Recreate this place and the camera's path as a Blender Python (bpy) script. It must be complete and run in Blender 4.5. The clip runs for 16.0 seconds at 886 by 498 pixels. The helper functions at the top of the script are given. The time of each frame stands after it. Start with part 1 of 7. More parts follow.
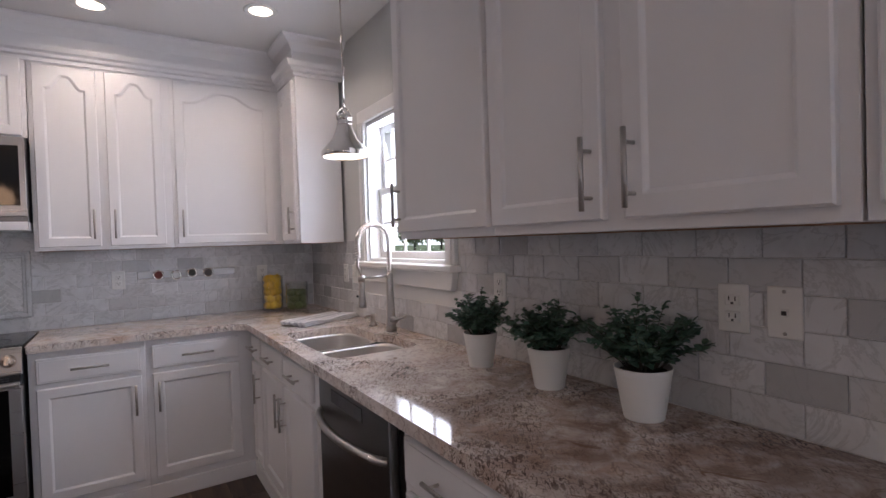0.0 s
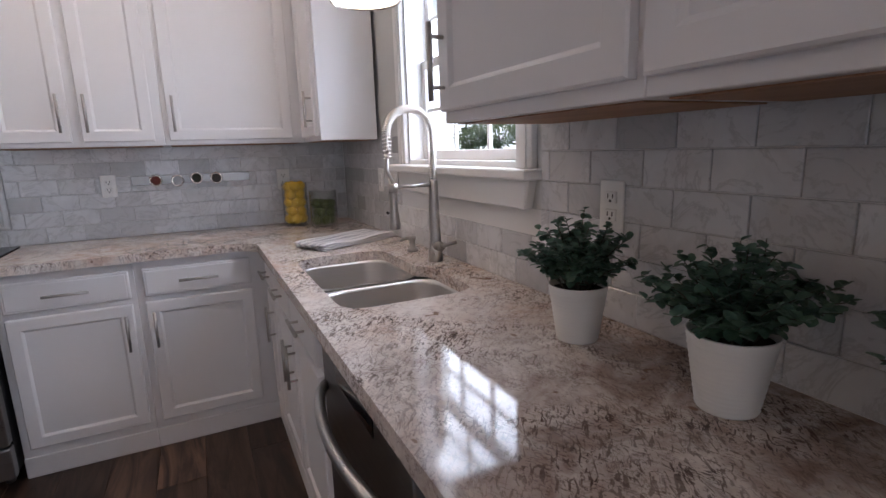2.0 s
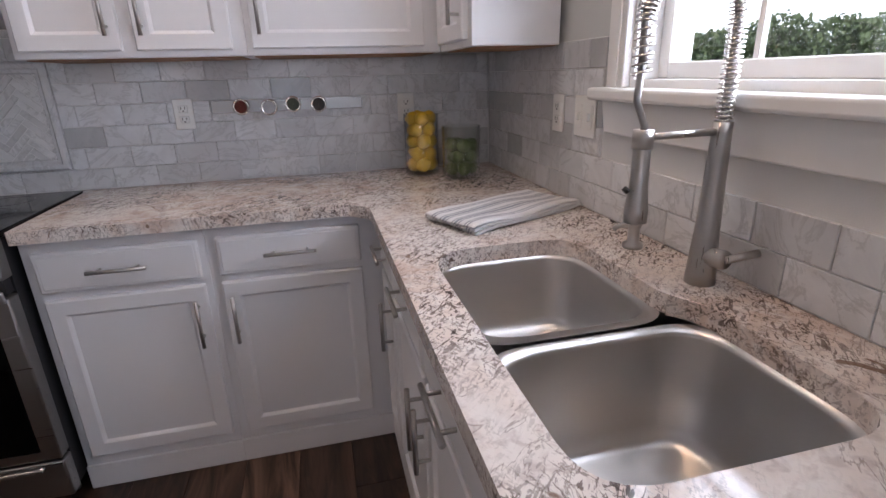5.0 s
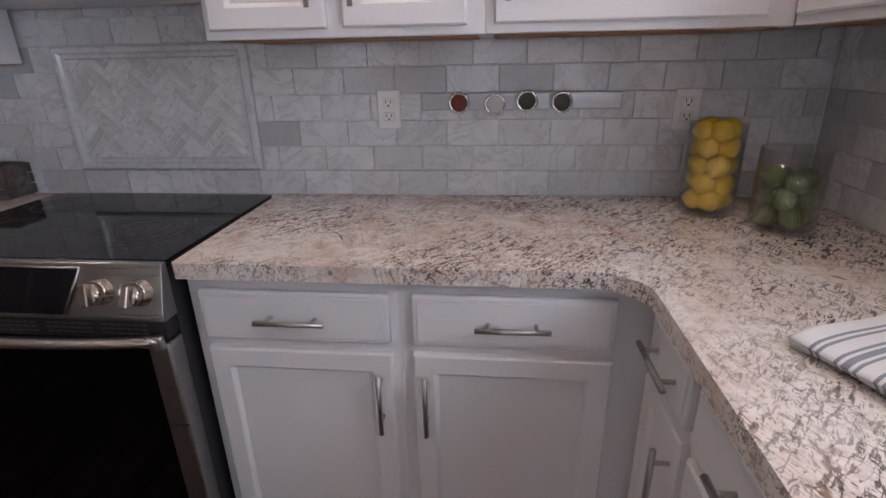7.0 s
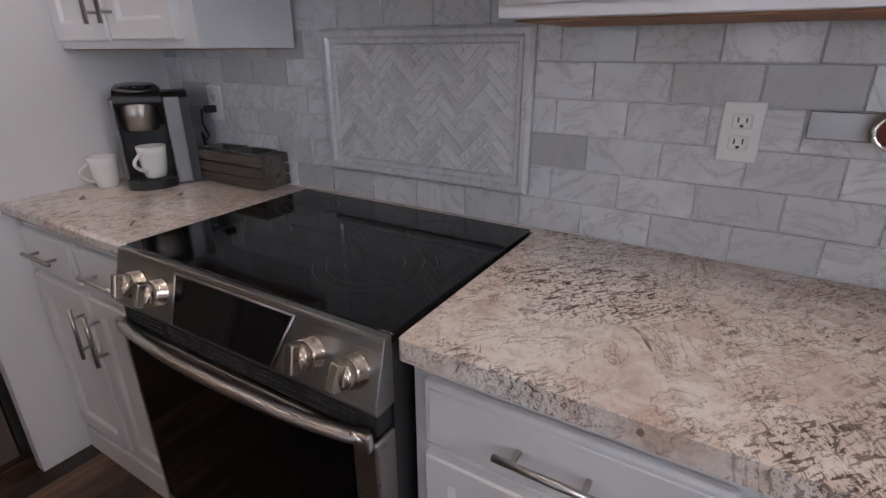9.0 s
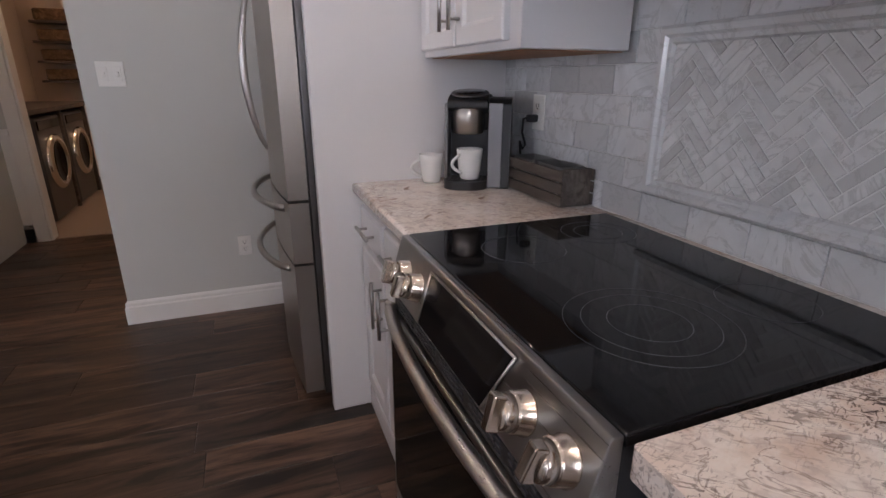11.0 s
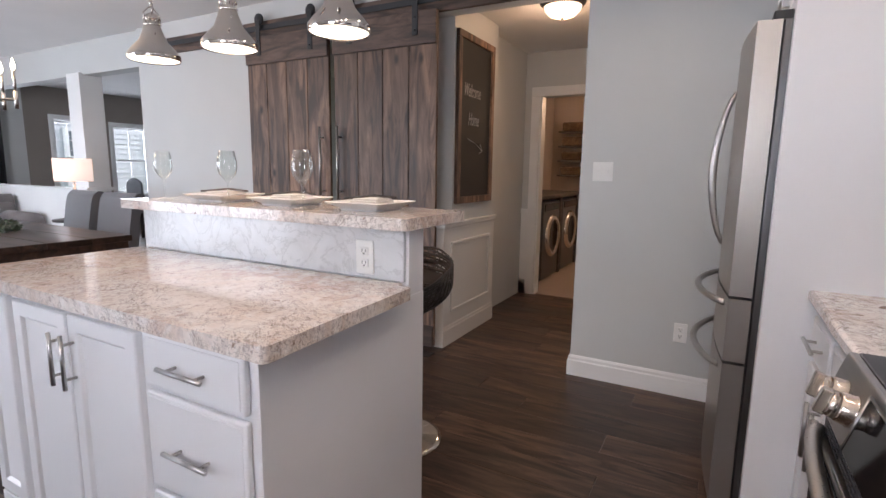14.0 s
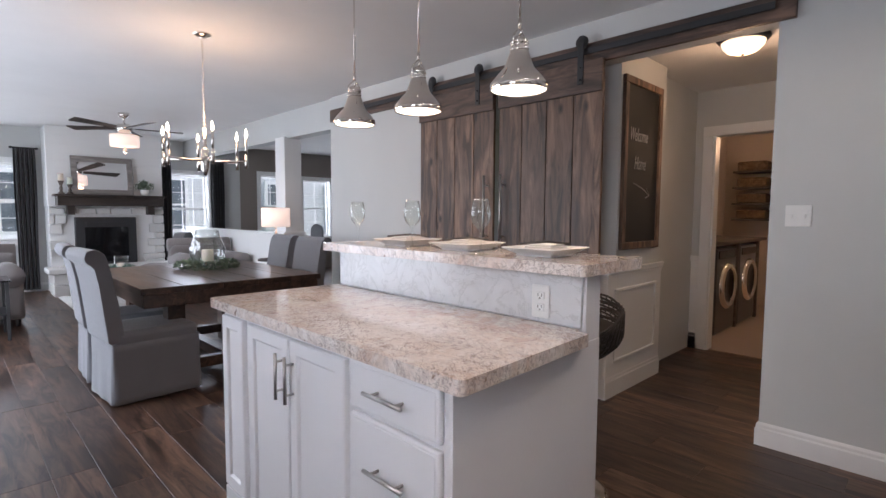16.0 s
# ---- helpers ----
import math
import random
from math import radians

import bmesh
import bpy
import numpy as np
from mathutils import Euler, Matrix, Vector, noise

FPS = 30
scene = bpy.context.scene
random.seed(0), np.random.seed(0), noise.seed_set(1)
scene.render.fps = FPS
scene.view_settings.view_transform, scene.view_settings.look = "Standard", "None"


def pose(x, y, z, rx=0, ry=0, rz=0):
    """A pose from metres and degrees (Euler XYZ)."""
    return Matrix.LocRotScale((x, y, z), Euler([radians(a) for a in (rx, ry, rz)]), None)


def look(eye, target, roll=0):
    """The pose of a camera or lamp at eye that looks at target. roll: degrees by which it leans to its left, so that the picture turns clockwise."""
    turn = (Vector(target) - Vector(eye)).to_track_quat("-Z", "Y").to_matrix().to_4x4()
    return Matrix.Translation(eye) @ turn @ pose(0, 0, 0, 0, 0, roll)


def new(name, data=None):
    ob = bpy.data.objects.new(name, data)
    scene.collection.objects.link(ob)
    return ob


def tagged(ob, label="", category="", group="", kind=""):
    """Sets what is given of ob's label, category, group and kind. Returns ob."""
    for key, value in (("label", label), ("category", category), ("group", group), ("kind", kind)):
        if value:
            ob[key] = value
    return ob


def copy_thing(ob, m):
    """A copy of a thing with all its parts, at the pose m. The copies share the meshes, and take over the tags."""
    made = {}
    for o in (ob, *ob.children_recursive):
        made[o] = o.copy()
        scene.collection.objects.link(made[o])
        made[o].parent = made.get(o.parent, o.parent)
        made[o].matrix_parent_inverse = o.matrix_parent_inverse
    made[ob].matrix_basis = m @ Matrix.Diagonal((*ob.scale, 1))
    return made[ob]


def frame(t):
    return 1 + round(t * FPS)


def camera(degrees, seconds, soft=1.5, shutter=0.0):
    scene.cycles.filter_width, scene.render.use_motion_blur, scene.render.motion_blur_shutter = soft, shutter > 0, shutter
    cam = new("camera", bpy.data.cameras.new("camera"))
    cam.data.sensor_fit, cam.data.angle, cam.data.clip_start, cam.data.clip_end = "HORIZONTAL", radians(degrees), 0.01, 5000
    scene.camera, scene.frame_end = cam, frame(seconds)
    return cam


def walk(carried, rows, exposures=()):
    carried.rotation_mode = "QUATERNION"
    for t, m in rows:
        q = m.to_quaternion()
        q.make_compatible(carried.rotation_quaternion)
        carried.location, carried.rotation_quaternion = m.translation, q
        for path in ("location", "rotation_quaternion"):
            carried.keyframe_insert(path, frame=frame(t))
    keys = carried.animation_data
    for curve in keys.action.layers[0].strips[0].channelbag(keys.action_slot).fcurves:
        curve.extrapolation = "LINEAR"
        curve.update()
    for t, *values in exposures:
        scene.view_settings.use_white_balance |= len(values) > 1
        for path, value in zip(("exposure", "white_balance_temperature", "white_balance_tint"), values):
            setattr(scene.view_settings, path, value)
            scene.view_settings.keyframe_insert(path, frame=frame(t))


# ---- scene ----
# exposure along the walk: seconds, stops, kelvin, tint
EXPOSURES = [(0.0, -0.60, 6000, 20), (3.7, -0.53, 5750, 15), (6.0, -0.50, 6000, 20), (9.0, -0.50, 6000, 17), (11.5, -0.05, 6100, 19), (12.5, 0.28, 6050, 19), (14.0, 0.30, 6000, 16), (16.0, 0.02, 5950, 16)]
# camera: seconds, x, y, z, yaw, pitch, roll
cam = camera(82.65, 16.0)
ROWS = [
    (0, 0.0791, 0.0351, 1.3585, -32.465, -1.045, 1.863),
    (0.5, 0.1948, 0.1831, 1.3512, -31.223, -2.666, 2.027),
    (1, 0.2903, 0.3289, 1.3340, -29.463, -5.786, 1.974),
    (1.5, 0.3711, 0.4972, 1.3114, -27.665, -8.480, 1.875),
    (2, 0.4453, 0.6763, 1.3100, -26.078, -11.263, 1.783),
    (2.5, 0.5029, 0.8334, 1.3000, -24.628, -13.386, 1.810),
    (3, 0.5463, 0.9890, 1.2878, -22.837, -14.924, 1.710),
    (3.5, 0.5738, 1.1473, 1.2887, -21.032, -16.220, 1.513),
    (6, 0.4640, 1.8700, 1.3046, -6.020, -20.380, 1.604),
    (6.5, 0.4230, 2.0470, 1.3210, -0.570, -20.797, 1.429),
    (7, 0.3690, 2.1860, 1.3236, 5.800, -21.063, 1.170),
    (7.5, 0.2990, 2.3050, 1.3111, 12.200, -21.086, 0.908),
    (8, 0.2300, 2.4235, 1.3156, 18.480, -21.334, 0.818),
    (8.5, 0.1566, 2.5247, 1.3188, 24.785, -21.590, 0.491),
    (9, 0.0735, 2.6042, 1.3239, 31.371, -21.776, 0.244),
    (11.5, -0.0150, 2.8500, 1.2530, 80.120, -18.020, -0.419),
    (12, -0.0178, 2.8850, 1.2740, 90.610, -17.380, -0.600),
    (12.5, 0.0226, 2.8890, 1.2766, 98.880, -15.650, -0.720),
    (13, 0.0745, 2.8820, 1.2730, 106.000, -13.770, -0.800),
    (13.5, 0.1310, 2.8690, 1.2700, 112.850, -11.530, -0.860),
    (14, 0.1740, 2.8590, 1.2700, 118.800, -8.900, -0.850),
    (14.5, 0.2060, 2.8470, 1.2690, 123.700, -7.370, -0.762),
    (15, 0.2350, 2.8350, 1.2690, 128.000, -6.110, -0.608),
    (15.5, 0.2614, 2.8275, 1.2729, 131.903, -4.943, -0.474),
    (16, 0.2818, 2.8176, 1.2781, 135.424, -4.063, -0.352),
]
walk(cam, [(t, pose(x, y, z, 90 + pitch, roll, yaw)) for t, x, y, z, yaw, pitch, roll in ROWS], EXPOSURES)

# ---------------- world and light ----------------
world = bpy.data.worlds.new("world")
scene.world = world
world.use_nodes = True
wn = world.node_tree.nodes
sky = wn.new("ShaderNodeTexSky")
sky.sky_type, sky.sun_disc, sky.sun_elevation, sky.sun_rotation = "NISHITA", False, radians(35), radians(-73)
sky.air_density, sky.dust_density = 1.0, 1.0
world.node_tree.links.new(sky.outputs[0], wn["Background"].inputs[0])
wn["Background"].inputs[1].default_value = 0.15

sun_data = bpy.data.lights.new("sun", "SUN")
sun_data.energy, sun_data.angle, sun_data.color = 5.0, radians(12), (1, 0.96, 0.9)
sun = new("sun", sun_data)
sun.matrix_world = look((-30, 9, 22), (0, 0, 0))


def area_light(name, eye, target, sx, sy, watts, color):
    d = bpy.data.lights.new(name, "AREA")
    d.shape, d.size, d.size_y, d.energy, d.color = "RECTANGLE", sx, sy, watts, color
    o = new(name, d)
    o.matrix_world = look(eye, target)
    return o


def point_light(name, at, watts, color, radius=0.03, spot=0):
    d = bpy.data.lights.new(name, "SPOT" if spot else "POINT")
    d.energy, d.color, d.shadow_soft_size = watts, color, radius
    if spot:
        d.spot_size, d.spot_blend = radians(spot), 0.5
    o = new(name, d)
    o.matrix_world = look(at, (at[0], at[1] + 0.001, at[2] - 1))
    return o


DAY = (0.90, 0.95, 1.0)
WARM = (1.0, 0.62, 0.34)
WARM_CAN = (1.0, 0.80, 0.60)
CAN_WATTS = 16
# skylight at the openings
area_light("sink_window_light", (1.47, 2.275, 1.66), (0, 2.1, 1.3), 0.95, 0.85, 34, DAY)
area_light("patio_door_light", (1.46, -2.1, 1.1), (-1, -1.9, 0.9), 2.3, 2.0, 92, DAY)
area_light("living_window_light", (1.46, -5.25, 1.2), (-1, -4.8, 0.9), 2.0, 1.8, 55, DAY)
area_light("far_window_light", (-3.03, -7.6, 1.35), (-2.9, 0, 1.0), 0.65, 1.2, 30, DAY)
area_light("far_window_light", (-0.03, -7.6, 1.45), (-0.2, 0, 1.0), 1.0, 1.1, 30, DAY)
area_light("dining_window_light", (-5.3, -7.6, 1.4), (-5.0, 0, 1.0), 1.6, 1.2, 50, DAY)


# ---------------- materials ----------------
def mat(name, color, rough=0.5, metal=0.0, **kw):
    m = bpy.data.materials.new(name)
    m.use_nodes = True
    b = m.node_tree.nodes["Principled BSDF"]
    b.inputs["Base Color"].default_value = (*color, 1)
    b.inputs["Roughness"].default_value = rough
    b.inputs["Metallic"].default_value = metal
    for k, v in kw.items():
        b.inputs[k.replace("_", " ")].default_value = v
    return m


def nd(m, kind, **kw):
    n = m.node_tree.nodes.new(kind)
    for k, v in kw.items():
        if k in n.inputs:
            n.inputs[k].default_value = v
    return n


def link(m, a, b):
    m.node_tree.links.new(a, b)


def coords(m, scale=(1, 1, 1), random_shift=False):
    tc = nd(m, "ShaderNodeTexCoord")
    mp = nd(m, "ShaderNodeMapping")
    mp.inputs["Scale"].default_value = scale
    link(m, tc.outputs["Object"], mp.inputs["Vector"])
    if random_shift:
        oi = nd(m, "ShaderNodeObjectInfo")
        mul = nd(m, "ShaderNodeVectorMath")
        mul.operation = "SCALE"
        mul.inputs[0].default_value = (17, 31, 23)
        link(m, oi.outputs["Random"], mul.inputs["Scale"])
        link(m, mul.outputs[0], mp.inputs["Location"])
    return mp.outputs[0]


def noise_of(m, vec, scale, detail=4, rough=0.55, distortion=0.0):
    n = nd(m, "ShaderNodeTexNoise", Scale=scale, Detail=detail, Roughness=rough, Distortion=distortion)
    link(m, vec, n.inputs["Vector"])
    return n.outputs["Fac"]


def ramp(m, fac, stops):
    r = nd(m, "ShaderNodeValToRGB")
    e = r.color_ramp.elements
    while len(e) < len(stops):
        e.new(0.5)
    for el, (p, c) in zip(e, stops):
        el.position, el.color = p, (*c, 1)
    link(m, fac, r.inputs[0])
    return r.outputs[0]


def mix(m, fac, a, b, blend="MIX"):
    n = nd(m, "ShaderNodeMix")
    n.data_type, n.blend_type = "RGBA", blend
    for sock, v in ((n.inputs[0], fac), (n.inputs[6], a), (n.inputs[7], b)):
        if hasattr(v, "links"):
            link(m, v, sock)
        else:
            sock.default_value = v if not isinstance(v, tuple) else (*v, 1)
    return n.outputs[2]


def finish(m, color=None, bump=None, strength=0.2, dist=0.002, rough=None):
    b = m.node_tree.nodes["Principled BSDF"]
    if color is not None:
        link(m, color, b.inputs["Base Color"])
    if bump is not None:
        n = nd(m, "ShaderNodeBump", Strength=strength, Distance=dist)
        link(m, bump, n.inputs["Height"])
        link(m, n.outputs[0], b.inputs["Normal"])
    if rough is not None:
        lo, hi, src = rough
        r = nd(m, "ShaderNodeMapRange")
        r.inputs["To Min"].default_value, r.inputs["To Max"].default_value = lo, hi
        link(m, src, r.inputs["Value"])
        link(m, r.outputs[0], b.inputs["Roughness"])
    return m


def paint(name, color, rough=0.5, tex=0.06, scale=180):
    m = mat(name, color, rough)
    v = coords(m)
    big = noise_of(m, v, 1.7, 3)
    fine = noise_of(m, v, scale, 2)
    dark = tuple(c * 0.95 for c in color)
    return finish(m, ramp(m, big, [(0.3, dark), (0.7, color)]), fine, tex, 0.001, (rough - 0.06, rough + 0.08, big))


def granite_mat():
    m = mat("granite", (0.6, 0.5, 0.45), 0.07)
    v = coords(m)

    def turned(angle, across, along):
        tc = nd(m, "ShaderNodeTexCoord")
        r = nd(m, "ShaderNodeMapping")
        r.inputs["Rotation"].default_value = (0, 0, radians(angle))
        link(m, tc.outputs["Object"], r.inputs["Vector"])
        st = nd(m, "ShaderNodeMapping")
        st.inputs["Scale"].default_value = (across, along, (across + along) / 2)
        link(m, r.outputs[0], st.inputs["Vector"])
        return st.outputs[0]

    def gray(x):
        return (x, x, x)

    big = noise_of(m, v, 2.2, 3, 0.6, 0.8)
    base = ramp(m, big, [(0.34, (0.62, 0.48, 0.40)), (0.46, (0.74, 0.64, 0.57)), (0.62, (0.80, 0.75, 0.71))])
    cloud = noise_of(m, v, 18, 4, 0.6, 0.8)
    base = mix(m, ramp(m, cloud, [(0.44, gray(0)), (0.64, gray(0.75))]), base, (0.83, 0.79, 0.75))
    mottle = noise_of(m, v, 42, 3, 0.6, 0.5)
    base = mix(m, ramp(m, mottle, [(0.34, gray(0.55)), (0.5, gray(0))]), base, (0.52, 0.44, 0.41))
    # browner and denser towards the open end of the sink run: stone tone plus painted-in dimming
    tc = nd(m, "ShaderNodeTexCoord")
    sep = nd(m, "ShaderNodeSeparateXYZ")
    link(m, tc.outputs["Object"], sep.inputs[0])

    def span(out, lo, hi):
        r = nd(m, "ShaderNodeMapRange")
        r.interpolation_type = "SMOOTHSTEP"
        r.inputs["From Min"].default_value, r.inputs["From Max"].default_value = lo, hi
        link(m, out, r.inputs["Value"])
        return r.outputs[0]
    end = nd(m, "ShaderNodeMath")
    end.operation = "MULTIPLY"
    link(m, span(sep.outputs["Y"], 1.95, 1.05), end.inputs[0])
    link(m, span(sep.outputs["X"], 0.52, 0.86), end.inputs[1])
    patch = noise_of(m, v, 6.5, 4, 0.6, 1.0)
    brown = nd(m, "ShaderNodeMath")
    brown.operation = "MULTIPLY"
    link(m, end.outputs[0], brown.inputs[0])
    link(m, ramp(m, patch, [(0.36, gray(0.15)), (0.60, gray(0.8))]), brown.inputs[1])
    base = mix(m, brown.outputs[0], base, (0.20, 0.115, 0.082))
    island = ramp(m, span(sep.outputs["X"], -0.38, -0.46), [(0, gray(0)), (1, gray(0.55))])
    # flakes lying in two directions, thick in some zones and thin in others
    zone = ramp(m, noise_of(m, v, 4.2, 3, 0.6, 0.6), [(0.38, gray(0.06)), (0.60, gray(1))])
    zone = mix(m, island, zone, gray(0.0))
    dark = ramp(m, cloud, [(0.36, (0.05, 0.034, 0.03)), (0.5, (0.12, 0.08, 0.066)), (0.64, (0.23, 0.185, 0.17))])
    flake = noise_of(m, turned(38, 120, 33), 1.0, 3, 0.55, 1.3)
    base = mix(m, mix(m, 1.0, ramp(m, flake, [(0.54, gray(0)), (0.585, gray(0.95))]), zone, "MULTIPLY"), base, dark)
    flake2 = noise_of(m, turned(-24, 165, 50), 1.0, 3, 0.55, 1.6)
    base = mix(m, mix(m, 1.0, ramp(m, flake2, [(0.56, gray(0)), (0.61, gray(0.85))]), zone, "MULTIPLY"), base, dark)
    # thin broken veins and a few large rusty crystals
    vein = noise_of(m, turned(20, 7, 4), 1.0, 5, 0.62, 1.8)
    base = mix(m, ramp(m, vein, [(0.488, gray(0)), (0.5, gray(0.6)), (0.512, gray(0))]), base, (0.17, 0.115, 0.09))
    crystal = noise_of(m, turned(-30, 26, 11), 1.0, 2, 0.5, 0.8)
    base = mix(m, ramp(m, crystal, [(0.70, gray(0)), (0.73, gray(0.85))]), base, (0.21, 0.125, 0.085))
    return finish(m, base, flake, 0.006, 0.0003)


def marble_mat(name, tint, spread):
    m = mat(name, tint, 0.16)
    v = coords(m, (1, 1, 1), True)
    oi = nd(m, "ShaderNodeObjectInfo")
    dk = tuple(c * spread for c in tint)
    lt = tuple(min(1, c * 1.12) for c in tint)
    per = ramp(m, oi.outputs["Random"], [(0.0, dk), (0.12, tuple(c * 0.86 for c in tint)), (0.35, tint), (1.0, lt)])
    cloud = noise_of(m, v, 9, 5, 0.6, 1.2)
    per = mix(m, ramp(m, cloud, [(0.35, (0.5, 0.5, 0.5)), (0.6, (0, 0, 0))]), per, tuple(c * 0.8 for c in tint))
    vein = noise_of(m, v, 4.5, 6, 0.65, 2.4)
    vm = ramp(m, vein, [(0.47, (0, 0, 0)), (0.5, (0.55, 0.55, 0.55)), (0.53, (0, 0, 0))])
    per = mix(m, vm, per, tuple(c * 0.62 for c in tint))
    return finish(m, per, cloud, 0.05, 0.001, (0.1, 0.24, cloud))


def wood_mat(name, dark, light, rough=0.4, axis=1, knots=True, per_piece=0.35, grain=1.0):
    m = mat(name, light, rough)
    s = [19 * grain, 19 * grain, 19 * grain]
    s[axis] = 2.6 * grain
    v = coords(m, tuple(s), True)
    fine = noise_of(m, v, 1.0, 6, 0.65, 1.0)
    s2 = [5, 5, 5]
    s2[axis] = 0.9
    big = noise_of(m, coords(m, tuple(s2), True), 1.0, 4, 0.6, 0.7)
    col = ramp(m, fine, [(0.38, dark), (0.62, light)])
    col = mix(m, ramp(m, big, [(0.35, (0.75, 0.75, 0.75)), (0.6, (0, 0, 0))]), col, dark)
    oi = nd(m, "ShaderNodeObjectInfo")
    lo, hi = 1 - per_piece, 1 + per_piece
    col = mix(m, 1.0, col, ramp(m, oi.outputs["Random"], [(0, (lo, lo, lo)), (1, (1, 1, 1))]), "MULTIPLY")
    if knots:
        k = nd(m, "ShaderNodeTexVoronoi", Scale=1.0)
        s3 = [6, 6, 6]
        s3[axis] = 3.2
        link(m, coords(m, tuple(s3), True), k.inputs["Vector"])
        km = ramp(m, k.outputs["Distance"], [(0.05, (1, 1, 1)), (0.17, (0, 0, 0))])
        col = mix(m, km, col, tuple(c * 0.35 for c in dark))
    return finish(m, col, fine, 0.12, 0.002, (rough - 0.1, rough + 0.15, big))


def metal_mat(name, color, rough, axis=2, aniso=True):
    m = mat(name, color, rough, 1.0)
    s = [220, 220, 220]
    s[axis] = 2
    v = coords(m, tuple(s))
    n = noise_of(m, v, 1.0, 3)
    return finish(m, None, n, 0.03, 0.0005, (rough - 0.06, rough + 0.1, n))


def fabric_mat(name, color, scale=420, amount=0.85):
    m = mat(name, color, 0.9)
    m.node_tree.nodes["Principled BSDF"].inputs["Sheen Weight"].default_value = 0.25
    v = coords(m)
    w = noise_of(m, v, scale, 2)
    big = noise_of(m, v, 4, 3)
    c = mix(m, w, tuple(c * amount for c in color), color)
    c = mix(m, ramp(m, big, [(0.35, (0.3, 0.3, 0.3)), (0.65, (0, 0, 0))]), c, tuple(c * 0.85 for c in color))
    return finish(m, c, w, 0.4, 0.002)


def glow_mat(name, color, strength):
    m = mat(name, color, 0.5)
    b = m.node_tree.nodes["Principled BSDF"]
    b.inputs["Emission Color"].default_value = (*color, 1)
    b.inputs["Emission Strength"].default_value = strength
    return m


def glass_mat(name, color=(1, 1, 1), rough=0.0, ior=1.45):
    return mat(name, color, rough, 0, Transmission_Weight=1.0, IOR=ior)


def thin_glass():
    m = bpy.data.materials.new("window_glass")
    m.use_nodes = True
    m.node_tree.nodes.clear()
    o = nd(m, "ShaderNodeOutputMaterial")
    t = nd(m, "ShaderNodeBsdfTransparent")
    g = nd(m, "ShaderNodeBsdfGlossy", Roughness=0.02)
    mx = nd(m, "ShaderNodeMixShader", Fac=0.06)
    link(m, t.outputs[0], mx.inputs[1])
    link(m, g.outputs[0], mx.inputs[2])
    link(m, mx.outputs[0], o.inputs[0])
    return m


def clear_glass():
    m = bpy.data.materials.new("clear_glass")
    m.use_nodes = True
    m.node_tree.nodes.clear()
    o = nd(m, "ShaderNodeOutputMaterial")
    t = nd(m, "ShaderNodeBsdfTransparent", Color=(0.97, 0.985, 0.98, 1))
    g = nd(m, "ShaderNodeBsdfGlossy", Roughness=0.01)
    lw = nd(m, "ShaderNodeLayerWeight", Blend=0.5)
    pw = nd(m, "ShaderNodeMath")
    pw.operation = "POWER"
    pw.inputs[1].default_value = 2.6
    link(m, lw.outputs["Facing"], pw.inputs[0])
    ad = nd(m, "ShaderNodeMath")
    ad.operation = "MULTIPLY_ADD"
    ad.inputs[1].default_value, ad.inputs[2].default_value = 0.75, 0.05
    link(m, pw.outputs[0], ad.inputs[0])
    mx = nd(m, "ShaderNodeMixShader")
    link(m, ad.outputs[0], mx.inputs[0])
    link(m, t.outputs[0], mx.inputs[1])
    link(m, g.outputs[0], mx.inputs[2])
    link(m, mx.outputs[0], o.inputs[0])
    return m


GRANITE = granite_mat()
MARBLE = marble_mat("marble_tile", (0.655, 0.665, 0.68), 0.66)
MARBLE_PALE = marble_mat("marble_pale", (0.68, 0.68, 0.68), 0.78)
MARBLE_TRIM = marble_mat("marble_trim", (0.68, 0.69, 0.70), 0.9)
GROUT = paint("grout", (0.74, 0.74, 0.73), 0.9, 0.3, 400)
CAB = paint("cabinet_paint", (0.80, 0.79, 0.80), 0.32, 0.03, 90)
TRIM = paint("trim_paint", (0.80, 0.80, 0.79), 0.4, 0.03)
WALL = paint("wall_paint_gray", (0.57, 0.58, 0.57), 0.75, 0.12, 260)
WALL_BROWN = paint("wall_paint_taupe", (0.27, 0.235, 0.21), 0.8, 0.12, 260)
CEIL = paint("ceiling_paint", (0.76, 0.75, 0.74), 0.9, 0.1, 200)
PLASTIC = mat("white_plastic", (0.78, 0.78, 0.76), 0.35)
DARKSLOT = mat("dark_slot", (0.03, 0.03, 0.03), 0.6)
STEEL = metal_mat("brushed_steel", (0.38, 0.37, 0.36), 0.28, 0)
STEEL_V = metal_mat("brushed_steel_upright", (0.46, 0.425, 0.39), 0.34, 2)
STEEL_DARK = metal_mat("dark_steel", (0.17, 0.165, 0.165), 0.3, 0)
NICKEL = metal_mat("satin_nickel", (0.47, 0.45, 0.43), 0.28, 2)
KNOB = mat("knob_steel", (0.62, 0.55, 0.48), 0.2, 1.0)
SINKSTEEL = metal_mat("sink_steel", (0.62, 0.60, 0.58), 0.30, 1)
CHROME = mat("polished_nickel", (0.74, 0.71, 0.67), 0.07, 1.0)
BLACKGLASS = mat("black_glass", (0.006, 0.006, 0.007), 0.05, 0, Specular_IOR_Level=0.3)
OVENGLASS = mat("oven_glass", (0.002, 0.002, 0.002), 0.06, 0, Specular_IOR_Level=0.12)
BLACK = paint("black_plastic", (0.02, 0.02, 0.022), 0.35, 0.1, 500)
IRON = paint("black_iron", (0.025, 0.025, 0.027), 0.55, 0.2, 200)
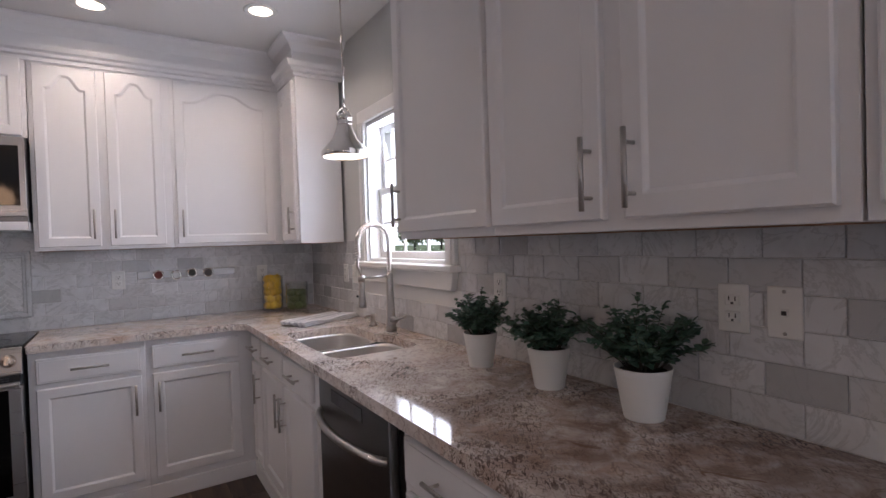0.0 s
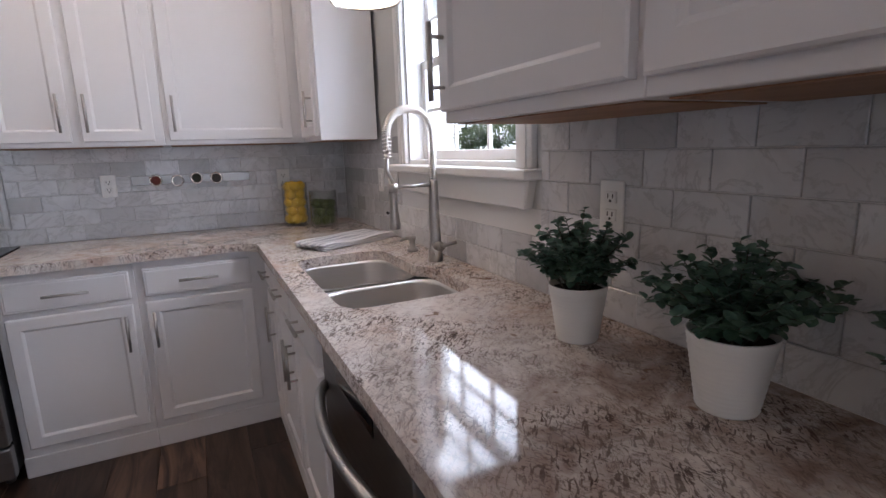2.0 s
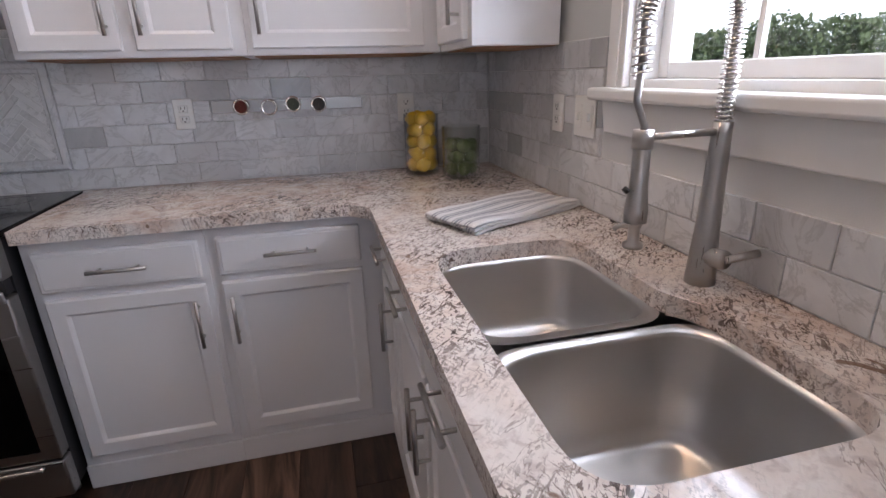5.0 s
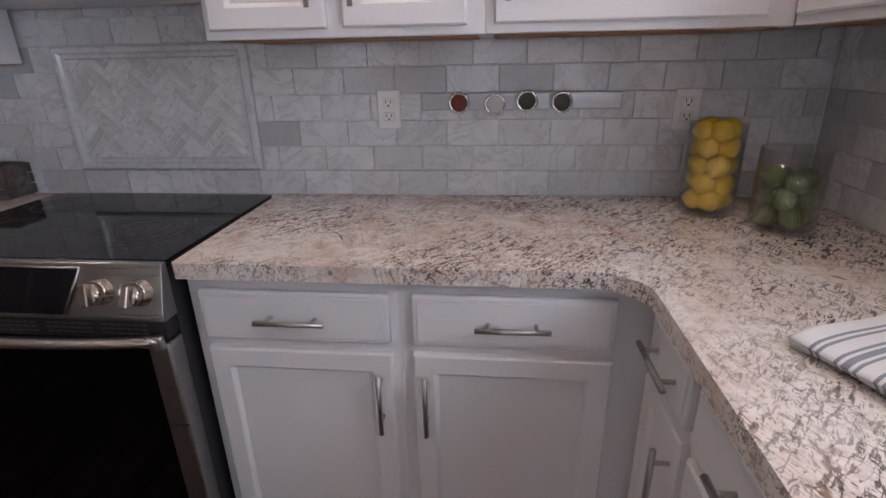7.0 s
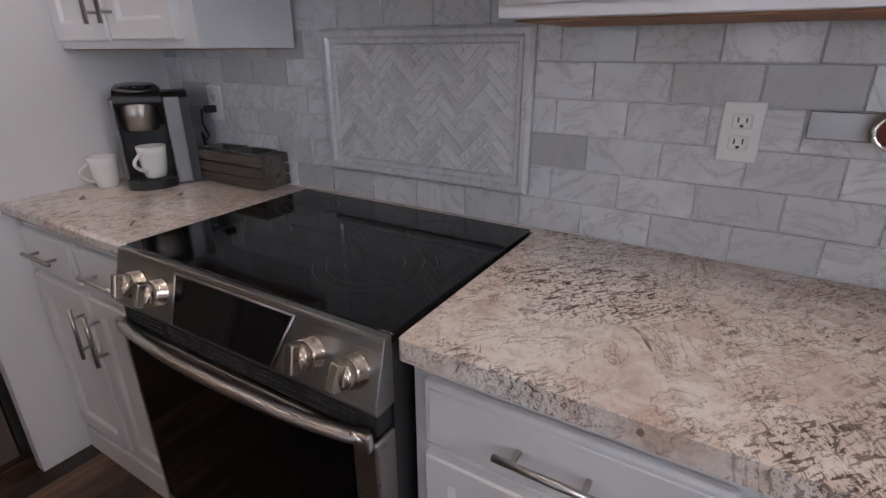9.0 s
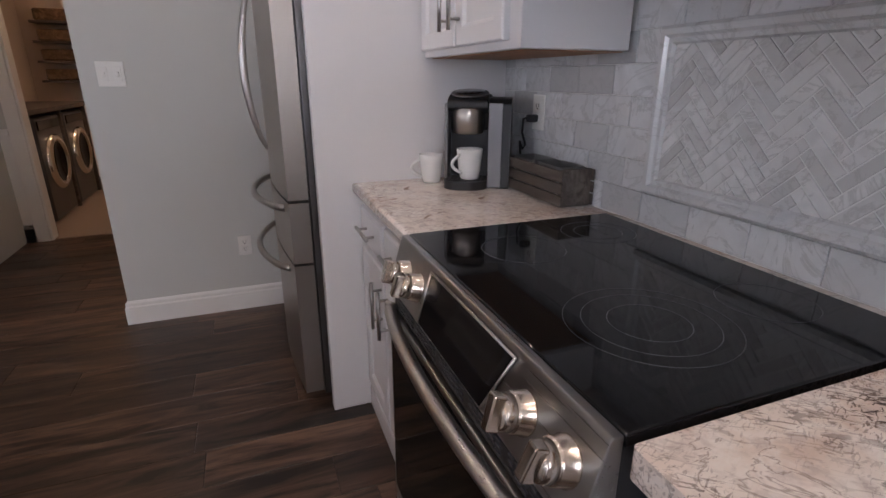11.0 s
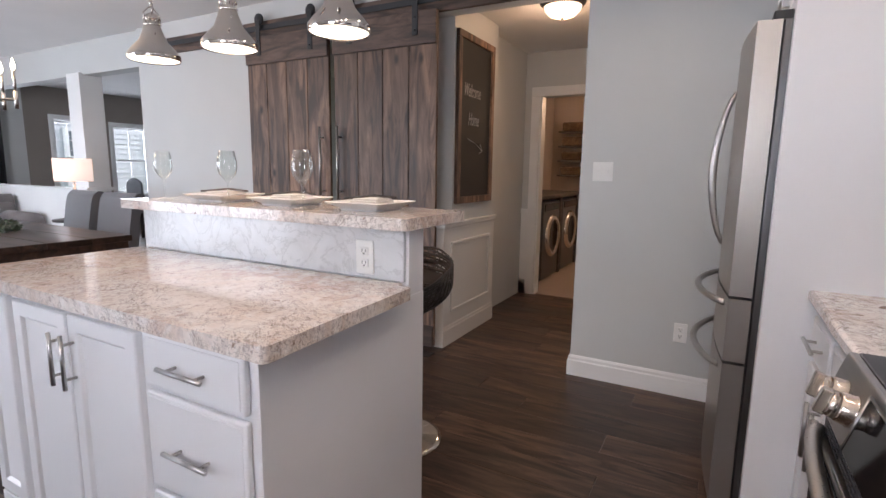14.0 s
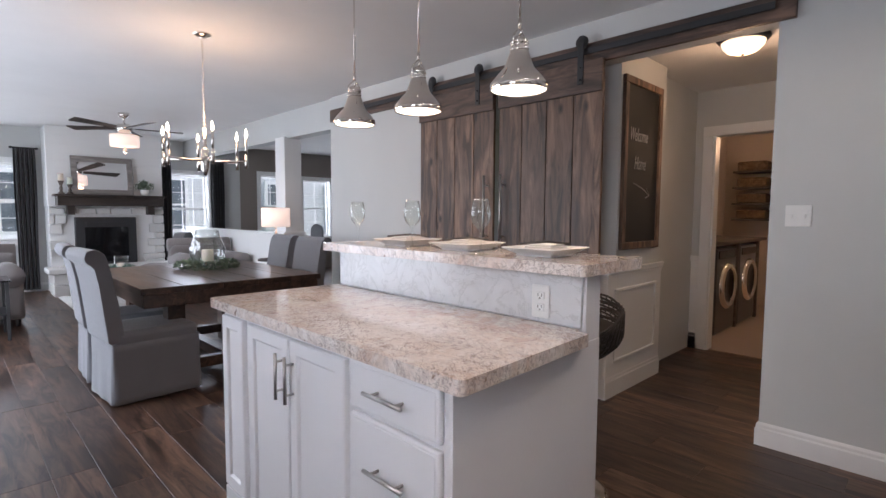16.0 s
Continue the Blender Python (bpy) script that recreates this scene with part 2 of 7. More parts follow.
GUNMETAL = metal_mat("gunmetal", (0.20, 0.195, 0.20), 0.34, 2)
CHARCOAL = mat("charcoal_plastic", (0.10, 0.10, 0.11), 0.3, 0.5)
FLOORWOOD = wood_mat("floor_wood", (0.020, 0.010, 0.007), (0.20, 0.115, 0.076), 0.36, 1, False, 0.5, 0.8)
BARN = wood_mat("barn_wood", (0.055, 0.032, 0.022), (0.34, 0.205, 0.135), 0.5, 2, True, 0.4, 0.7)
BARN_H = wood_mat("barn_wood_cross", (0.045, 0.028, 0.021), (0.20, 0.125, 0.09), 0.5, 1, True, 0.3, 0.7)
TABLEWOOD = wood_mat("table_wood", (0.035, 0.02, 0.014), (0.12, 0.068, 0.046), 0.33, 1, False, 0.2)
CRATEWOOD = wood_mat("crate_wood", (0.07, 0.055, 0.045), (0.20, 0.165, 0.14), 0.75, 0, False, 0.3)
RAWWOOD = wood_mat("raw_wood", (0.30, 0.15, 0.075), (0.42, 0.23, 0.12), 0.6, 0, False, 0.15)
MANTEL = wood_mat("mantel_wood", (0.02, 0.014, 0.011), (0.07, 0.05, 0.04), 0.5, 0, False, 0.2)
CERAMIC = mat("white_ceramic", (0.80, 0.80, 0.79), 0.15)
POTTERY = paint("white_pot_glaze", (0.78, 0.78, 0.76), 0.5, 0.1, 150)
LEAF = mat("leaf", (0.05, 0.11, 0.075), 0.5)
STEM = mat("stem", (0.06, 0.05, 0.035), 0.7)
SOIL = paint("soil", (0.025, 0.02, 0.016), 0.95, 0.8, 120)
GLASS = clear_glass()
PANE = thin_glass()
LEMON = paint("lemon_skin", (0.80, 0.52, 0.03), 0.4, 0.35, 260)
LIME = paint("lime_skin", (0.085, 0.13, 0.03), 0.4, 0.3, 260)
CHAIRCLOTH = fabric_mat("gray_linen", (0.165, 0.165, 0.178))
SOFACLOTH = fabric_mat("sofa_cloth", (0.20, 0.18, 0.175))
CURTAIN = fabric_mat("black_curtain", (0.012, 0.012, 0.014))
TOWEL = fabric_mat("towel_white", (0.74, 0.74, 0.75), 300, 0.9)
TOWELBLUE = fabric_mat("towel_stripe", (0.25, 0.27, 0.32), 300)
NAPKIN = fabric_mat("napkin_white", (0.78, 0.75, 0.72), 300, 0.92)
RUG = fabric_mat("shag_rug", (0.66, 0.65, 0.63), 60, 0.7)
STONE = paint("white_stone", (0.62, 0.61, 0.59), 0.85, 0.9, 40)
SHADE = glow_mat("lampshade", (1.0, 0.75, 0.60), 0.7)
BULB = glow_mat("bulb", (1.0, 0.78, 0.55), 14)
PENDIN = glow_mat("pendant_inside", (1.0, 0.86, 0.66), 3.0)
CANGLOW = glow_mat("can_lens", (1.0, 0.84, 0.62), 7)
BOARD = paint("chalkboard", (0.02, 0.019, 0.018), 0.6, 0.2, 60)
CHALK = mat("chalk", (0.36, 0.35, 0.34), 0.95)
MIRROR = mat("mirror", (0.85, 0.86, 0.87), 0.02, 1.0)
FRAMEWOOD = wood_mat("frame_wood", (0.2, 0.18, 0.17), (0.36, 0.33, 0.31), 0.6, 0, False, 0.2)
WICKER = mat("wicker", (0.03, 0.024, 0.02), 0.5)
CANDLE = mat("candle_wax", (0.78, 0.72, 0.62), 0.5, 0, Subsurface_Weight=0.2)
SHELFWOOD = wood_mat("laundry_wood", (0.05, 0.04, 0.035), (0.13, 0.11, 0.1), 0.6, 1, False, 0.2)
TANWALL = paint("laundry_paint", (0.55, 0.47, 0.41), 0.8, 0.1)
TILEFLOOR = paint("laundry_floor", (0.36, 0.29, 0.24), 0.5, 0.2, 30)
GRASS = paint("grass", (0.07, 0.12, 0.03), 0.95, 0.9, 3)
SKYGLOW = glow_mat("overcast_sky", (0.93, 0.97, 1.0), 1.15)
FOLIAGE = paint("far_foliage", (0.16, 0.215, 0.10), 0.9, 0.9, 1.5)
SIDING = paint("siding", (0.66, 0.67, 0.68), 0.7, 0.1, 10)
FARGLASS = mat("far_pane", (0.12, 0.14, 0.16), 0.1)


# ---------------- mesh tools ----------------
class Mesh:
    """Collects shapes into one mesh, with a material for each shape."""

    def __init__(self):
        self.bm = bmesh.new()
        self.mats = []

    def slot(self, m):
        if m not in self.mats:
            self.mats.append(m)
        return self.mats.index(m)

    def add(self, verts, faces, m, smooth=False, xf=None):
        vs = [self.bm.verts.new(xf @ Vector(v) if xf else v) for v in verts]
        k = self.slot(m)
        out = []
        for f in faces:
            try:
                face = self.bm.faces.new([vs[i] for i in f])
            except ValueError:
                continue
            face.material_index, face.smooth = k, smooth
            out.append(face)
        return vs, out

    def box(self, a, b, m, bevel=0.0, seg=2, xf=None):
        (x0, y0, z0), (x1, y1, z1) = a, b
        v = [(x, y, z) for x in (x0, x1) for y in (y0, y1) for z in (z0, z1)]
        f = [(0, 1, 3, 2), (4, 6, 7, 5), (0, 4, 5, 1), (2, 3, 7, 6), (0, 2, 6, 4), (1, 5, 7, 3)]
        vs, fs = self.add(v, f, m, False, xf)
        if bevel:
            es = list({e for face in fs for e in face.edges})
            r = bmesh.ops.bevel(self.bm, geom=es, offset=bevel, segments=seg, profile=0.5, affect="EDGES")
            for face in r["faces"]:
                face.smooth, face.material_index = True, self.slot(m)
        return self

    def lathe(self, prof, m, at=(0, 0, 0), seg=28, xf=None, sx=1, sy=1):
        v, f = [], []
        n = len(prof)
        for i in range(seg):
            a = 2 * math.pi * i / seg
            for r, z in prof:
                v.append((at[0] + sx * r * math.cos(a), at[1] + sy * r * math.sin(a), at[2] + z))
        for i in range(seg):
            j = (i + 1) % seg
            for k in range(n - 1):
                f.append((i * n + k, j * n + k, j * n + k + 1, i * n + k + 1))
        vs, fs = self.add(v, f, m, True, xf)
        return self

    def tube(self, pts, r, m, seg=10, closed=False, xf=None, flat=1.0):
        pts = [Vector(p) for p in pts]
        n = len(pts)
        v, f = [], []
        prev = None
        for i, p in enumerate(pts):
            t = (pts[(i + 1) % n] - pts[i - 1]) if closed else (pts[min(i + 1, n - 1)] - pts[max(i - 1, 0)])
            t.normalize()
            if prev is None:
                side = t.cross(Vector((0, 0, 1)))
                if side.length < 0.05:
                    side = t.cross(Vector((0, 1, 0)))
            else:
                side = prev - t * prev.dot(t)
            side.normalize()
            prev = side
            up = t.cross(side)
            rr = r[i] if isinstance(r, (list, tuple)) else r
            for k in range(seg):
                a = 2 * math.pi * k / seg
                v.append(p + side * (rr * math.cos(a)) + up * (rr * flat * math.sin(a)))
        m_ = n if closed else n - 1
        for i in range(m_):
            j = (i + 1) % n
            for k in range(seg):
                l = (k + 1) % seg
                f.append((i * seg + k, i * seg + l, j * seg + l, j * seg + k))
        if not closed:
            f.append(tuple(reversed(range(seg))))
            f.append(tuple((n - 1) * seg + k for k in range(seg)))
        self.add(v, f, m, True, xf)
        return self

    def ball(self, c, rx, ry, rz, m, xf=None, u=14, w=9):
        prof = [(math.sin(math.pi * i / w), -math.cos(math.pi * i / w)) for i in range(w + 1)]
        prof[0], prof[-1] = (0.001, -1), (0.001, 1)
        t = Matrix.Translation(c) @ (xf or Matrix()) @ Matrix.Diagonal((rx, ry, rz, 1))
        return self.lathe(prof, m, (0, 0, 0), u, t)

    def prism(self, poly, y0, y1, m, bevel=0.0, xf=None):
        """A polygon in x and z, drawn out along y."""
        n = len(poly)
        v = [(x, y0, z) for x, z in poly] + [(x, y1, z) for x, z in poly]
        f = [tuple(range(n)), tuple(reversed(range(n, 2 * n)))] + [(i, i + n, (i + 1) % n + n, (i + 1) % n) for i in range(n)]
        vs, fs = self.add(v, f, m, False, xf)
        if bevel:
            es = [e for face in fs for e in face.edges]
            bmesh.ops.bevel(self.bm, geom=list(set(es)), offset=bevel, segments=2, profile=0.5, affect="EDGES")
        return self

    def make(self, name, parent=None, m=None):
        bmesh.ops.recalc_face_normals(self.bm, faces=self.bm.faces[:])
        me = bpy.data.meshes.new(name)
        self.bm.to_mesh(me)
        self.bm.free()
        for k in self.mats:
            me.materials.append(k)
        ob = new(name, me)
        if parent:
            ob.parent = parent
        if m is not None:
            ob.matrix_basis = m
        return ob


def thing(name, m, label, category, group=""):
    e = new(name)
    e.empty_display_size = 0.1
    e.matrix_basis = m
    return tagged(e, label, category, group)


def structure(ob, label="", category=""):
    return tagged(ob, label, category, kind="structure")


def bar_handle(parent, x, y, z, length, upright=True, out=0.032):
    """A bar pull with two posts; y is the surface that it is screwed to, facing -y."""
    h = Mesh()
    d = Vector((0, 0, 1)) if upright else Vector((1, 0, 0))
    c = Vector((x, y - out, z))
    h.tube([c - d * length / 2, c + d * length / 2], 0.006, NICKEL)
    for s in (-0.32, 0.32):
        p = c + d * length * s
        h.tube([p, p + Vector((0, out, 0))], 0.0045, NICKEL, 8)
    ob = h.make("handle", parent)
    tagged(ob, "brushed nickel bar pull")
    return ob


def panel_front(parent, name, x, z, w, h, y=0.0, arch=0.0, inset=0.055, th=0.02, raised=False):
    """A door or drawer front with a framed, recessed field; its face looks along -y."""
    g = Mesh()
    k = 14
    f, e = y - th, 0.004
    xs = [inset + (w - 2 * inset) * i / k for i in range(k + 1)]
    def top(i):
        u = abs(2 * i / k - 1)
        if not arch:
            return h - inset
        return h - inset - arch * (1 - math.cos(math.pi * min(1, max(0, (u - 0.1) / 0.75)))) / 2
    inner = [(xs[0], inset), (xs[-1], inset)] + [(xs[i], top(i)) for i in range(k, -1, -1)]
    outer = [(0, 0), (w, 0)] + [(w * i / k, h) for i in range(k, -1, -1)]
    cx, cz = w / 2, h / 2
    def shrink(loop, d):
        return [(px + (d if px < cx else -d), pz + (d if pz < cz else -d)) for px, pz in loop]
    n = len(inner)
    rings = [([(a, f + th, b) for a, b in outer]), ([(a, f + e, b) for a, b in outer]), ([(a, f, b) for a, b in shrink(outer, e)]),
             ([(a, f, b) for a, b in shrink(inner, -0.006)]), ([(a, f + 0.003, b) for a, b in shrink(inner, -0.002)]), ([(a, f + 0.009, b) for a, b in shrink(inner, 0.004)])]
    if raised:
        rings += [[(a, f + 0.009, b) for a, b in shrink(inner, 0.016)], [(a, f + 0.004, b) for a, b in shrink(inner, 0.04)]]
    v = [p for r in rings for p in r]
    fc = [(i * n + j, i * n + (j + 1) % n, (i + 1) * n + (j + 1) % n, (i + 1) * n + j) for i in range(len(rings) - 1) for j in range(n)]
    fc.append(tuple((len(rings) - 1) * n + j for j in range(n)))
    fc.append(tuple(reversed(range(n))))
    g.add(v, fc, CAB, False)
    ob = g.make(name, parent, Matrix.Translation((x, 0, z)))
    return ob


def slab_front(parent, name, x, z, w, h, y=0.0, th=0.02):
    g = Mesh()
    g.box((0, y - th, 0), (w, y, h), CAB, 0.006, 2)
    g.box((0.012, y - th - 0.002, 0.012), (w - 0.012, y - th + 0.002, h - 0.012), CAB, 0.0018, 1)
    return g.make(name, parent, Matrix.Translation((x, 0, z)))


def cabinet(name, m, w, h, d, fronts, label, group="", z0=0.0, skirt=0.0, underside=False):
    """A cabinet whose face looks along -y; fronts are (kind, x, z, w, h, handle, arch)."""
    root = thing(name, m, label, "cabinet", group)
    b = Mesh()
    b.box((0, 0, z0), (w, d, z0 + h), CAB, 0.002, 1)
    if skirt:
        b.box((0.0, -0.012, 0.0), (w, 0.0, skirt), CAB, 0.003, 1)
    b.make("body", root)
    if underside:
        u = Mesh()
        u.box((0.02, 0.02, z0 - 0.003), (w - 0.02, d - 0.004, z0 - 0.0005), RAWWOOD)
        tagged(u.make("underside", root), "raw brown wood underside")
    for kind, x, z, fw, fh, hd, arch in fronts:
        if kind == "drawer":
            ob = slab_front(root, "drawer_front", x, z, fw, fh)
            if hd:
                bar_handle(ob, fw / 2, -0.02, fh / 2, 0.16, False)
        else:
            ob = panel_front(root, "door", x, z, fw, fh, 0.0, arch, 0.052)
            if hd:
                side, at = hd
                bar_handle(ob, 0.028 if side == "l" else fw - 0.028, -0.02, at, 0.16, True)
    return root


def thicken(ob, t=0.004):
    s = ob.modifiers.new("thickness", "SOLIDIFY")
    s.thickness, s.offset = t, 0.0
    return ob


# ---------------- setting ----------------
BY, RX, GX, CZ, FY = 3.72, 1.27, -2.90, 2.58, -7.4   # back wall, sink wall, gray wall, ceiling, far wall


def wall(name, a, b, m, holes=(), label="", axis="x"):
    """A wall box from a to b with through openings (u0, z0, u1, z1) along its long axis."""
    g = Mesh()
    (x0, y0, z0), (x1, y1, z1) = a, b
    k = 0 if axis == "x" else 1
    us = sorted({a[k], b[k], *[h[0] for h in holes], *[h[2] for h in holes]})
    zs = sorted({z0, z1, *[h[1] for h in holes], *[h[3] for h in holes]})
    for i in range(len(us) - 1):
        run = []
        for j in range(len(zs) - 1):
            cu, cz = (us[i] + us[i + 1]) / 2, (zs[j] + zs[j + 1]) / 2
            if any(h[0] < cu < h[2] and h[1] < cz < h[3] for h in holes):
                continue
            if run and abs(run[-1][1] - zs[j]) < 1e-6:
                run[-1][1] = zs[j + 1]
            else:
                run.append([zs[j], zs[j + 1]])
        for q0, q1 in run:
            p, q = ((us[i], y0, q0), (us[i + 1], y1, q1)) if k == 0 else ((x0, us[i], q0), (x1, us[i + 1], q1))
            g.box(p, q, m)
    bmesh.ops.remove_doubles(g.bm, verts=g.bm.verts[:], dist=1e-5)
    return structure(g.make(name), label, "wall")


wall_back = wall("wall_back", (-3.05, BY, 0), (RX + 0.15, BY + 0.15, CZ), WALL, (), "gray painted kitchen wall behind marble tiles")
wall_sink = wall("wall_sink", (RX, FY, 0), (RX + 0.15, BY, CZ), WALL, [(1.86, 1.25, 2.69, 2.03), (-3.3, 0.02, -0.9, 2.1), (-6.3, 0.3, -4.2, 2.1)], "gray painted wall with a window over the sink", "y")
wall_gray = wall("wall_gray", (GX - 0.12, 2.11, 0), (GX, BY, CZ), WALL, (), "light gray painted wall beside the fridge", "y")
wall_barn = wall("wall_barn", (GX - 0.12, -2.25, 0), (GX, 2.11, CZ), WALL, [(-0.2, -0.001, 2.11, 2.30)], "light gray painted wall carrying barn doors", "y")
wall_hall = wall("wall_hall", (-3.78, 1.02, 0), (GX - 0.12, 1.18, CZ), WALL, (), "gray hall wall with white wainscot")
wall_hall_side = wall("wall_hall_side", (-4.8, 1.02, 0), (-3.78, 1.06, CZ), WALL, (), "gray hall wall beside the laundry")
wall_laundry = wall("wall_laundry", (-4.92, -0.3, 0), (-4.80, 3.0, CZ), WALL, [(1.22, -0.001, 1.98, 2.0)], "taupe hall wall with the laundry doorway", "y")
wall_hall_end = wall("wall_hall_end", (-4.8, 2.6, 0), (GX - 0.12, 2.72, CZ), WALL, (), "gray hall end wall")
wall_laundry_back = wall("wall_laundry_back", (-8.0, 0.2, 0), (-7.9, 3.2, CZ), TANWALL, (), "tan laundry wall", "y")
wall_laundry_a = wall("wall_laundry_left", (-7.9, 0.3, 0), (-4.92, 0.42, CZ), TANWALL, (), "tan laundry wall")
wall_laundry_b = wall("wall_laundry_right", (-7.9, 2.9, 0), (-4.92, 3.0, CZ), TANWALL, (), "tan laundry wall")
wall_far = wall("wall_far", (-4.0, FY - 0.15, 0), (RX, FY, CZ), WALL, [(-3.38, 0.68, -2.68, 1.98), (-0.56, 0.85, 0.5, 2.02)], "gray living room wall with windows")
wall_brown = wall("wall_brown", (-9.0, FY - 0.15, 0), (-4.0, FY, CZ), WALL_BROWN, [(-4.95, 0.72, -4.42, 2.05), (-6.1, 0.72, -5.4, 2.0)], "taupe dining room wall with windows")
wall_brown_side = wall("wall_brown_side", (-9.0, FY, 0), (-8.88, -2.25, CZ), WALL_BROWN, (), "taupe dining room side wall", "y")
wall_side_back = wall("wall_side_back", (-8.88, -2.37, 0), (GX - 0.12, -2.25, CZ), WALL, (), "gray wall closing the side room")
g = Mesh()
g.box((-3.14, -3.62, 0.0), (-2.90, -3.36, 2.26), TRIM, 0.004)
g.box((-3.18, -3.66, 0.98), (-2.86, -3.32, 1.02), TRIM, 0.004)
g.box((-3.1, FY, 2.24), (-2.94, -2.25, CZ), WALL)
g.box((-3.12, FY, 0.0), (-2.98, -3.62, 0.96), TRIM)
g.box((-3.15, FY, 0.96), (-2.95, -3.62, 0.99), TRIM, 0.004)
structure(g.make("room_divider"), "white column and half wall with a header", "divider")

g = Mesh()
g.box((-9.0, FY, CZ), (RX, BY, CZ + 0.1), CEIL)
structure(g.make("ceiling"), "white painted ceiling", "ceiling")
g = Mesh()
g.box((-4.8, 1.06, 2.42), (GX - 0.12, 2.6, 2.5), CEIL)
structure(g.make("hall_ceiling"), "white painted lower hall ceiling", "ceiling")

# ceiling molding above the wall cabinets
g = Mesh()
prof = [(0, 0), (0.06, 0), (0.065, 0.02), (0.035, 0.05), (0.02, 0.09), (0.0, 0.10)]


def molding(g, pts, prof, m):
    """A profile of (out, up) swept along a path of (x, y, z, nx, ny)."""
    n = len(prof)
    v, f = [], []
    for x, y, z, nx, ny in pts:
        v += [(x + nx * o, y + ny * o, z + u) for o, u in prof]
    for i in range(len(pts) - 1):
        for k in range(n):
            f.append((i * n + k, (i + 1) * n + k, (i + 1) * n + (k + 1) % n, i * n + (k + 1) % n))
    f.append(tuple(range(n)))
    f.append(tuple((len(pts) - 1) * n + k for k in reversed(range(n))))
    g.add(v, f, m)


def crown(name, pts, z, label):
    g = Mesh()
    low = [(-0.01, -0.02), (0.012, -0.02), (0.014, 0.0), (0.03, 0.006), (0.034, 0.02), (0.05, 0.03), (0.06, 0.05), (0.062, 0.06), (-0.01, 0.06)]
    molding(g, [(x, y, z, nx, ny) for x, y, nx, ny in pts], low, CAB)
    up = [(-0.01, 0.06), (0.02, 0.06), (0.022, 0.12), (0.05, 0.16), (0.085, 0.185), (0.09, 0.198), (-0.01, 0.198)]
    molding(g, [(x, y, z, nx, ny) for x, y, nx, ny in pts], up, CAB)
    return structure(g.make(name), label, "molding")


crown("trim_back", [(-0.33, 3.40, 0, -1), (0.98, 3.40, -1, -1), (0.98, 3.03, -1, -1), (RX, 3.03, 0, -1)], 2.38, "white stepped crown molding over cabinets")
crown("trim_sink", [(RX, 1.73, 0, 1), (0.97, 1.73, -1, 1), (0.97, -0.3, -1, 0)], 2.38, "white stepped crown molding over cabinets")

# floor bed, hall and laundry floors
g = Mesh()
g.box((-9.0, FY - 0.15, -0.1), (RX + 0.15, BY + 0.15, -0.004), SOIL)
floor = structure(g.make("floor"), "dark brown wood plank floor", "floor")
g = Mesh()
g.box((-7.9, 0.42, -0.003), (-4.84, 2.9, 0.004), TILEFLOOR)
structure(g.make("laundry_floor"), "tan tile laundry floor", "floor")


def baseboard(name, pts, h=0.13):
    g = Mesh()
    p = [(0, 0), (0.016, 0), (0.016, h - 0.035), (0.011, h - 0.028), (0.011, h - 0.012), (0.006, h - 0.004), (0.004, h), (0, h)]
    molding(g, [(x, y, 0, nx, ny) for x, y, nx, ny in pts], p, TRIM)
    return structure(g.make(name), "white painted baseboard", "baseboard")


baseboard("baseboard_gray", [(GX - 0.1, 2.11, 0, -1), (GX, 2.11, 1, -1), (GX, 3.0, 1, 0)])
baseboard("baseboard_hall", [(-3.78, 1.18, 0, 1), (GX + 0.0, 1.18, 1, 1), (GX, 1.12, 1, 0)], 0.15)
baseboard("baseboard_hall_b", [(-4.8, 1.06, 1, 0), (-4.8, 1.14, 1, 0)], 0.15)
baseboard("baseboard_barn", [(GX, -0.2, 1, 0), (GX, -2.25, 1, -1), (GX - 0.12, -2.25, 0, -1)])
baseboard("baseboard_far", [(-4.0, FY, 0, 1), (RX, FY, 0, 1)])
baseboard("baseboard_laundry", [(-4.8, 0.4, 1, 0), (-4.8, 1.13, 1, 0)], 0.15)

# wainscot on the hall wall and the laundry wall
g = Mesh()
g.box((-3.78, 1.18, 0.14), (GX, 1.186, 0.84), TRIM)
molding(g, [(-3.78, 1.18, 0.84, 0, 1), (GX, 1.18, 0.84, 1, 1), (GX, 1.06, 0.84, 1, 0)],
        [(0, 0), (0.012, 0), (0.014, 0.02), (0.022, 0.03), (0.026, 0.05), (0.03, 0.055), (0.03, 0.065), (0, 0.065)], TRIM)
g.box((GX, 1.06, 0.14), (GX + 0.006, 1.18, 0.84), TRIM)


def picture_mold(g, x0, z0, x1, z1, y):
    for a, b in (((x0, z0), (x1, z0 + 0.022)), ((x0, z1 - 0.022), (x1, z1)), ((x0, z0 + 0.022), (x0 + 0.022, z1 - 0.022)), ((x1 - 0.022, z0 + 0.022), (x1, z1 - 0.022))):
        g.box((a[0], y, a[1]), (b[0], y + 0.014, b[1]), TRIM, 0.004)


picture_mold(g, -3.68, 0.24, -3.0, 0.76, 1.186)
structure(g.make("wainscot_hall"), "white wainscot panel with chair rail", "wainscot")
g = Mesh()
g.box((-4.8, 0.4, 0.14), (-4.795, 1.13, 0.84), TRIM)
g.box((-4.8, 0.4, 0.84), (-4.775, 1.13, 0.89), TRIM, 0.006)
for z in (0.24, 0.74):
    g.box((-4.795, 0.4, z), (-4.78, 1.06, z + 0.02), TRIM, 0.004)
structure(g.make("wainscot_laundry"), "white wainscot with chair rail", "wainscot")

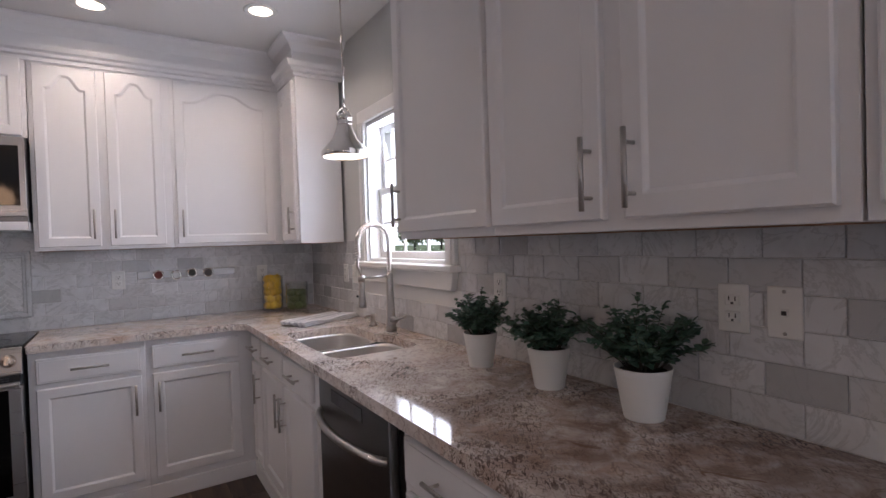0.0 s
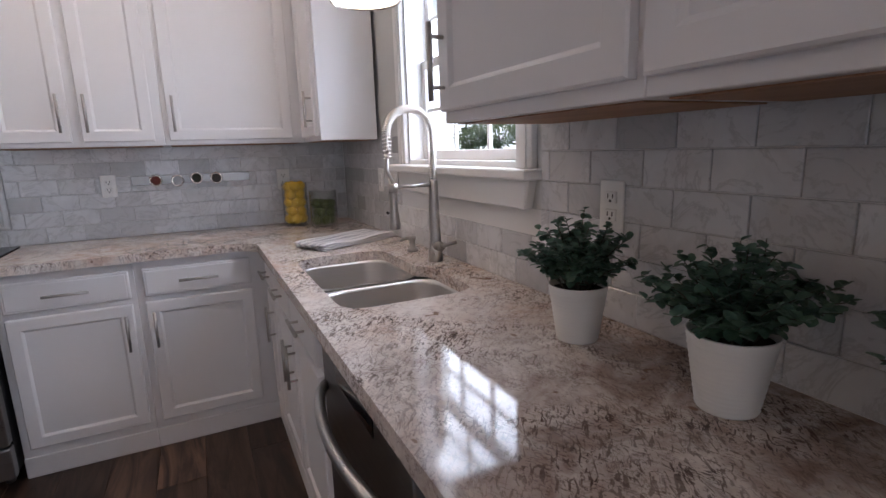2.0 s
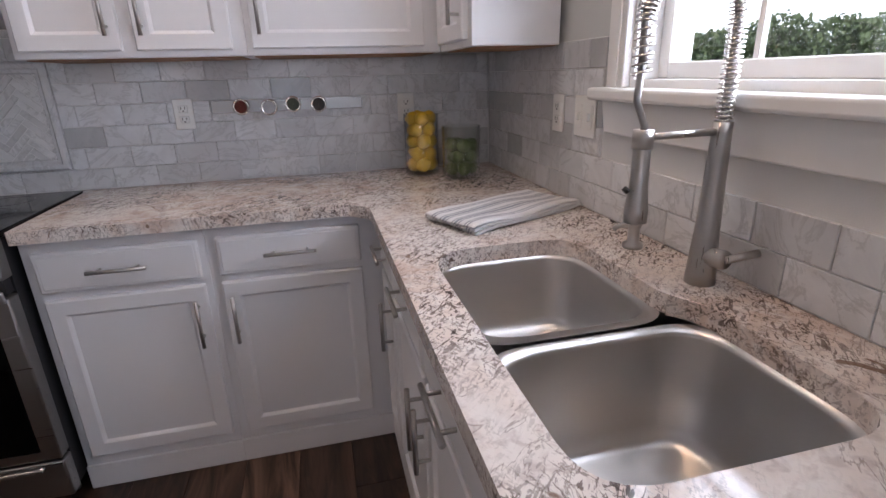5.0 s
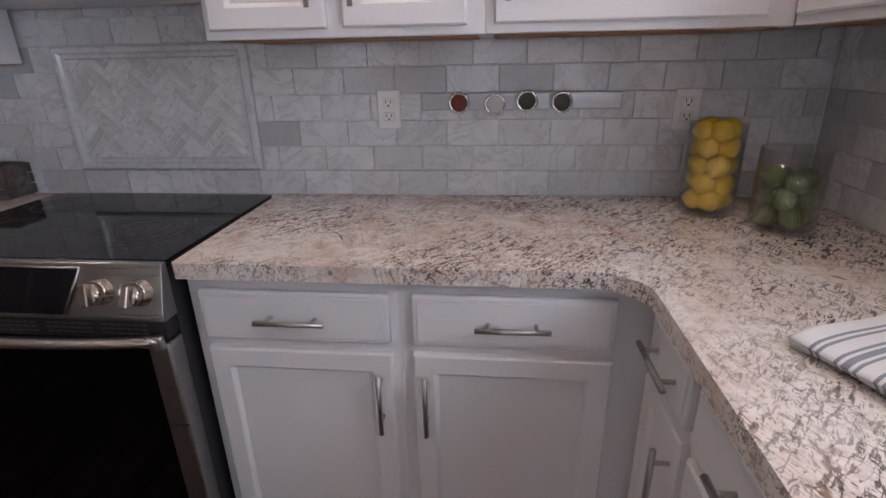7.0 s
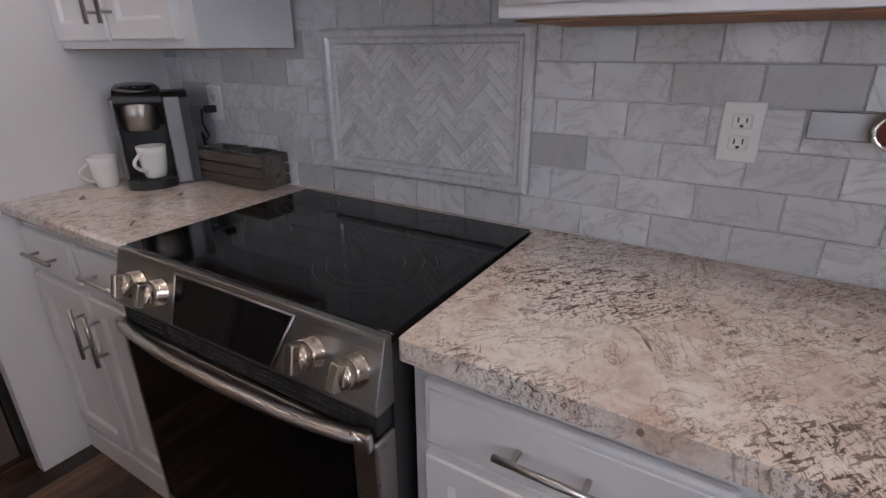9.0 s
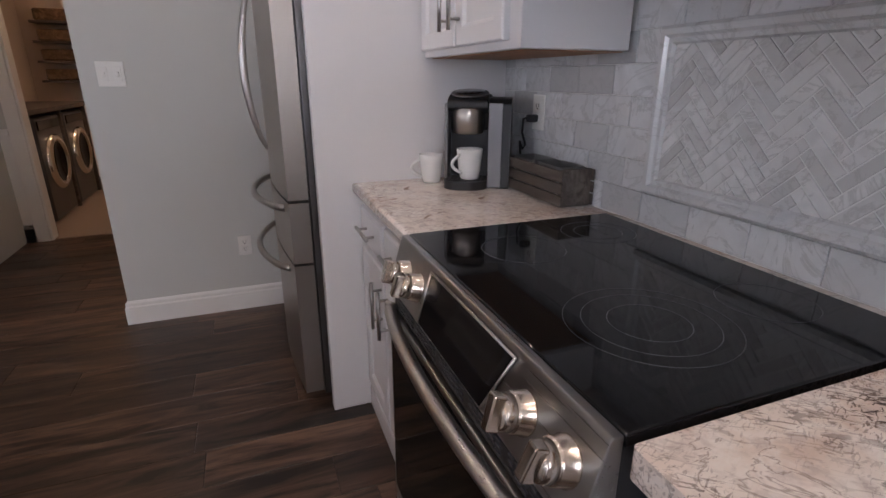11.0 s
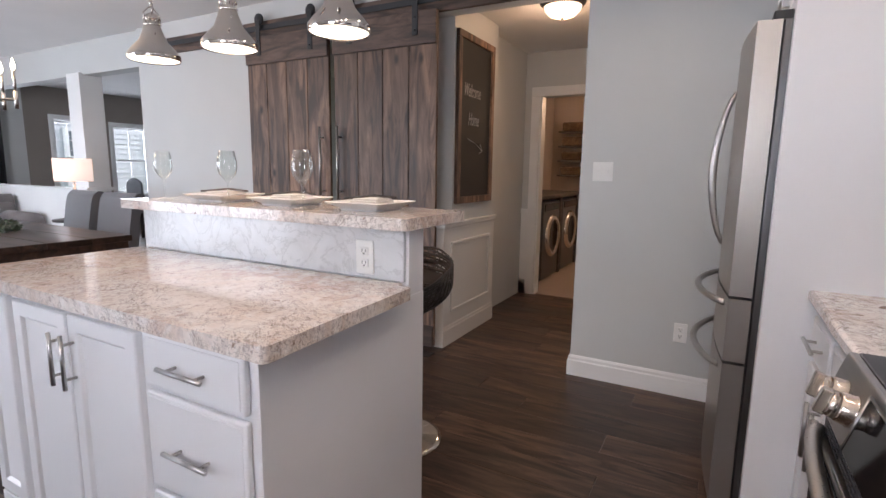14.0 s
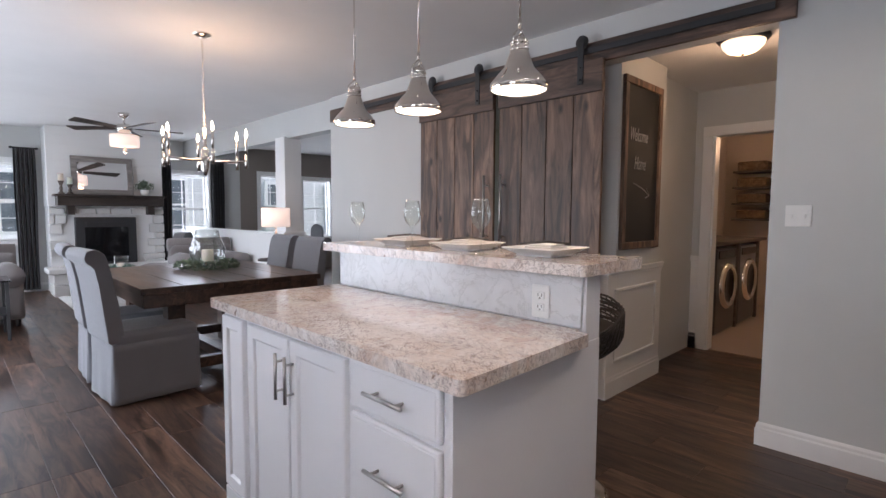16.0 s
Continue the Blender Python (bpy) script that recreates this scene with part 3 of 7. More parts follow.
# laundry door casing
g = Mesh()
for y in (1.13, 1.98):
    g.box((-4.8, y, 0), (-4.78, y + 0.09, 2.0), TRIM, 0.005)
g.box((-4.8, 1.13, 2.0), (-4.776, 2.07, 2.09), TRIM, 0.005)
for y0, y1 in ((1.22, 1.235), (1.965, 1.98)):
    g.box((-4.92, y0, 0), (-4.8, y1, 2.0), TRIM)
structure(g.make("door_frame"), "white painted doorway casing", "door frame")


# ---------------- windows ----------------
def window(name, m, w, h, cols, rows, label, casing=0.07, depth=0.15, sill=True, lower_only=False):
    """A double-hung window in an opening w by h; the room lies along -y, the opening starts at y = 0."""
    root = tagged(new(name), label, "window", kind="structure")
    root.matrix_basis = m
    g = Mesh()
    for x0, x1 in ((0, 0.018), (w - 0.018, w)):
        g.box((x0, -0.001, 0), (x1, depth, h), TRIM)
    g.box((0.018, -0.001, h - 0.018), (w - 0.018, depth, h), TRIM)
    g.box((0.018, -0.001, 0), (w - 0.018, depth, 0.018), TRIM)
    for x0, x1 in ((-casing, 0.004), (w - 0.004, w + casing)):
        g.box((x0, -0.022, 0), (x1, -0.0005, h + 0.004), TRIM, 0.004)
        g.box((x0 + 0.02, -0.027, 0), (x1 - 0.02, -0.022, h - 0.01), TRIM, 0.002, 1)
    g.box((-casing, -0.024, h + 0.004), (w + casing, -0.0005, h + 0.004 + casing), TRIM, 0.004)
    g.make("frame", root)
    if sill:
        s = Mesh()
        s.box((-casing - 0.025, -0.06, -0.03), (w + casing + 0.025, 0.02, 0.0), TRIM, 0.008, 3)
        s.prism([(-casing, -0.03), (w + casing, -0.03), (w + casing - 0.02, -0.11), (-casing + 0.02, -0.11)], -0.03, -0.0005, TRIM, 0.004)
        s.make("sill", root)
    mid = h * 0.5
    for z0, z1, y in ((0.018, mid + 0.02, 0.062), (mid - 0.015, h - 0.018, 0.088)):
        s = Mesh()
        a, b, t = 0.018, w - 0.018, 0.036
        s.box((a, y, z0), (a + t, y + 0.024, z1), TRIM, 0.003)
        s.box((b - t, y, z0), (b, y + 0.024, z1), TRIM, 0.003)
        s.box((a + t, y, z0), (b - t, y + 0.024, z0 + t), TRIM, 0.003)
        s.box((a + t, y, z1 - t), (b - t, y + 0.024, z1), TRIM, 0.003)
        for i in range(1, cols):
            x = a + t + (b - a - 2 * t) * i / cols
            s.box((x - 0.007, y + 0.006, z0 + t), (x + 0.007, y + 0.018, z1 - t), TRIM)
        for i in range(1, rows):
            z = z0 + t + (z1 - z0 - 2 * t) * i / rows
            s.box((a + t, y + 0.0065, z - 0.007), (b - t, y + 0.0175, z + 0.007), TRIM)
        s.make("sash", root)
        p = Mesh()
        p.box((a + t, y + 0.010, z0 + t), (b - t, y + 0.014, z1 - t), PANE)
        pane = p.make("pane", root)
        pane.visible_shadow = False
    return root


window("window_1", pose(RX, 2.69, 1.25, 0, 0, -90), 0.83, 0.78, 3, 2, "white double-hung window over the sink")
window("window_2", pose(-2.68, FY, 0.68, 0, 0, 180), 0.70, 1.30, 3, 2, "white double-hung window beside the fireplace")
window("window_3", pose(0.5, FY, 0.85, 0, 0, 180), 1.06, 1.17, 3, 2, "white double-hung living room window")
window("window_4", pose(-4.42, FY, 0.72, 0, 0, 180), 0.53, 1.33, 2, 2, "white framed dining room window")
window("window_5", pose(-5.4, FY, 0.72, 0, 0, 180), 0.70, 1.28, 2, 2, "white framed dining room window")
window("window_6", pose(RX, -0.9, 0.02, 0, 0, -90), 2.4, 2.08, 2, 1, "glazed patio door", 0.07, 0.15, False)
window("window_7", pose(RX, -4.2, 0.3, 0, 0, -90), 2.1, 1.8, 3, 1, "white framed living room window")


# ---------------- kitchen cabinets and counters ----------------
CF, SF = 3.17, 0.712   # cabinet faces of the back run and the sink run
cabinet("base_cabinet", pose(-0.33, CF, 0), 0.49, 0.874, 0.54, [("drawer", 0.03, 0.715, 0.44, 0.125, 1, 0), ("door", 0.03, 0.13, 0.44, 0.56, ("r", 0.44), 0)],
        "white painted base cabinet under granite", "base cabinets", 0, 0.09)
cabinet("base_cabinet", pose(0.16, CF, 0), 0.552, 0.874, 0.54, [("drawer", 0.03, 0.715, 0.44, 0.125, 1, 0), ("door", 0.03, 0.13, 0.44, 0.56, ("l", 0.44), 0)],
        "white painted base cabinet under granite", "base cabinets", 0, 0.09)
cabinet("base_cabinet", pose(SF, 3.169, 0, 0, 0, -90), 0.269, 0.874, 0.548, [("drawer", 0.044, 0.715, 0.215, 0.125, 1, 0), ("door", 0.044, 0.13, 0.215, 0.56, ("r", 0.44), 0)],
        "narrow white painted base cabinet", "base cabinets", 0, 0.09)
cabinet("sink_cabinet", pose(SF, 2.90, 0, 0, 0, -90), 0.99, 0.64, 0.56,
        [("drawer", 0.02, 0.715, 0.42, 0.125, 1, 0), ("drawer", 0.46, 0.715, 0.42, 0.125, 1, 0), ("door", 0.02, 0.13, 0.42, 0.56, ("r", 0.44), 0), ("door", 0.46, 0.13, 0.42, 0.56, ("l", 0.44), 0)],
        "white painted sink cabinet with two doors", "base cabinets", 0, 0.09)
g = Mesh()
g.box((0, 0, 0.64), (0.99, 0.02, 0.874), CAB)
sc = bpy.data.objects["sink_cabinet"]
g.make("apron", sc)
cabinet("base_cabinet", pose(SF, 1.26, 0, 0, 0, -90), 1.5, 0.874, 0.56, [("drawer", 0.03, 0.715, 0.46, 0.125, 1, 0), ("drawer", 0.03, 0.42, 0.46, 0.27, 1, 0), ("drawer", 0.03, 0.13, 0.46, 0.27, 1, 0),
        ("door", 0.53, 0.13, 0.45, 0.71, ("r", 0.6), 0)], "white painted drawer cabinet under granite", "base cabinets", 0, 0.09)
cabinet("base_cabinet", pose(-1.75, CF, 0), 0.658, 0.874, 0.54, [("drawer", 0.02, 0.715, 0.295, 0.125, 1, 0), ("drawer", 0.34, 0.715, 0.295, 0.125, 1, 0),
        ("door", 0.02, 0.13, 0.295, 0.56, ("r", 0.44), 0), ("door", 0.34, 0.13, 0.295, 0.56, ("l", 0.44), 0)], "white painted base cabinet beside the range", "base cabinets", 0, 0.09)

# wall cabinets
UZ, UH = 1.365, 1.02
cabinet("wall_cabinet", pose(-0.31, 3.40, 0), 0.65, UH, 0.30, [("door", 0.02, UZ + 0.02, 0.275, 0.96, ("r", 0.12), 0.07), ("door", 0.335, UZ + 0.02, 0.275, 0.96, ("l", 0.12), 0.07)],
        "white wall cabinet with arched door panels", "wall cabinets", UZ, 0, True)
cabinet("wall_cabinet", pose(0.34, 3.40, 0), 0.64, UH, 0.30, [("door", 0.02, UZ + 0.02, 0.56, 0.96, ("l", 0.12), 0.07)],
        "white wall cabinet with an arched door panel", "wall cabinets", UZ, 0, True)
cabinet("wall_cabinet", pose(0.98, 3.395, 0, 0, 0, -90), 0.365, UH, 0.27, [("door", 0.03, UZ + 0.02, 0.30, 0.96, ("r", 0.12), 0.05)],
        "narrow white corner wall cabinet", "wall cabinets", UZ, 0, True)
cabinet("wall_cabinet", pose(0.97, 1.73, 0, 0, 0, -90), 0.57, UH, 0.285, [("door", 0.01, UZ + 0.025, 0.545, 0.955, ("l", 0.1), 0.07)],
        "white wall cabinet beside the window", "wall cabinets", UZ, 0, True)
cabinet("wall_cabinet", pose(0.97, 1.16, 0, 0, 0, -90), 0.84, UH, 0.285, [("door", 0.01, UZ + 0.025, 0.385, 0.955, ("r", 0.1), 0.07), ("door", 0.45, UZ + 0.025, 0.365, 0.955, ("l", 0.1), 0.07)],
        "white two-door wall cabinet over the counter", "wall cabinets", UZ, 0, True)
cabinet("wall_cabinet", pose(0.97, 0.315, 0, 0, 0, -90), 0.6, UH, 0.285, [("door", 0.02, UZ + 0.025, 0.55, 0.955, ("r", 0.1), 0.07)],
        "white wall cabinet over the counter", "wall cabinets", UZ, 0, True)
cabinet("wall_cabinet", pose(-1.745, 3.40, 0), 0.66, UH + 0.04, 0.30, [("door", 0.02, UZ - 0.02, 0.285, 1.0, ("r", 0.12), 0.07), ("door", 0.32, UZ - 0.02, 0.285, 1.0, ("l", 0.12), 0.07)],
        "white wall cabinet over the coffee maker", "wall cabinets", UZ - 0.04, 0, True)
cabinet("wall_cabinet", pose(-1.08, 3.40, 0), 0.765, 0.43, 0.30, [("door", 0.02, 1.965, 0.355, 0.40, None, 0.05), ("door", 0.39, 1.965, 0.355, 0.40, None, 0.05)],
        "white wall cabinet over the microwave", "wall cabinets", 1.955)
crown("trim_left", [(-1.745, 3.40, 0, -1), (-0.33, 3.40, 0, -1)], 2.38, "white stepped crown molding over cabinets")

# fridge surround
g = Mesh()
g.box((-1.80, 3.01, 0), (-1.755, BY, CZ), CAB, 0.002, 1)
structure(g.make("fridge_panel"), "white painted fridge end panel", "panel")
cabinet("wall_cabinet", pose(-2.86, 3.05, 0), 1.05, 0.7, 0.6, [("door", 0.03, 1.85, 0.485, 0.62, ("r", 0.12), 0), ("door", 0.525, 1.85, 0.485, 0.62, ("l", 0.12), 0)],
        "white cabinet above the fridge", "wall cabinets", 1.84)


def slab(name, poly, z0, z1, label, holes=(), rim=0.010):
    """A granite slab from an outline, with rounded edges and cut-outs."""
    bm = bmesh.new()
    def ring(p):
        vs = [bm.verts.new((x, y, z0)) for x, y in p]
        return [bm.edges.new((vs[i], vs[(i + 1) % len(vs)])) for i in range(len(vs))]
    edges = ring(poly)
    for h in holes:
        edges += ring(h)
    bmesh.ops.triangle_fill(bm, use_beauty=True, use_dissolve=False, edges=edges)
    r = bmesh.ops.extrude_face_region(bm, geom=bm.faces[:])
    tv = [v for v in r["geom"] if isinstance(v, bmesh.types.BMVert)]
    bmesh.ops.translate(bm, verts=tv, vec=(0, 0, z1 - z0))
    bmesh.ops.recalc_face_normals(bm, faces=bm.faces[:])
    sharp = [e for e in bm.edges if len(e.link_faces) == 2 and e.calc_face_angle(0) > 1.0 and abs(e.verts[0].co.z - e.verts[1].co.z) < 1e-4]
    b = bmesh.ops.bevel(bm, geom=sharp, offset=rim, segments=3, profile=0.5, affect="EDGES", clamp_overlap=True)
    for f in b["faces"]:
        f.smooth = True
    me = bpy.data.meshes.new(name)
    bm.to_mesh(me)
    bm.free()
    me.materials.append(GRANITE)
    return tagged(new(name, me), label, "countertop")


def rounded(pts, r, n=6):
    out = []
    k = len(pts)
    for i in range(k):
        p, a, b = Vector(pts[i]), Vector(pts[i - 1]), Vector(pts[(i + 1) % k])
        rr = r[i] if isinstance(r, (list, tuple)) else r
        if rr < 1e-6:
            out.append(tuple(p))
            continue
        u, v = (a - p).normalized(), (b - p).normalized()
        for j in range(n + 1):
            t = j / n
            out.append(tuple((p + u * rr) * (1 - t) ** 2 + p * 2 * t * (1 - t) + (p + v * rr) * t * t))
    return out


CE, SE = 3.13, 0.662   # front edges of the two runs
sink_hole = rounded([(0.745, 1.885), (1.135, 1.885), (1.135, 2.22), (1.095, 2.255), (1.095, 2.61), (0.745, 2.61)], [0.085, 0.085, 0.05, 0.04, 0.085, 0.12])
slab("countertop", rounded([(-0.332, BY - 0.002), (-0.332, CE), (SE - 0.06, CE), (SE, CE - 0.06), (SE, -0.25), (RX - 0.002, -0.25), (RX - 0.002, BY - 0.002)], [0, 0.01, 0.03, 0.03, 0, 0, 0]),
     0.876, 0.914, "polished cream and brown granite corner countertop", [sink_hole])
slab("countertop", rounded([(-1.754, BY - 0.002), (-1.754, CE), (-1.088, CE), (-1.088, BY - 0.002)], 0), 0.876, 0.914, "polished granite countertop beside the range")
slab("countertop", [(-1.087, BY - 0.035), (-0.333, BY - 0.035), (-0.333, BY - 0.002), (-1.087, BY - 0.002)], 0.88, 0.914, "narrow granite strip behind the range", (), 0.003)

# sink
root = thing("sink", pose(0, 0, 0), "double-bowl stainless steel undermount sink", "sink")


def bowl(name, x0, y0, x1, y1, depth, r):
    g = Mesh()
    top = rounded([(x0, y0), (x1, y0), (x1, y1), (x0, y1)], r, 7)
    n = len(top)
    cx, cy = (x0 + x1) / 2, (y0 + y1) / 2
    rings = []
    for s, z in ((1.12, -0.0), (1.0, 0.0), (0.985, -0.01), (0.95, -depth * 0.85), (0.90, -depth * 0.97), (0.8, -depth), (0.16, -depth - 0.006)):
        rings.append([(cx + (x - cx) * s, cy + (y - cy) * s, 0.8755 + z) for x, y in top])
    rings[0] = [(x + (0.02 if x > cx else -0.02), y + (0.02 if y > cy else -0.02), 0.8755) for x, y in top]
    v = [p for q in rings for p in q]
    f = [(i * n + j, i * n + (j + 1) % n, (i + 1) * n + (j + 1) % n, (i + 1) * n + j) for i in range(len(rings) - 1) for j in range(n)]
    f.append(tuple((len(rings) - 1) * n + j for j in range(n)))
    g.add(v, f, SINKSTEEL, True)
    g.lathe([(0.001, 0.004), (0.022, 0.004), (0.03, 0.008), (0.044, 0.008), (0.048, 0.002)], CHROME, (cx, cy, 0.8755 - depth - 0.006))
    return g.make(name, root)


bowl("bowl", 0.75, 1.89, 1.13, 2.205, 0.21, 0.09)
bowl("bowl", 0.75, 2.255, 1.09, 2.605, 0.18, 0.09)

# dishwasher
root = thing("dishwasher", pose(SF, 1.90, 0, 0, 0, -90), "stainless dishwasher with a curved bar handle", "dishwasher")
g = Mesh()
g.box((0.01, 0.0, 0.09), (0.61, 0.55, 0.872), STEEL_DARK)
g.box((0.01, 0.03, 0.0), (0.61, 0.5, 0.09), BLACK)
g.make("body", root)
g = Mesh()
g.box((0.012, -0.03, 0.10), (0.608, 0.0, 0.865), STEEL_DARK, 0.006)
g.box((0.15, -0.032, 0.80), (0.42, -0.03, 0.845), BLACKGLASS)
g.make("door", root)
g = Mesh()
pts = [(0.03 + 0.56 * i / 16, -0.03 - 0.055 * math.sin(math.pi * i / 16) ** 0.6, 0.74) for i in range(17)]
g.tube(pts, 0.013, NICKEL, 12)
g.make("handle", root)


# ---------------- range, microwave, fridge ----------------
root = thing("range", pose(-1.082, 3.13, 0), "stainless slide-in electric range with black glass top", "range")
W = 0.742
g = Mesh()
g.box((0.003, 0.0, 0.06), (W - 0.003, 0.55, 0.90), BLACK)
for x in (0.05, W - 0.05):
    g.tube([(x, 0.05, 0.0), (x, 0.05, 0.06)], 0.018, STEEL)
g.make("body", root)
g = Mesh()
g.box((0.0, 0.0, 0.902), (W, 0.553, 0.920), BLACKGLASS, 0.003)
g.make("cooktop", root)
for cx, cy, rs in ((0.552, 0.20, (0.125, 0.098, 0.06)), (0.188, 0.195, (0.088,)), (0.14, 0.42, (0.085, 0.055)), (0.56, 0.43, (0.075,))):
    for r in rs:
        g = Mesh()
        g.tube([(cx + r * math.cos(2 * math.pi * k / 56), cy + r * math.sin(2 * math.pi * k / 56), 0.9203) for k in range(56)], 0.0006, CHARCOAL, 4, True)
        g.make("burner_mark", root)
P_TOP, P_FOOT = Vector((0, -0.018, 0.914)), Vector((0, -0.050, 0.802))
P_NORMAL = Vector((0, P_FOOT.z - P_TOP.z, P_TOP.y - P_FOOT.y)).normalized()
P_TURN = math.degrees(math.atan2(-P_NORMAL.y, P_NORMAL.z))
g = Mesh()   # sloped control panel with a flat ledge along the glass
pan = [(-0.001, 0.919), (-0.015, 0.919), (-0.018, 0.914), (-0.050, 0.802), (-0.046, 0.793), (-0.001, 0.793)]
xf = Matrix(((0, 1, 0, 0), (1, 0, 0, 0), (0, 0, 1, 0), (0, 0, 0, 1)))
g.prism(pan, 0.0, W, STEEL, 0.002, xf)
g.make("control_panel", root)


def on_panel(x, u, out):
    """A point on the sloped panel: u from its top to its foot, out along its normal."""
    p = P_TOP + (P_FOOT - P_TOP) * u
    return Vector((x, p.y, p.z)) + P_NORMAL * out


g = Mesh()
q = [on_panel(0.222, 0.06, 0.001), on_panel(0.555, 0.06, 0.001), on_panel(0.512, 0.96, 0.001), on_panel(0.222, 0.96, 0.001)]
q2 = [p + P_NORMAL * 0.003 for p in q]
g.add([tuple(p) for p in q + q2], [(4, 5, 6, 7), (0, 1, 5, 4), (1, 2, 6, 5), (2, 3, 7, 6), (3, 0, 4, 7)], BLACKGLASS)
g.make("display", root)
g = Mesh()
for a, b in ((0, 1), (1, 2), (3, 0)):
    g.tube([q2[a], q2[b]], 0.0026, NICKEL, 6)
g.make("display_rim", root)
for x, twist in ((0.092, 8), (0.172, -6), (0.602, 5), (0.693, -8)):
    xk = Matrix.Translation(on_panel(x, 0.50, 0.0)) @ Matrix.Rotation(radians(P_TURN), 4, "X")
    g = Mesh()
    g.lathe([(0.030, 0), (0.030, 0.003), (0.0285, 0.004), (0.027, 0.021), (0.0255, 0.023), (0.0245, 0.0235), (0.0245, 0.025), (0.025, 0.0255), (0.0235, 0.037), (0.021, 0.040), (0.001, 0.0405)], KNOB, (0, 0, 0), 36, xk)
    grip = xk @ Matrix.Rotation(radians(twist), 4, "Z")
    g.prism([(-0.011, 0.036), (0.011, 0.036), (0.0085, 0.054), (-0.0085, 0.054)], -0.0245, 0.0245, KNOB, 0.0025, grip)
    tagged(g.make("knob", root), "brushed metal control knob")
g = Mesh()
g.box((0.008, -0.040, 0.745), (W - 0.008, 0.0, 0.792), BLACK, 0.003)
for i in range(34):
    if i % 7 != 6:
        x = 0.045 + i * 0.0192
        g.box((x, -0.043, 0.757), (x + 0.014, -0.0398, 0.760), CHARCOAL)
        g.box((x, -0.043, 0.768), (x + 0.014, -0.0398, 0.771), CHARCOAL)
        g.box((x, -0.043, 0.779), (x + 0.014, -0.0398, 0.782), CHARCOAL)
g.make("vent", root)
g = Mesh()
g.box((0.0, -0.052, 0.20), (W, 0.0, 0.742), STEEL, 0.006)
g.box((0.022, -0.055, 0.235), (W - 0.05, -0.050, 0.728), OVENGLASS, 0.002)
oven = g.make("oven_door", root)
g = Mesh()
pts = [(0.018 + (W - 0.036) * i / 24, -0.052 - 0.034 * math.sin(math.pi * i / 24) ** 0.6, 0.752) for i in range(25)]
g.tube(pts, 0.0145, NICKEL, 14, False, None, 0.8)
for x in (0.018, W - 0.018):
    g.box((x - 0.012, -0.066, 0.730), (x + 0.012, -0.05, 0.765), NICKEL, 0.005)
g.make("handle", oven)
g = Mesh()
g.box((0.0, -0.05, 0.055), (W, 0.0, 0.19), STEEL, 0.006)
g.box((0.05, -0.068, 0.165), (W - 0.05, -0.05, 0.182), NICKEL, 0.005)
g.make("drawer_front", root)

root = thing("microwave", pose(-1.095, 3.31, 0), "stainless over-range microwave with a dark window", "microwave")
g = Mesh()
g.box((0.0, 0.02, 1.52), (0.775, 0.40, 1.945), STEEL_DARK)
g.box((0.0, 0.0, 1.545), (0.775, 0.02, 1.945), STEEL, 0.004)
g.box((0.03, -0.003, 1.60), (0.53, 0.002, 1.90), BLACKGLASS, 0.001, 1)
g.box((0.58, -0.003, 1.60), (0.75, 0.002, 1.90), BLACKGLASS, 0.001, 1)
g.make("body", root)
g = Mesh()
g.tube([(0.555, 0.0, 1.60), (0.555, -0.035, 1.63), (0.555, -0.035, 1.87), (0.555, 0.0, 1.90)], 0.009, NICKEL)
g.make("handle", root)
g = Mesh()
g.box((-0.0, 0.0, 1.475), (0.775, 0.40, 1.519), CAB, 0.003)
g.make("light_rail", root)

root = thing("fridge", pose(-2.74, 2.99, 0), "stainless french-door fridge with curved handles", "fridge")
FW = 0.90
g = Mesh()
g.box((0.0, 0.0, 0.03), (FW, 0.70, 1.765), STEEL_DARK, 0.004)
g.box((0.05, 0.05, 0.0), (FW - 0.05, 0.6, 0.03), BLACK)
g.box((0.03, -0.03, 1.765), (FW - 0.03, 0.08, 1.80), BLACK, 0.004)
g.make("body", root)


def fridge_front(name, x0, x1, z0, z1):
    g = Mesh()
    n = 12
    pts = []
    for i in range(n + 1):
        x = x0 + (x1 - x0) * i / n
        u = (x - 0.0) / FW
        pts.append((x, -0.075 - 0.035 * math.sin(math.pi * u)))
    poly = [(x1, -0.004), (x0, -0.004)] + pts
    bm_pts = [(x, y) for x, y in poly]
    v = [(x, y, z0) for x, y in bm_pts] + [(x, y, z1) for x, y in bm_pts]
    k = len(bm_pts)
    f = [tuple(reversed(range(k))), tuple(range(k, 2 * k))] + [(i, (i + 1) % k, (i + 1) % k + k, i + k) for i in range(k)]
    vs, fs = g.add(v, f, STEEL_V)
    es = [e for e in {e for face in fs for e in face.edges} if e.calc_face_angle(0) > 0.6]
    bmesh.ops.bevel(g.bm, geom=es, offset=0.006, segments=2, profile=0.5, affect="EDGES")
    return g.make(name, root)


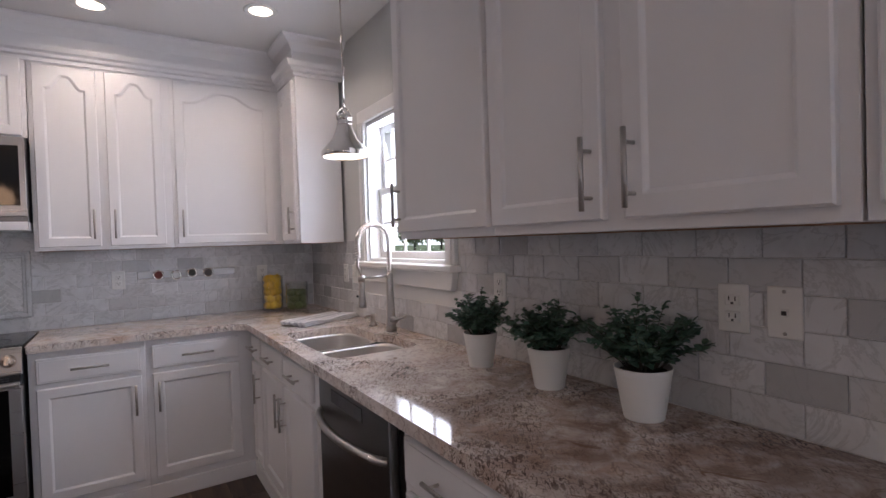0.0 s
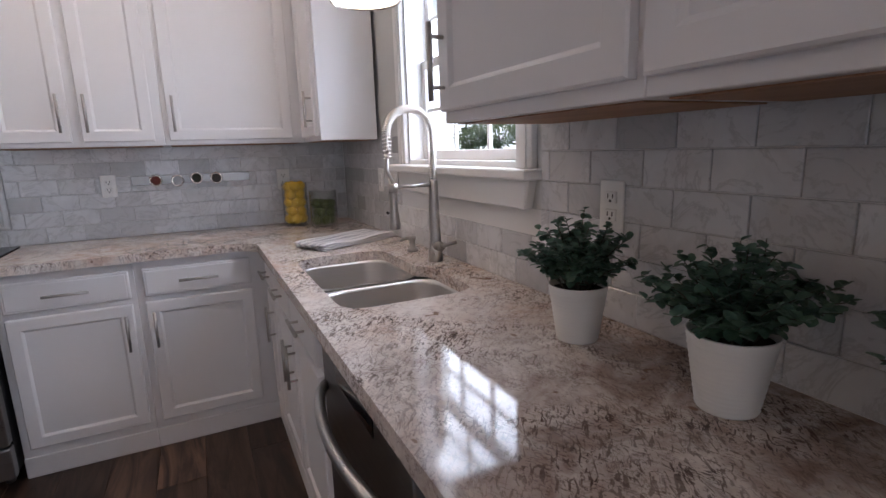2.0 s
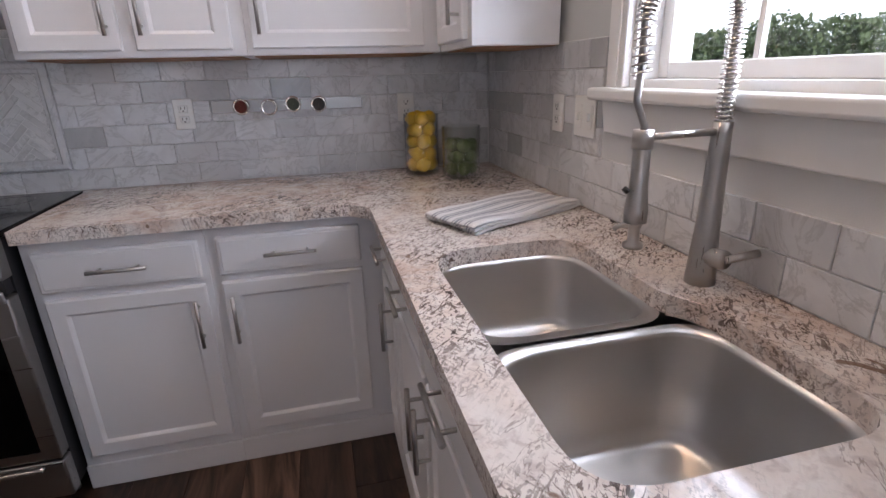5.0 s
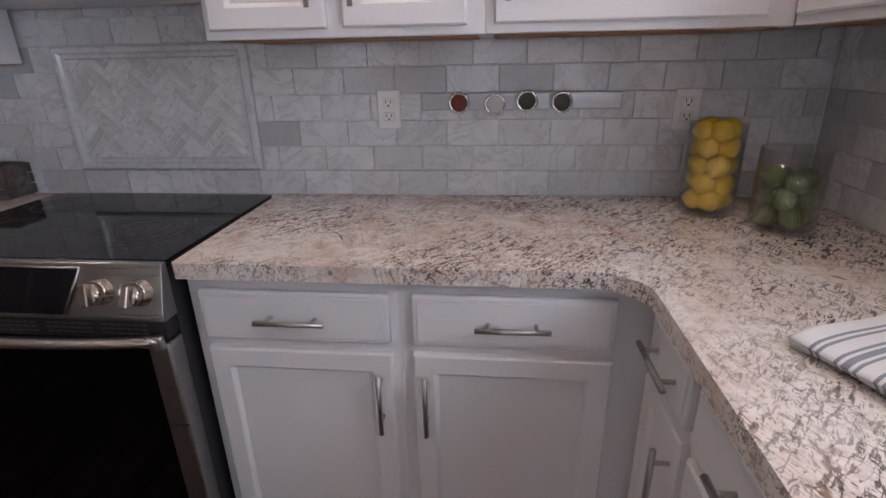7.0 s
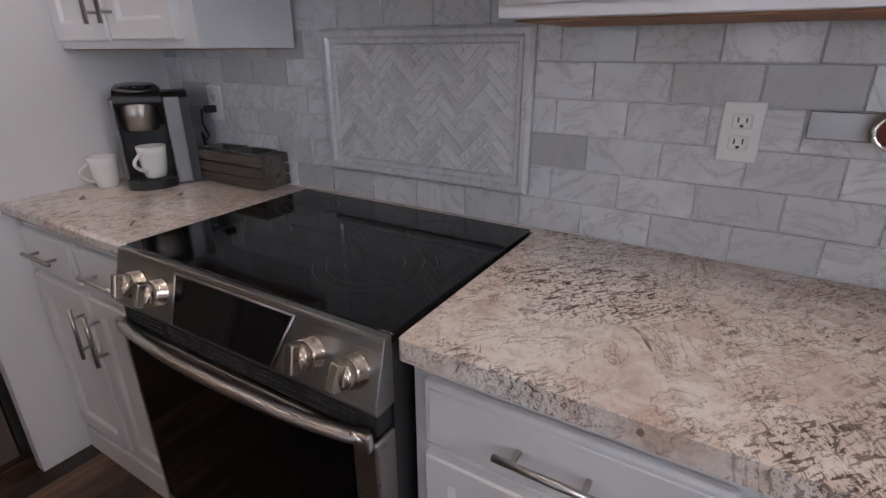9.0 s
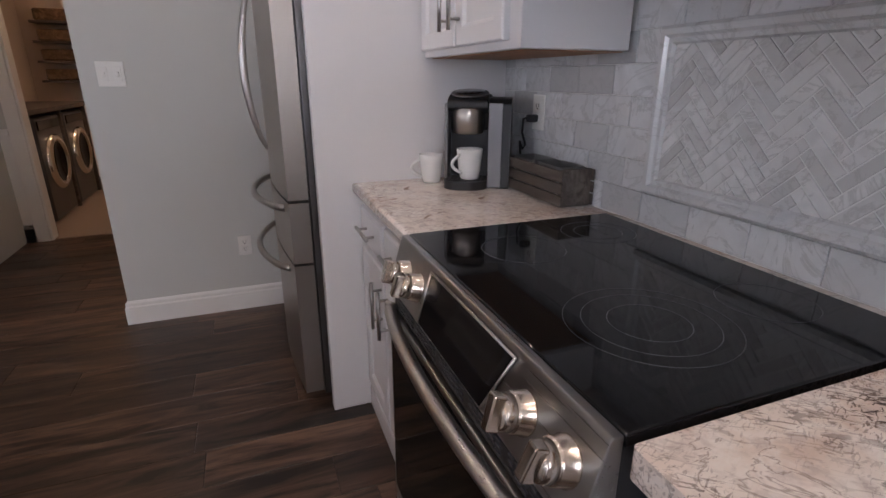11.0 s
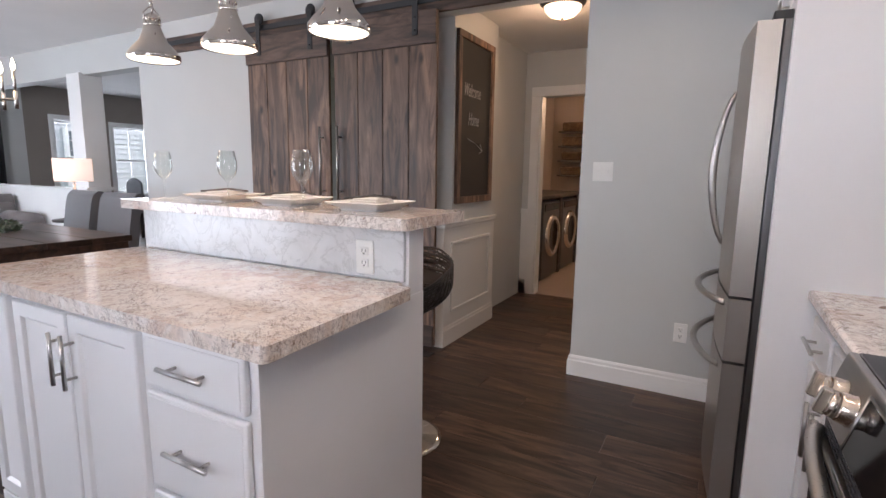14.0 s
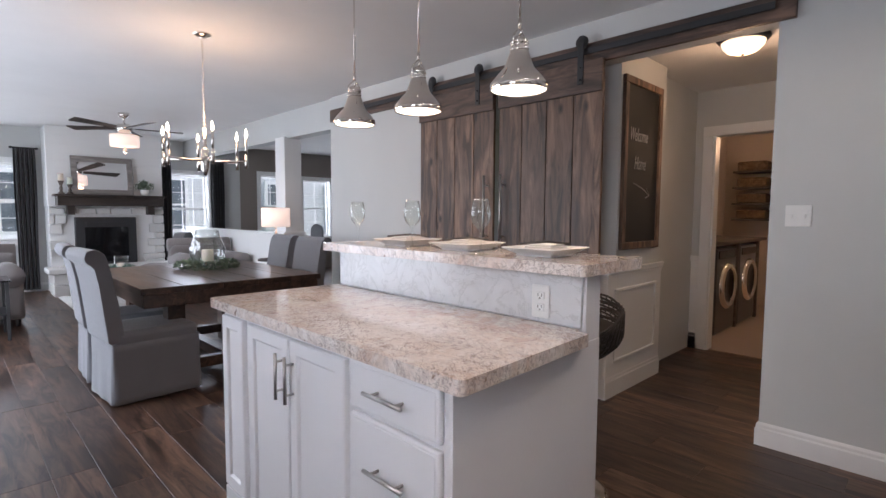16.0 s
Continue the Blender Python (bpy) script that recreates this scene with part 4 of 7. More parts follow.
fridge_front("door", 0.0, FW / 2 - 0.003, 0.845, 1.765)
fridge_front("door", FW / 2 + 0.003, FW, 0.845, 1.765)
fridge_front("drawer_front", 0.0, FW, 0.605, 0.835)
fridge_front("drawer_front", 0.0, FW, 0.05, 0.595)
for s in (-1, 1):
    g = Mesh()
    pts = [(FW / 2 + s * 0.035, -0.11 - 0.06 * math.sin(math.pi * i / 16) ** 0.7, 0.98 + 0.62 * i / 16) for i in range(17)]
    g.tube(pts, [0.008 + 0.008 * math.sin(math.pi * i / 16) for i in range(17)], NICKEL, 10)
    g.make("handle", root)
for z in (0.80, 0.56):
    g = Mesh()
    pts = [(0.09 + (FW - 0.18) * i / 20, -0.085 - 0.10 * math.sin(math.pi * i / 20) ** 0.7, z) for i in range(21)]
    g.tube(pts, 0.013, NICKEL, 10)
    g.make("handle", root)


# ---------------- island ----------------
IX, IY0, IY1 = -0.545, 0.66, 2.005
root = cabinet("island", pose(IX, IY0, 0, 0, 0, 90), IY1 - IY0, 0.874, 0.60,
               [("door", 0.02, 0.12, 0.20, 0.73, None, 0), ("door", 0.27, 0.12, 0.32, 0.73, ("r", 0.60), 0), ("door", 0.60, 0.12, 0.33, 0.73, ("l", 0.60), 0),
                ("drawer", 0.965, 0.725, 0.365, 0.14, 1, 0), ("drawer", 0.965, 0.45, 0.365, 0.26, 1, 0), ("drawer", 0.965, 0.12, 0.365, 0.315, 1, 0)],
               "white painted kitchen island with doors and drawers", "", 0, 0.10)
g = Mesh()
g.box((-0.04, 0.60, 0), (IY1 - IY0 - 0.0, 0.69, 1.085), CAB, 0.004)
g.make("pony_wall", root)
g = Mesh()
g.box((IY1 - IY0 - 0.0005, -0.002, 0), (IY1 - IY0 + 0.012, 0.69, 0.873), CAB, 0.002)
g.box((IY1 - IY0 - 0.0005, 0.602, 0.873), (IY1 - IY0 + 0.010, 0.69, 1.085), CAB, 0.002)
g.box((IY1 - IY0 + 0.012, -0.004, 0), (IY1 - IY0 + 0.026, 0.70, 0.10), CAB, 0.004)
g.make("end_panel", root)
g = Mesh()
g.box((-0.02, 0.588, 0.916), (IY1 - IY0, 0.60, 1.083), MARBLE_TRIM, 0.003)
tagged(g.make("splash", root), "white marble splash strip")
slab("countertop", rounded([(-0.50, IY0 - 0.05), (-0.50, 2.085), (-1.10, 2.055), (-1.10, 2.0), (-1.132, 2.0), (-1.132, IY0 - 0.05)], [0.02, 0.02, 0.012, 0.003, 0.003, 0.02]), 0.876, 0.914, "polished cream granite island countertop")
slab("countertop", rounded([(-1.075, 0.56), (-1.075, 2.045), (-1.49, 2.045), (-1.49, 0.56)], 0.025), 1.087, 1.125, "raised granite breakfast bar top")


# ---------------- barn doors ----------------
root = thing("barn_track", pose(GX + 0.0, 0, 0), "black iron barn door track on a dark board", "door track")
g = Mesh()
g.box((0.002, -2.21, 2.295), (0.035, 2.19, 2.43), BARN_H, 0.004)
g.make("board", root)
g = Mesh()
g.box((0.055, -1.7, 2.35), (0.064, 2.10, 2.39), IRON, 0.002)
for i in range(9):
    g.tube([(0.034, -1.6 + i * 0.45, 2.37), (0.056, -1.6 + i * 0.45, 2.37)], 0.012, IRON, 8)
g.make("rail", root)


def barn_door(y0, y1):
    root = thing("barn_door", pose(GX + 0.042, y0, 0), "dark-stained plank sliding barn door", "door", "barn doors")
    w = y1 - y0
    n = 4
    for i in range(n):
        g = Mesh()
        g.box((0.0, w * i / n + 0.002, 0.02), (0.026, w * (i + 1) / n - 0.002, 2.30), BARN, 0.003, 1)
        g.make("plank", root)
    g = Mesh()
    g.box((0.026, 0, 2.09), (0.045, w, 2.30), BARN_H, 0.003, 1)
    g.make("top_rail", root)
    g = Mesh()
    g.box((0.026, 0, 0.02), (0.045, w, 0.17), BARN_H, 0.003, 1)
    g.make("bottom_rail", root)
    for u in (0.16, w - 0.16):
        g = Mesh()
        g.box((0.045, u - 0.022, 2.15), (0.052, u + 0.022, 2.42), IRON, 0.002)
        g.lathe([(0.001, 0.0), (0.045, 0.0), (0.045, 0.012), (0.001, 0.012)], IRON, (0, 0, 0), 24, Matrix.Translation((0.028, u, 2.43)) @ Matrix.Rotation(radians(90), 4, "Y"))
        for z in (2.18, 2.26):
            g.ball((0.054, u, z), 0.008, 0.008, 0.008, IRON)
        g.make("hanger", root)
    return root


d1 = barn_door(-0.64, 0.225)
d2 = barn_door(0.275, 1.15)
for d, y in ((d1, 0.865 - 0.06), (d2, 0.06)):
    g = Mesh()
    g.tube([(0.075, y, 1.02), (0.075, y, 1.58)], 0.009, NICKEL)
    for z in (1.1, 1.5):
        g.tube([(0.026, y, z), (0.075, y, z)], 0.006, NICKEL, 8)
    g.make("handle", d)




# ---------------- sink counter things ----------------
root = thing("faucet", pose(1.192, 2.29, 0.914), "brushed nickel spring faucet with a pull-down spray", "faucet")
g = Mesh()
g.lathe([(0.001, 0), (0.027, 0), (0.026, 0.02), (0.021, 0.10), (0.016, 0.27), (0.016, 0.29), (0.001, 0.29)], NICKEL)
g.make("body", root)
g = Mesh()
g.tube([(0, 0, 0.055), (0.0, -0.05, 0.06)], 0.017, NICKEL)
g.tube([(0.0, -0.05, 0.06), (0.05, -0.07, 0.075)], 0.007, NICKEL)
g.make("lever", root)
arc = [(0, 0, 0.29 + 0.012 * i) for i in range(14)]
arc += [(-0.0825 + 0.0825 * math.cos(a), 0, 0.446 + 0.085 * math.sin(a)) for a in [math.pi * i / 24 for i in range(1, 25)]]
arc += [(-0.165, 0, 0.446 - 0.02 * i) for i in range(1, 4)]
g = Mesh()
g.tube(arc, 0.007, NICKEL, 8)
g.tube([(-0.165, 0, 0.386), (-0.168, 0, 0.33), (-0.150, 0.0, 0.29), (-0.150, 0, 0.25)], 0.006, NICKEL, 8)
g.make("hose", root)
coil = []
L = len(arc)
for i in range(L * 14):
    s = i / 14
    k = min(int(s), L - 2)
    p, q = Vector(arc[k]), Vector(arc[k + 1])
    c = p + (q - p) * (s - k)
    t = (q - p).normalized()
    side = Vector((0, 1, 0))
    up = t.cross(side)
    a = s * 2 * math.pi / 0.62
    coil.append(c + side * (0.0135 * math.cos(a)) + up * (0.0135 * math.sin(a)))
g = Mesh()
g.tube(coil, 0.0022, CHROME, 5)
tagged(g.make("spring", root), "shiny steel spring coil")
g = Mesh()
g.lathe([(0.001, 0.0), (0.019, 0.0), (0.020, 0.02), (0.015, 0.06), (0.014, 0.13), (0.010, 0.14), (0.001, 0.14)], NICKEL, (-0.15, 0, 0.13))
g.tube([(-0.17, 0, 0.19), (-0.176, 0, 0.185)], 0.006, BLACK, 8)
g.make("spray_head", root)
g = Mesh()
g.tube([(0, 0, 0.275), (-0.15, 0, 0.272)], 0.006, NICKEL, 10)
g.tube([(-0.15, 0, 0.285), (-0.15, 0, 0.255)], 0.017, NICKEL, 14)
g.make("arm", root)

root = thing("soap_dispenser", pose(1.19, 2.50, 0.914), "small brushed nickel soap dispenser", "dispenser")
g = Mesh()
g.lathe([(0.001, 0), (0.022, 0), (0.022, 0.01), (0.013, 0.014), (0.012, 0.045), (0.015, 0.047), (0.015, 0.06), (0.001, 0.062)], NICKEL)
g.tube([(0, 0, 0.055), (-0.045, 0, 0.052), (-0.05, 0, 0.045)], 0.006, NICKEL, 8)
g.make("body", root)


def plant(at, r_top, h, spread, tall, seed, stems=34):
    rr = random.Random(seed)
    root = thing("potted_plant", pose(*at, 0, 0, rr.uniform(0, 360)), "bushy green plant in a ribbed white pot on granite", "plant", "plants along the counter")
    g = Mesh()
    prof = [(0.001, 0.0), (r_top * 0.68, 0.0)]
    n = 40
    for i in range(n + 1):
        t = i / n
        prof.append((r_top * (0.70 + 0.30 * t) + 0.0009 * math.cos(t * 2 * math.pi * 15), 0.004 + (h - 0.004) * t))
    prof += [(r_top * 0.95, h), (r_top * 0.92, h - 0.015), (0.001, h - 0.018)]
    g.lathe(prof, POTTERY, (0, 0, 0), 36)
    tagged(g.make("pot", root), "ribbed white ceramic pot")
    g = Mesh()
    g.lathe([(0.001, h - 0.008), (r_top * 0.92, h - 0.014)], SOIL, (0, 0, 0), 20)
    g.make("soil", root)
    sg, lg = Mesh(), Mesh()
    leaf = [(0, 0, 0), (0.006, 0.005, 0.002), (0.0085, 0.012, 0.001), (0.005, 0.019, -0.001), (0, 0.022, -0.003), (-0.005, 0.019, -0.001), (-0.0085, 0.012, 0.001), (-0.006, 0.005, 0.002)]
    for s in range(stems):
        a = rr.uniform(0, 2 * math.pi)
        lean = rr.uniform(0.05, 1.0) ** 0.7
        ln = tall * rr.uniform(0.65, 1.1) * (1 - 0.15 * lean)
        base = Vector((math.cos(a) * r_top * 0.5 * lean, math.sin(a) * r_top * 0.5 * lean, h - 0.01))
        tip = base + Vector((math.cos(a) * spread * lean, math.sin(a) * spread * lean, ln * (1.0 - 0.45 * lean ** 2)))
        mid = (base + tip) / 2 + Vector((0, 0, 0.03 * lean)) + Vector((rr.uniform(-1, 1), rr.uniform(-1, 1), 0)) * 0.012
        pts = [base * (1 - t) ** 2 + mid * 2 * t * (1 - t) + tip * t * t for t in [i / 6 for i in range(7)]]
        sg.tube(pts, [0.0014 - 0.00012 * i for i in range(7)], STEM, 4)
        for k in range(26):
            t = 0.18 + 0.82 * k / 25
            p = base * (1 - t) ** 2 + mid * 2 * t * (1 - t) + tip * t * t
            sc = rr.uniform(0.75, 1.3) * (1.15 - 0.40 * t)
            m = Matrix.Translation(p) @ Matrix.Rotation(rr.uniform(0, 2 * math.pi), 4, "Z") @ Matrix.Rotation(rr.uniform(-0.3, 1.0), 4, "X") @ Matrix.Rotation(rr.uniform(-0.4, 0.4), 4, "Y") @ Matrix.Scale(sc, 4)
            lg.add(leaf, [(0, 1, 2, 3, 4), (0, 4, 5, 6, 7)], LEAF, True, m)
    sg.make("stem", root)
    tagged(lg.make("leaf", root), "small rounded gray-green leaves", kind="stuff")
    return root


m = LEAF
lv = noise_of(m, coords(m), 45, 2)
finish(m, ramp(m, lv, [(0.3, (0.035, 0.085, 0.058)), (0.55, (0.075, 0.15, 0.105)), (0.75, (0.16, 0.26, 0.18))]))
plant((1.125, 1.455, 0.914), 0.060, 0.118, 0.095, 0.15, 11, 48)
plant((1.13, 1.125, 0.914), 0.063, 0.120, 0.115, 0.15, 12, 52)
plant((1.13, 0.805, 0.914), 0.068, 0.124, 0.125, 0.175, 13, 54)


def jar(at, r, h, fruit, matl, label, size, fill, seed):
    rr = random.Random(seed)
    root = thing("glass_jar", pose(*at), label, "jar", "fruit jars")
    g = Mesh()
    t = 0.003
    g.lathe([(0.001, 0), (r - 0.003, 0), (r, 0.004), (r, h), (r - t, h), (r - t, 0.012), (0.001, 0.010)], GLASS, (0, 0, 0), 40)
    o = g.make("glass", root)
    o.visible_shadow = False
    z = 0.014 + size * 0.8
    lay_n = 0
    while z < fill:
        k = 4
        for i in range(k):
            a = 2 * math.pi * i / k + lay_n * 0.8 + rr.uniform(-0.15, 0.15)
            d = r - t - size * 1.02
            g = Mesh()
            rm = Euler((rr.uniform(0, 3), rr.uniform(0, 3), rr.uniform(0, 3))).to_matrix().to_4x4()
            prof = [(0.001, -1.22), (0.12, -1.16), (0.3, -1.02), (0.62, -0.8), (0.9, -0.4), (1.0, 0), (0.9, 0.4), (0.62, 0.8), (0.3, 1.02), (0.14, 1.14), (0.001, 1.24)]
            g.lathe([(a_ * size * 0.92, b_ * size * 0.88) for a_, b_ in prof], matl, (0, 0, 0), 16, Matrix.Translation((d * math.cos(a), d * math.sin(a), z + rr.uniform(-0.004, 0.004))) @ rm)
            g.make(fruit, root)
        z += size * 1.45
        lay_n += 1
    return root


jar((0.93, 3.555, 0.914), 0.068, 0.235, "lemon", LEMON, "clear glass jar filled with yellow lemons", 0.031, 0.245, 3)
jar((1.055, 3.42, 0.914), 0.072, 0.195, "lime", LIME, "clear glass jar filled with green limes", 0.030, 0.14, 5)

# folded towel
root = thing("towel", pose(1.03, 2.865, 0.914, 0, 0, 24.6), "folded white towel with blue-gray stripes", "towel")
g = Mesh()
tr = random.Random(2)
nx, ny = 44, 40
for layer in range(3):
    v, f = [], []
    for i in range(nx + 1):
        for j in range(ny + 1):
            x = -0.205 + 0.41 * i / nx - 0.006 * layer
            y = (-0.10 + 0.2 * j / ny) * (1 - 0.01 * layer)
            edge = min(i, nx - i, j, ny - j)
            z = 0.006 + 0.008 * layer + 0.004 * math.sin(x * 21 + layer) * math.sin(y * 26 + 1) + (0.004 if edge > 1 else -0.002 if edge == 0 else 0.002)
            v.append((x, y + 0.004 * math.sin(x * 30), max(z, 0.002)))
    kk = ny + 1
    for i in range(nx):
        for j in range(ny):
            f.append((i * kk + j, (i + 1) * kk + j, (i + 1) * kk + j + 1, i * kk + j + 1))
    vs, fs = g.add(v, f, TOWEL, True)
    g.slot(TOWELBLUE)
    for q, face in enumerate(fs):
        j = q % ny
        if j in (4, 6, 11, 13, 14, 16, 21, 23, 24, 26, 31, 33):
            face.material_index = 1
thicken(g.make("cloth", root))

# spice rail
root = thing("spice_rack", pose(0, BY - 0.008, 0), "steel magnetic strip with round spice tins", "spice rack")
g = Mesh()
g.box((0.15, -0.008, 1.172), (0.72, 0.0, 1.220), STEEL, 0.002)
g.make("strip", root)
SPICE = [mat("spice_red", (0.12, 0.02, 0.012), 0.7), mat("spice_pale", (0.42, 0.42, 0.42), 0.6), mat("spice_green", (0.05, 0.055, 0.04), 0.8), mat("spice_pepper", (0.07, 0.06, 0.055), 0.8)]
for x, z, sm in ((0.262, 1.196, SPICE[0]), (0.363, 1.190, SPICE[1]), (0.452, 1.199, SPICE[2]), (0.548, 1.195, SPICE[3])):
    xk = Matrix.Translation((x, -0.008, z)) @ Matrix.Rotation(radians(90), 4, "X")
    g = Mesh()
    g.lathe([(0.001, 0.0), (0.027, 0.0), (0.027, 0.038), (0.030, 0.040), (0.030, 0.048), (0.024, 0.049), (0.022, 0.045)], CHROME, (0, 0, 0), 28, xk)
    g.lathe([(0.001, 0.044), (0.0225, 0.044)], sm, (0, 0, 0), 28, xk)
    g.make("tin", root)


def outlet(m, kind="outlet", wide=0.07):
    label = {"outlet": "white duplex wall outlet", "switch": "white wall switch plate", "jack": "white phone jack plate", "rocker": "white double switch plate"}[kind]
    root = thing("wall_outlet" if kind == "outlet" else "wall_switch" if kind != "jack" else "phone_jack", m, label, "outlet" if kind == "outlet" else "switch")
    g = Mesh()
    g.box((-wide / 2, -0.006, -0.056), (wide / 2, 0, 0.056), PLASTIC, 0.003)
    g.make("plate", root)
    g = Mesh()
    if kind == "outlet":
        for s in (-1, 1):
            zc = s * 0.0195
            g.box((-0.017, -0.009, zc - 0.0135), (0.017, -0.006, zc + 0.0135), PLASTIC, 0.003)
            for x in (-0.007, 0.007):
                g.box((x - 0.0013, -0.0095, zc - 0.002), (x + 0.0013, -0.0089, zc + 0.008), DARKSLOT)
            g.box((-0.003, -0.0095, zc - 0.010), (0.003, -0.0089, zc - 0.005), DARKSLOT)
        g.make("socket", root)
    elif kind == "jack":
        g.box((-0.008, -0.009, -0.008), (0.008, -0.0055, 0.008), PLASTIC, 0.001)
        g.box((-0.005, -0.0095, -0.005), (0.005, -0.0089, 0.004), DARKSLOT)
        for z in (-0.045, 0.045):
            g.ball((0, -0.006, z), 0.004, 0.002, 0.004, NICKEL)
        g.make("socket", root)
    else:
        xs = (-wide / 4, wide / 4) if wide > 0.08 else (0,)
        for x in xs:
            g.box((x - 0.006, -0.016, -0.012), (x + 0.006, -0.0055, 0.010), PLASTIC, 0.002)
            g.box((x - 0.016, -0.0085, -0.033), (x + 0.016, -0.0055, 0.033), PLASTIC, 0.002)
        g.make("toggle", root)
    return root


TY = BY - 0.008
outlet(pose(0.05, TY, 1.175))
outlet(pose(0.90, TY, 1.168))
outlet(pose(-1.50, TY, 1.155))
TX = RX - 0.008
outlet(pose(TX, 0.655, 1.18, 0, 0, -90))
outlet(pose(TX, 0.548, 1.18, 0, 0, -90), "jack")
outlet(pose(TX, 1.505, 1.175, 0, 0, -90))
outlet(pose(TX, 3.035, 1.17, 0, 0, -90))
outlet(pose(TX, 2.87, 1.17, 0, 0, -90), "rocker", 0.115)
outlet(pose(GX, 2.24, 1.275, 0, 0, 90), "rocker", 0.115)
outlet(pose(GX, 2.725, 0.375, 0, 0, 90))
outlet(pose(IX - 0.588, 1.855, 0.985, 0, 0, 90))
outlet(pose(-4.8, 0.95, 1.25, 0, 0, 90), "switch")


# ---------------- coffee corner ----------------
CM = pose(-1.605, 3.545, 0.914, 0, 0, 60) @ Matrix.Diagonal((1, 1, 0.95, 1))
root = thing("coffee_maker", CM, "dark gray and black single-cup coffee maker", "coffee maker")
SIDEWAYS = Matrix(((0, 1, 0, 0), (1, 0, 0, 0), (0, 0, 1, 0), (0, 0, 0, 1)))
g = Mesh()   # back column, left cheek and right water tank with domed tops
g.prism(rounded([(-0.02, 0.0), (0.12, 0.0), (0.12, 0.285), (0.05, 0.312), (-0.02, 0.312)], [0.005, 0.015, 0.025, 0.025, 0.01], 4), -0.094, 0.036, BLACK, 0.0, SIDEWAYS)
g.make("body", root)
g = Mesh()
g.prism(rounded([(-0.095, 0.0), (0.118, 0.0), (0.118, 0.27), (0.04, 0.305), (-0.06, 0.302), (-0.095, 0.285)], [0.004, 0.015, 0.03, 0.035, 0.015, 0.008], 5), 0.036, 0.108, BLACK, 0.0, SIDEWAYS)
g.make("water_tank", root)
g = Mesh()
g.box((0.038, -0.099, 0.004), (0.082, -0.0945, 0.288), GUNMETAL, 0.002)
tagged(g.make("trim_strip", root), "brushed gray metal strip")
g = Mesh()
g.box((-0.107, -0.085, 0.0), (-0.094, 0.05, 0.285), GUNMETAL, 0.004)
g.make("cheek", root)
g = Mesh()   # brew head
g.prism(rounded([(-0.03, 0.195), (0.02, 0.195), (0.02, 0.312), (-0.04, 0.315), (-0.105, 0.296), (-0.108, 0.270), (-0.06, 0.255)], [0.005, 0.005, 0.015, 0.025, 0.010, 0.008, 0.005], 4), -0.094, 0.034, BLACK, 0.0, SIDEWAYS)
g.make("brew_head", root)
g = Mesh()
g.lathe([(0.001, 0.0), (0.043, 0.0), (0.049, 0.004), (0.052, 0.085), (0.050, 0.088), (0.001, 0.088)], STEEL_V, (-0.032, -0.052, 0.183), 40)
tagged(g.make("funnel", root), "brushed steel brew cylinder")
g = Mesh()   # sloped rim with a keypad
lid = Matrix.Translation((-0.03, -0.035, 0.3125)) @ Matrix.Rotation(radians(8), 4, "X")
g.lathe([(0.001, 0.0), (0.060, 0.0), (0.063, 0.003), (0.060, 0.008), (0.052, 0.009), (0.001, 0.009)], GUNMETAL, (0, 0, 0), 36, lid, 1.0, 1.15)
g.lathe([(0.001, 0.010), (0.048, 0.010), (0.05, 0.008)], BLACKGLASS, (0, 0.004, 0), 32, lid, 1.0, 1.15)
for k in range(3):
    g.box((-0.026 + 0.02 * k, -0.035, 0.0101), (-0.016 + 0.02 * k, -0.029, 0.0107), CHALK, 0, 1, lid)
g.make("lid", root)
g = Mesh()
g.prism(rounded([(-0.105, -0.02), (-0.105, -0.115), (-0.07, -0.145), (0.0, -0.145), (0.036, -0.115), (0.036, -0.02)], [0.003, 0.02, 0.02, 0.02, 0.02, 0.003], 4), 0.0, 0.030, BLACK, 0.0, Matrix(((1, 0, 0, 0), (0, 0, 1, 0), (0, 1, 0, 0), (0, 0, 0, 1))))
g.make("drip_tray", root)
g = Mesh()
for k in range(9):
    g.box((-0.09 + 0.013 * k, -0.128, 0.030), (-0.083 + 0.013 * k, -0.03, 0.0325), CHARCOAL, 0.0005, 1)
g.make("grille", root)
g = Mesh()
back = CM.inverted()
g.tube([back @ Vector(p) for p in ((-1.50, 3.70, 1.14), (-1.50, 3.672, 1.14), (-1.515, 3.662, 1.135), (-1.525, 3.665, 1.09), (-1.512, 3.672, 1.05), (-1.522, 3.668, 1.035), (-1.54, 3.666, 1.06), (-1.535, 3.67, 1.00), (-1.545, 3.675, 0.96), (-1.60, 3.672, 0.93))], 0.0038, BLACK, 8)
g.box((-0.012, -0.034, -0.012), (0.012, 0.0, 0.012), BLACK, 0.004, 2, back @ Matrix.Translation((-1.50, 3.702, 1.137)))
g.make("cord", root)


def mug(at, turn):
    root = thing("mug", pose(*at, 0, 0, turn), "plain white ceramic coffee mug", "mug", "mugs")
    g = Mesh()
    g.lathe([(0.001, 0), (0.027, 0), (0.031, 0.005), (0.036, 0.03), (0.041, 0.075), (0.043, 0.098), (0.040, 0.098), (0.036, 0.06), (0.030, 0.010), (0.001, 0.008)], CERAMIC, (0, 0, 0), 32)
    g.make("cup", root)
    g = Mesh()
    g.tube([(0.038, 0, 0.082)] + [(0.04 + 0.032 * math.sin(math.pi * i / 10), 0, 0.082 - 0.058 * i / 10) for i in range(1, 10)] + [(0.033, 0, 0.022)], 0.0055, CERAMIC, 8)
    g.make("handle", root)


mug((-1.536, 3.480, 0.9452), 285)
mug((-1.672, 3.395, 0.914), 268)

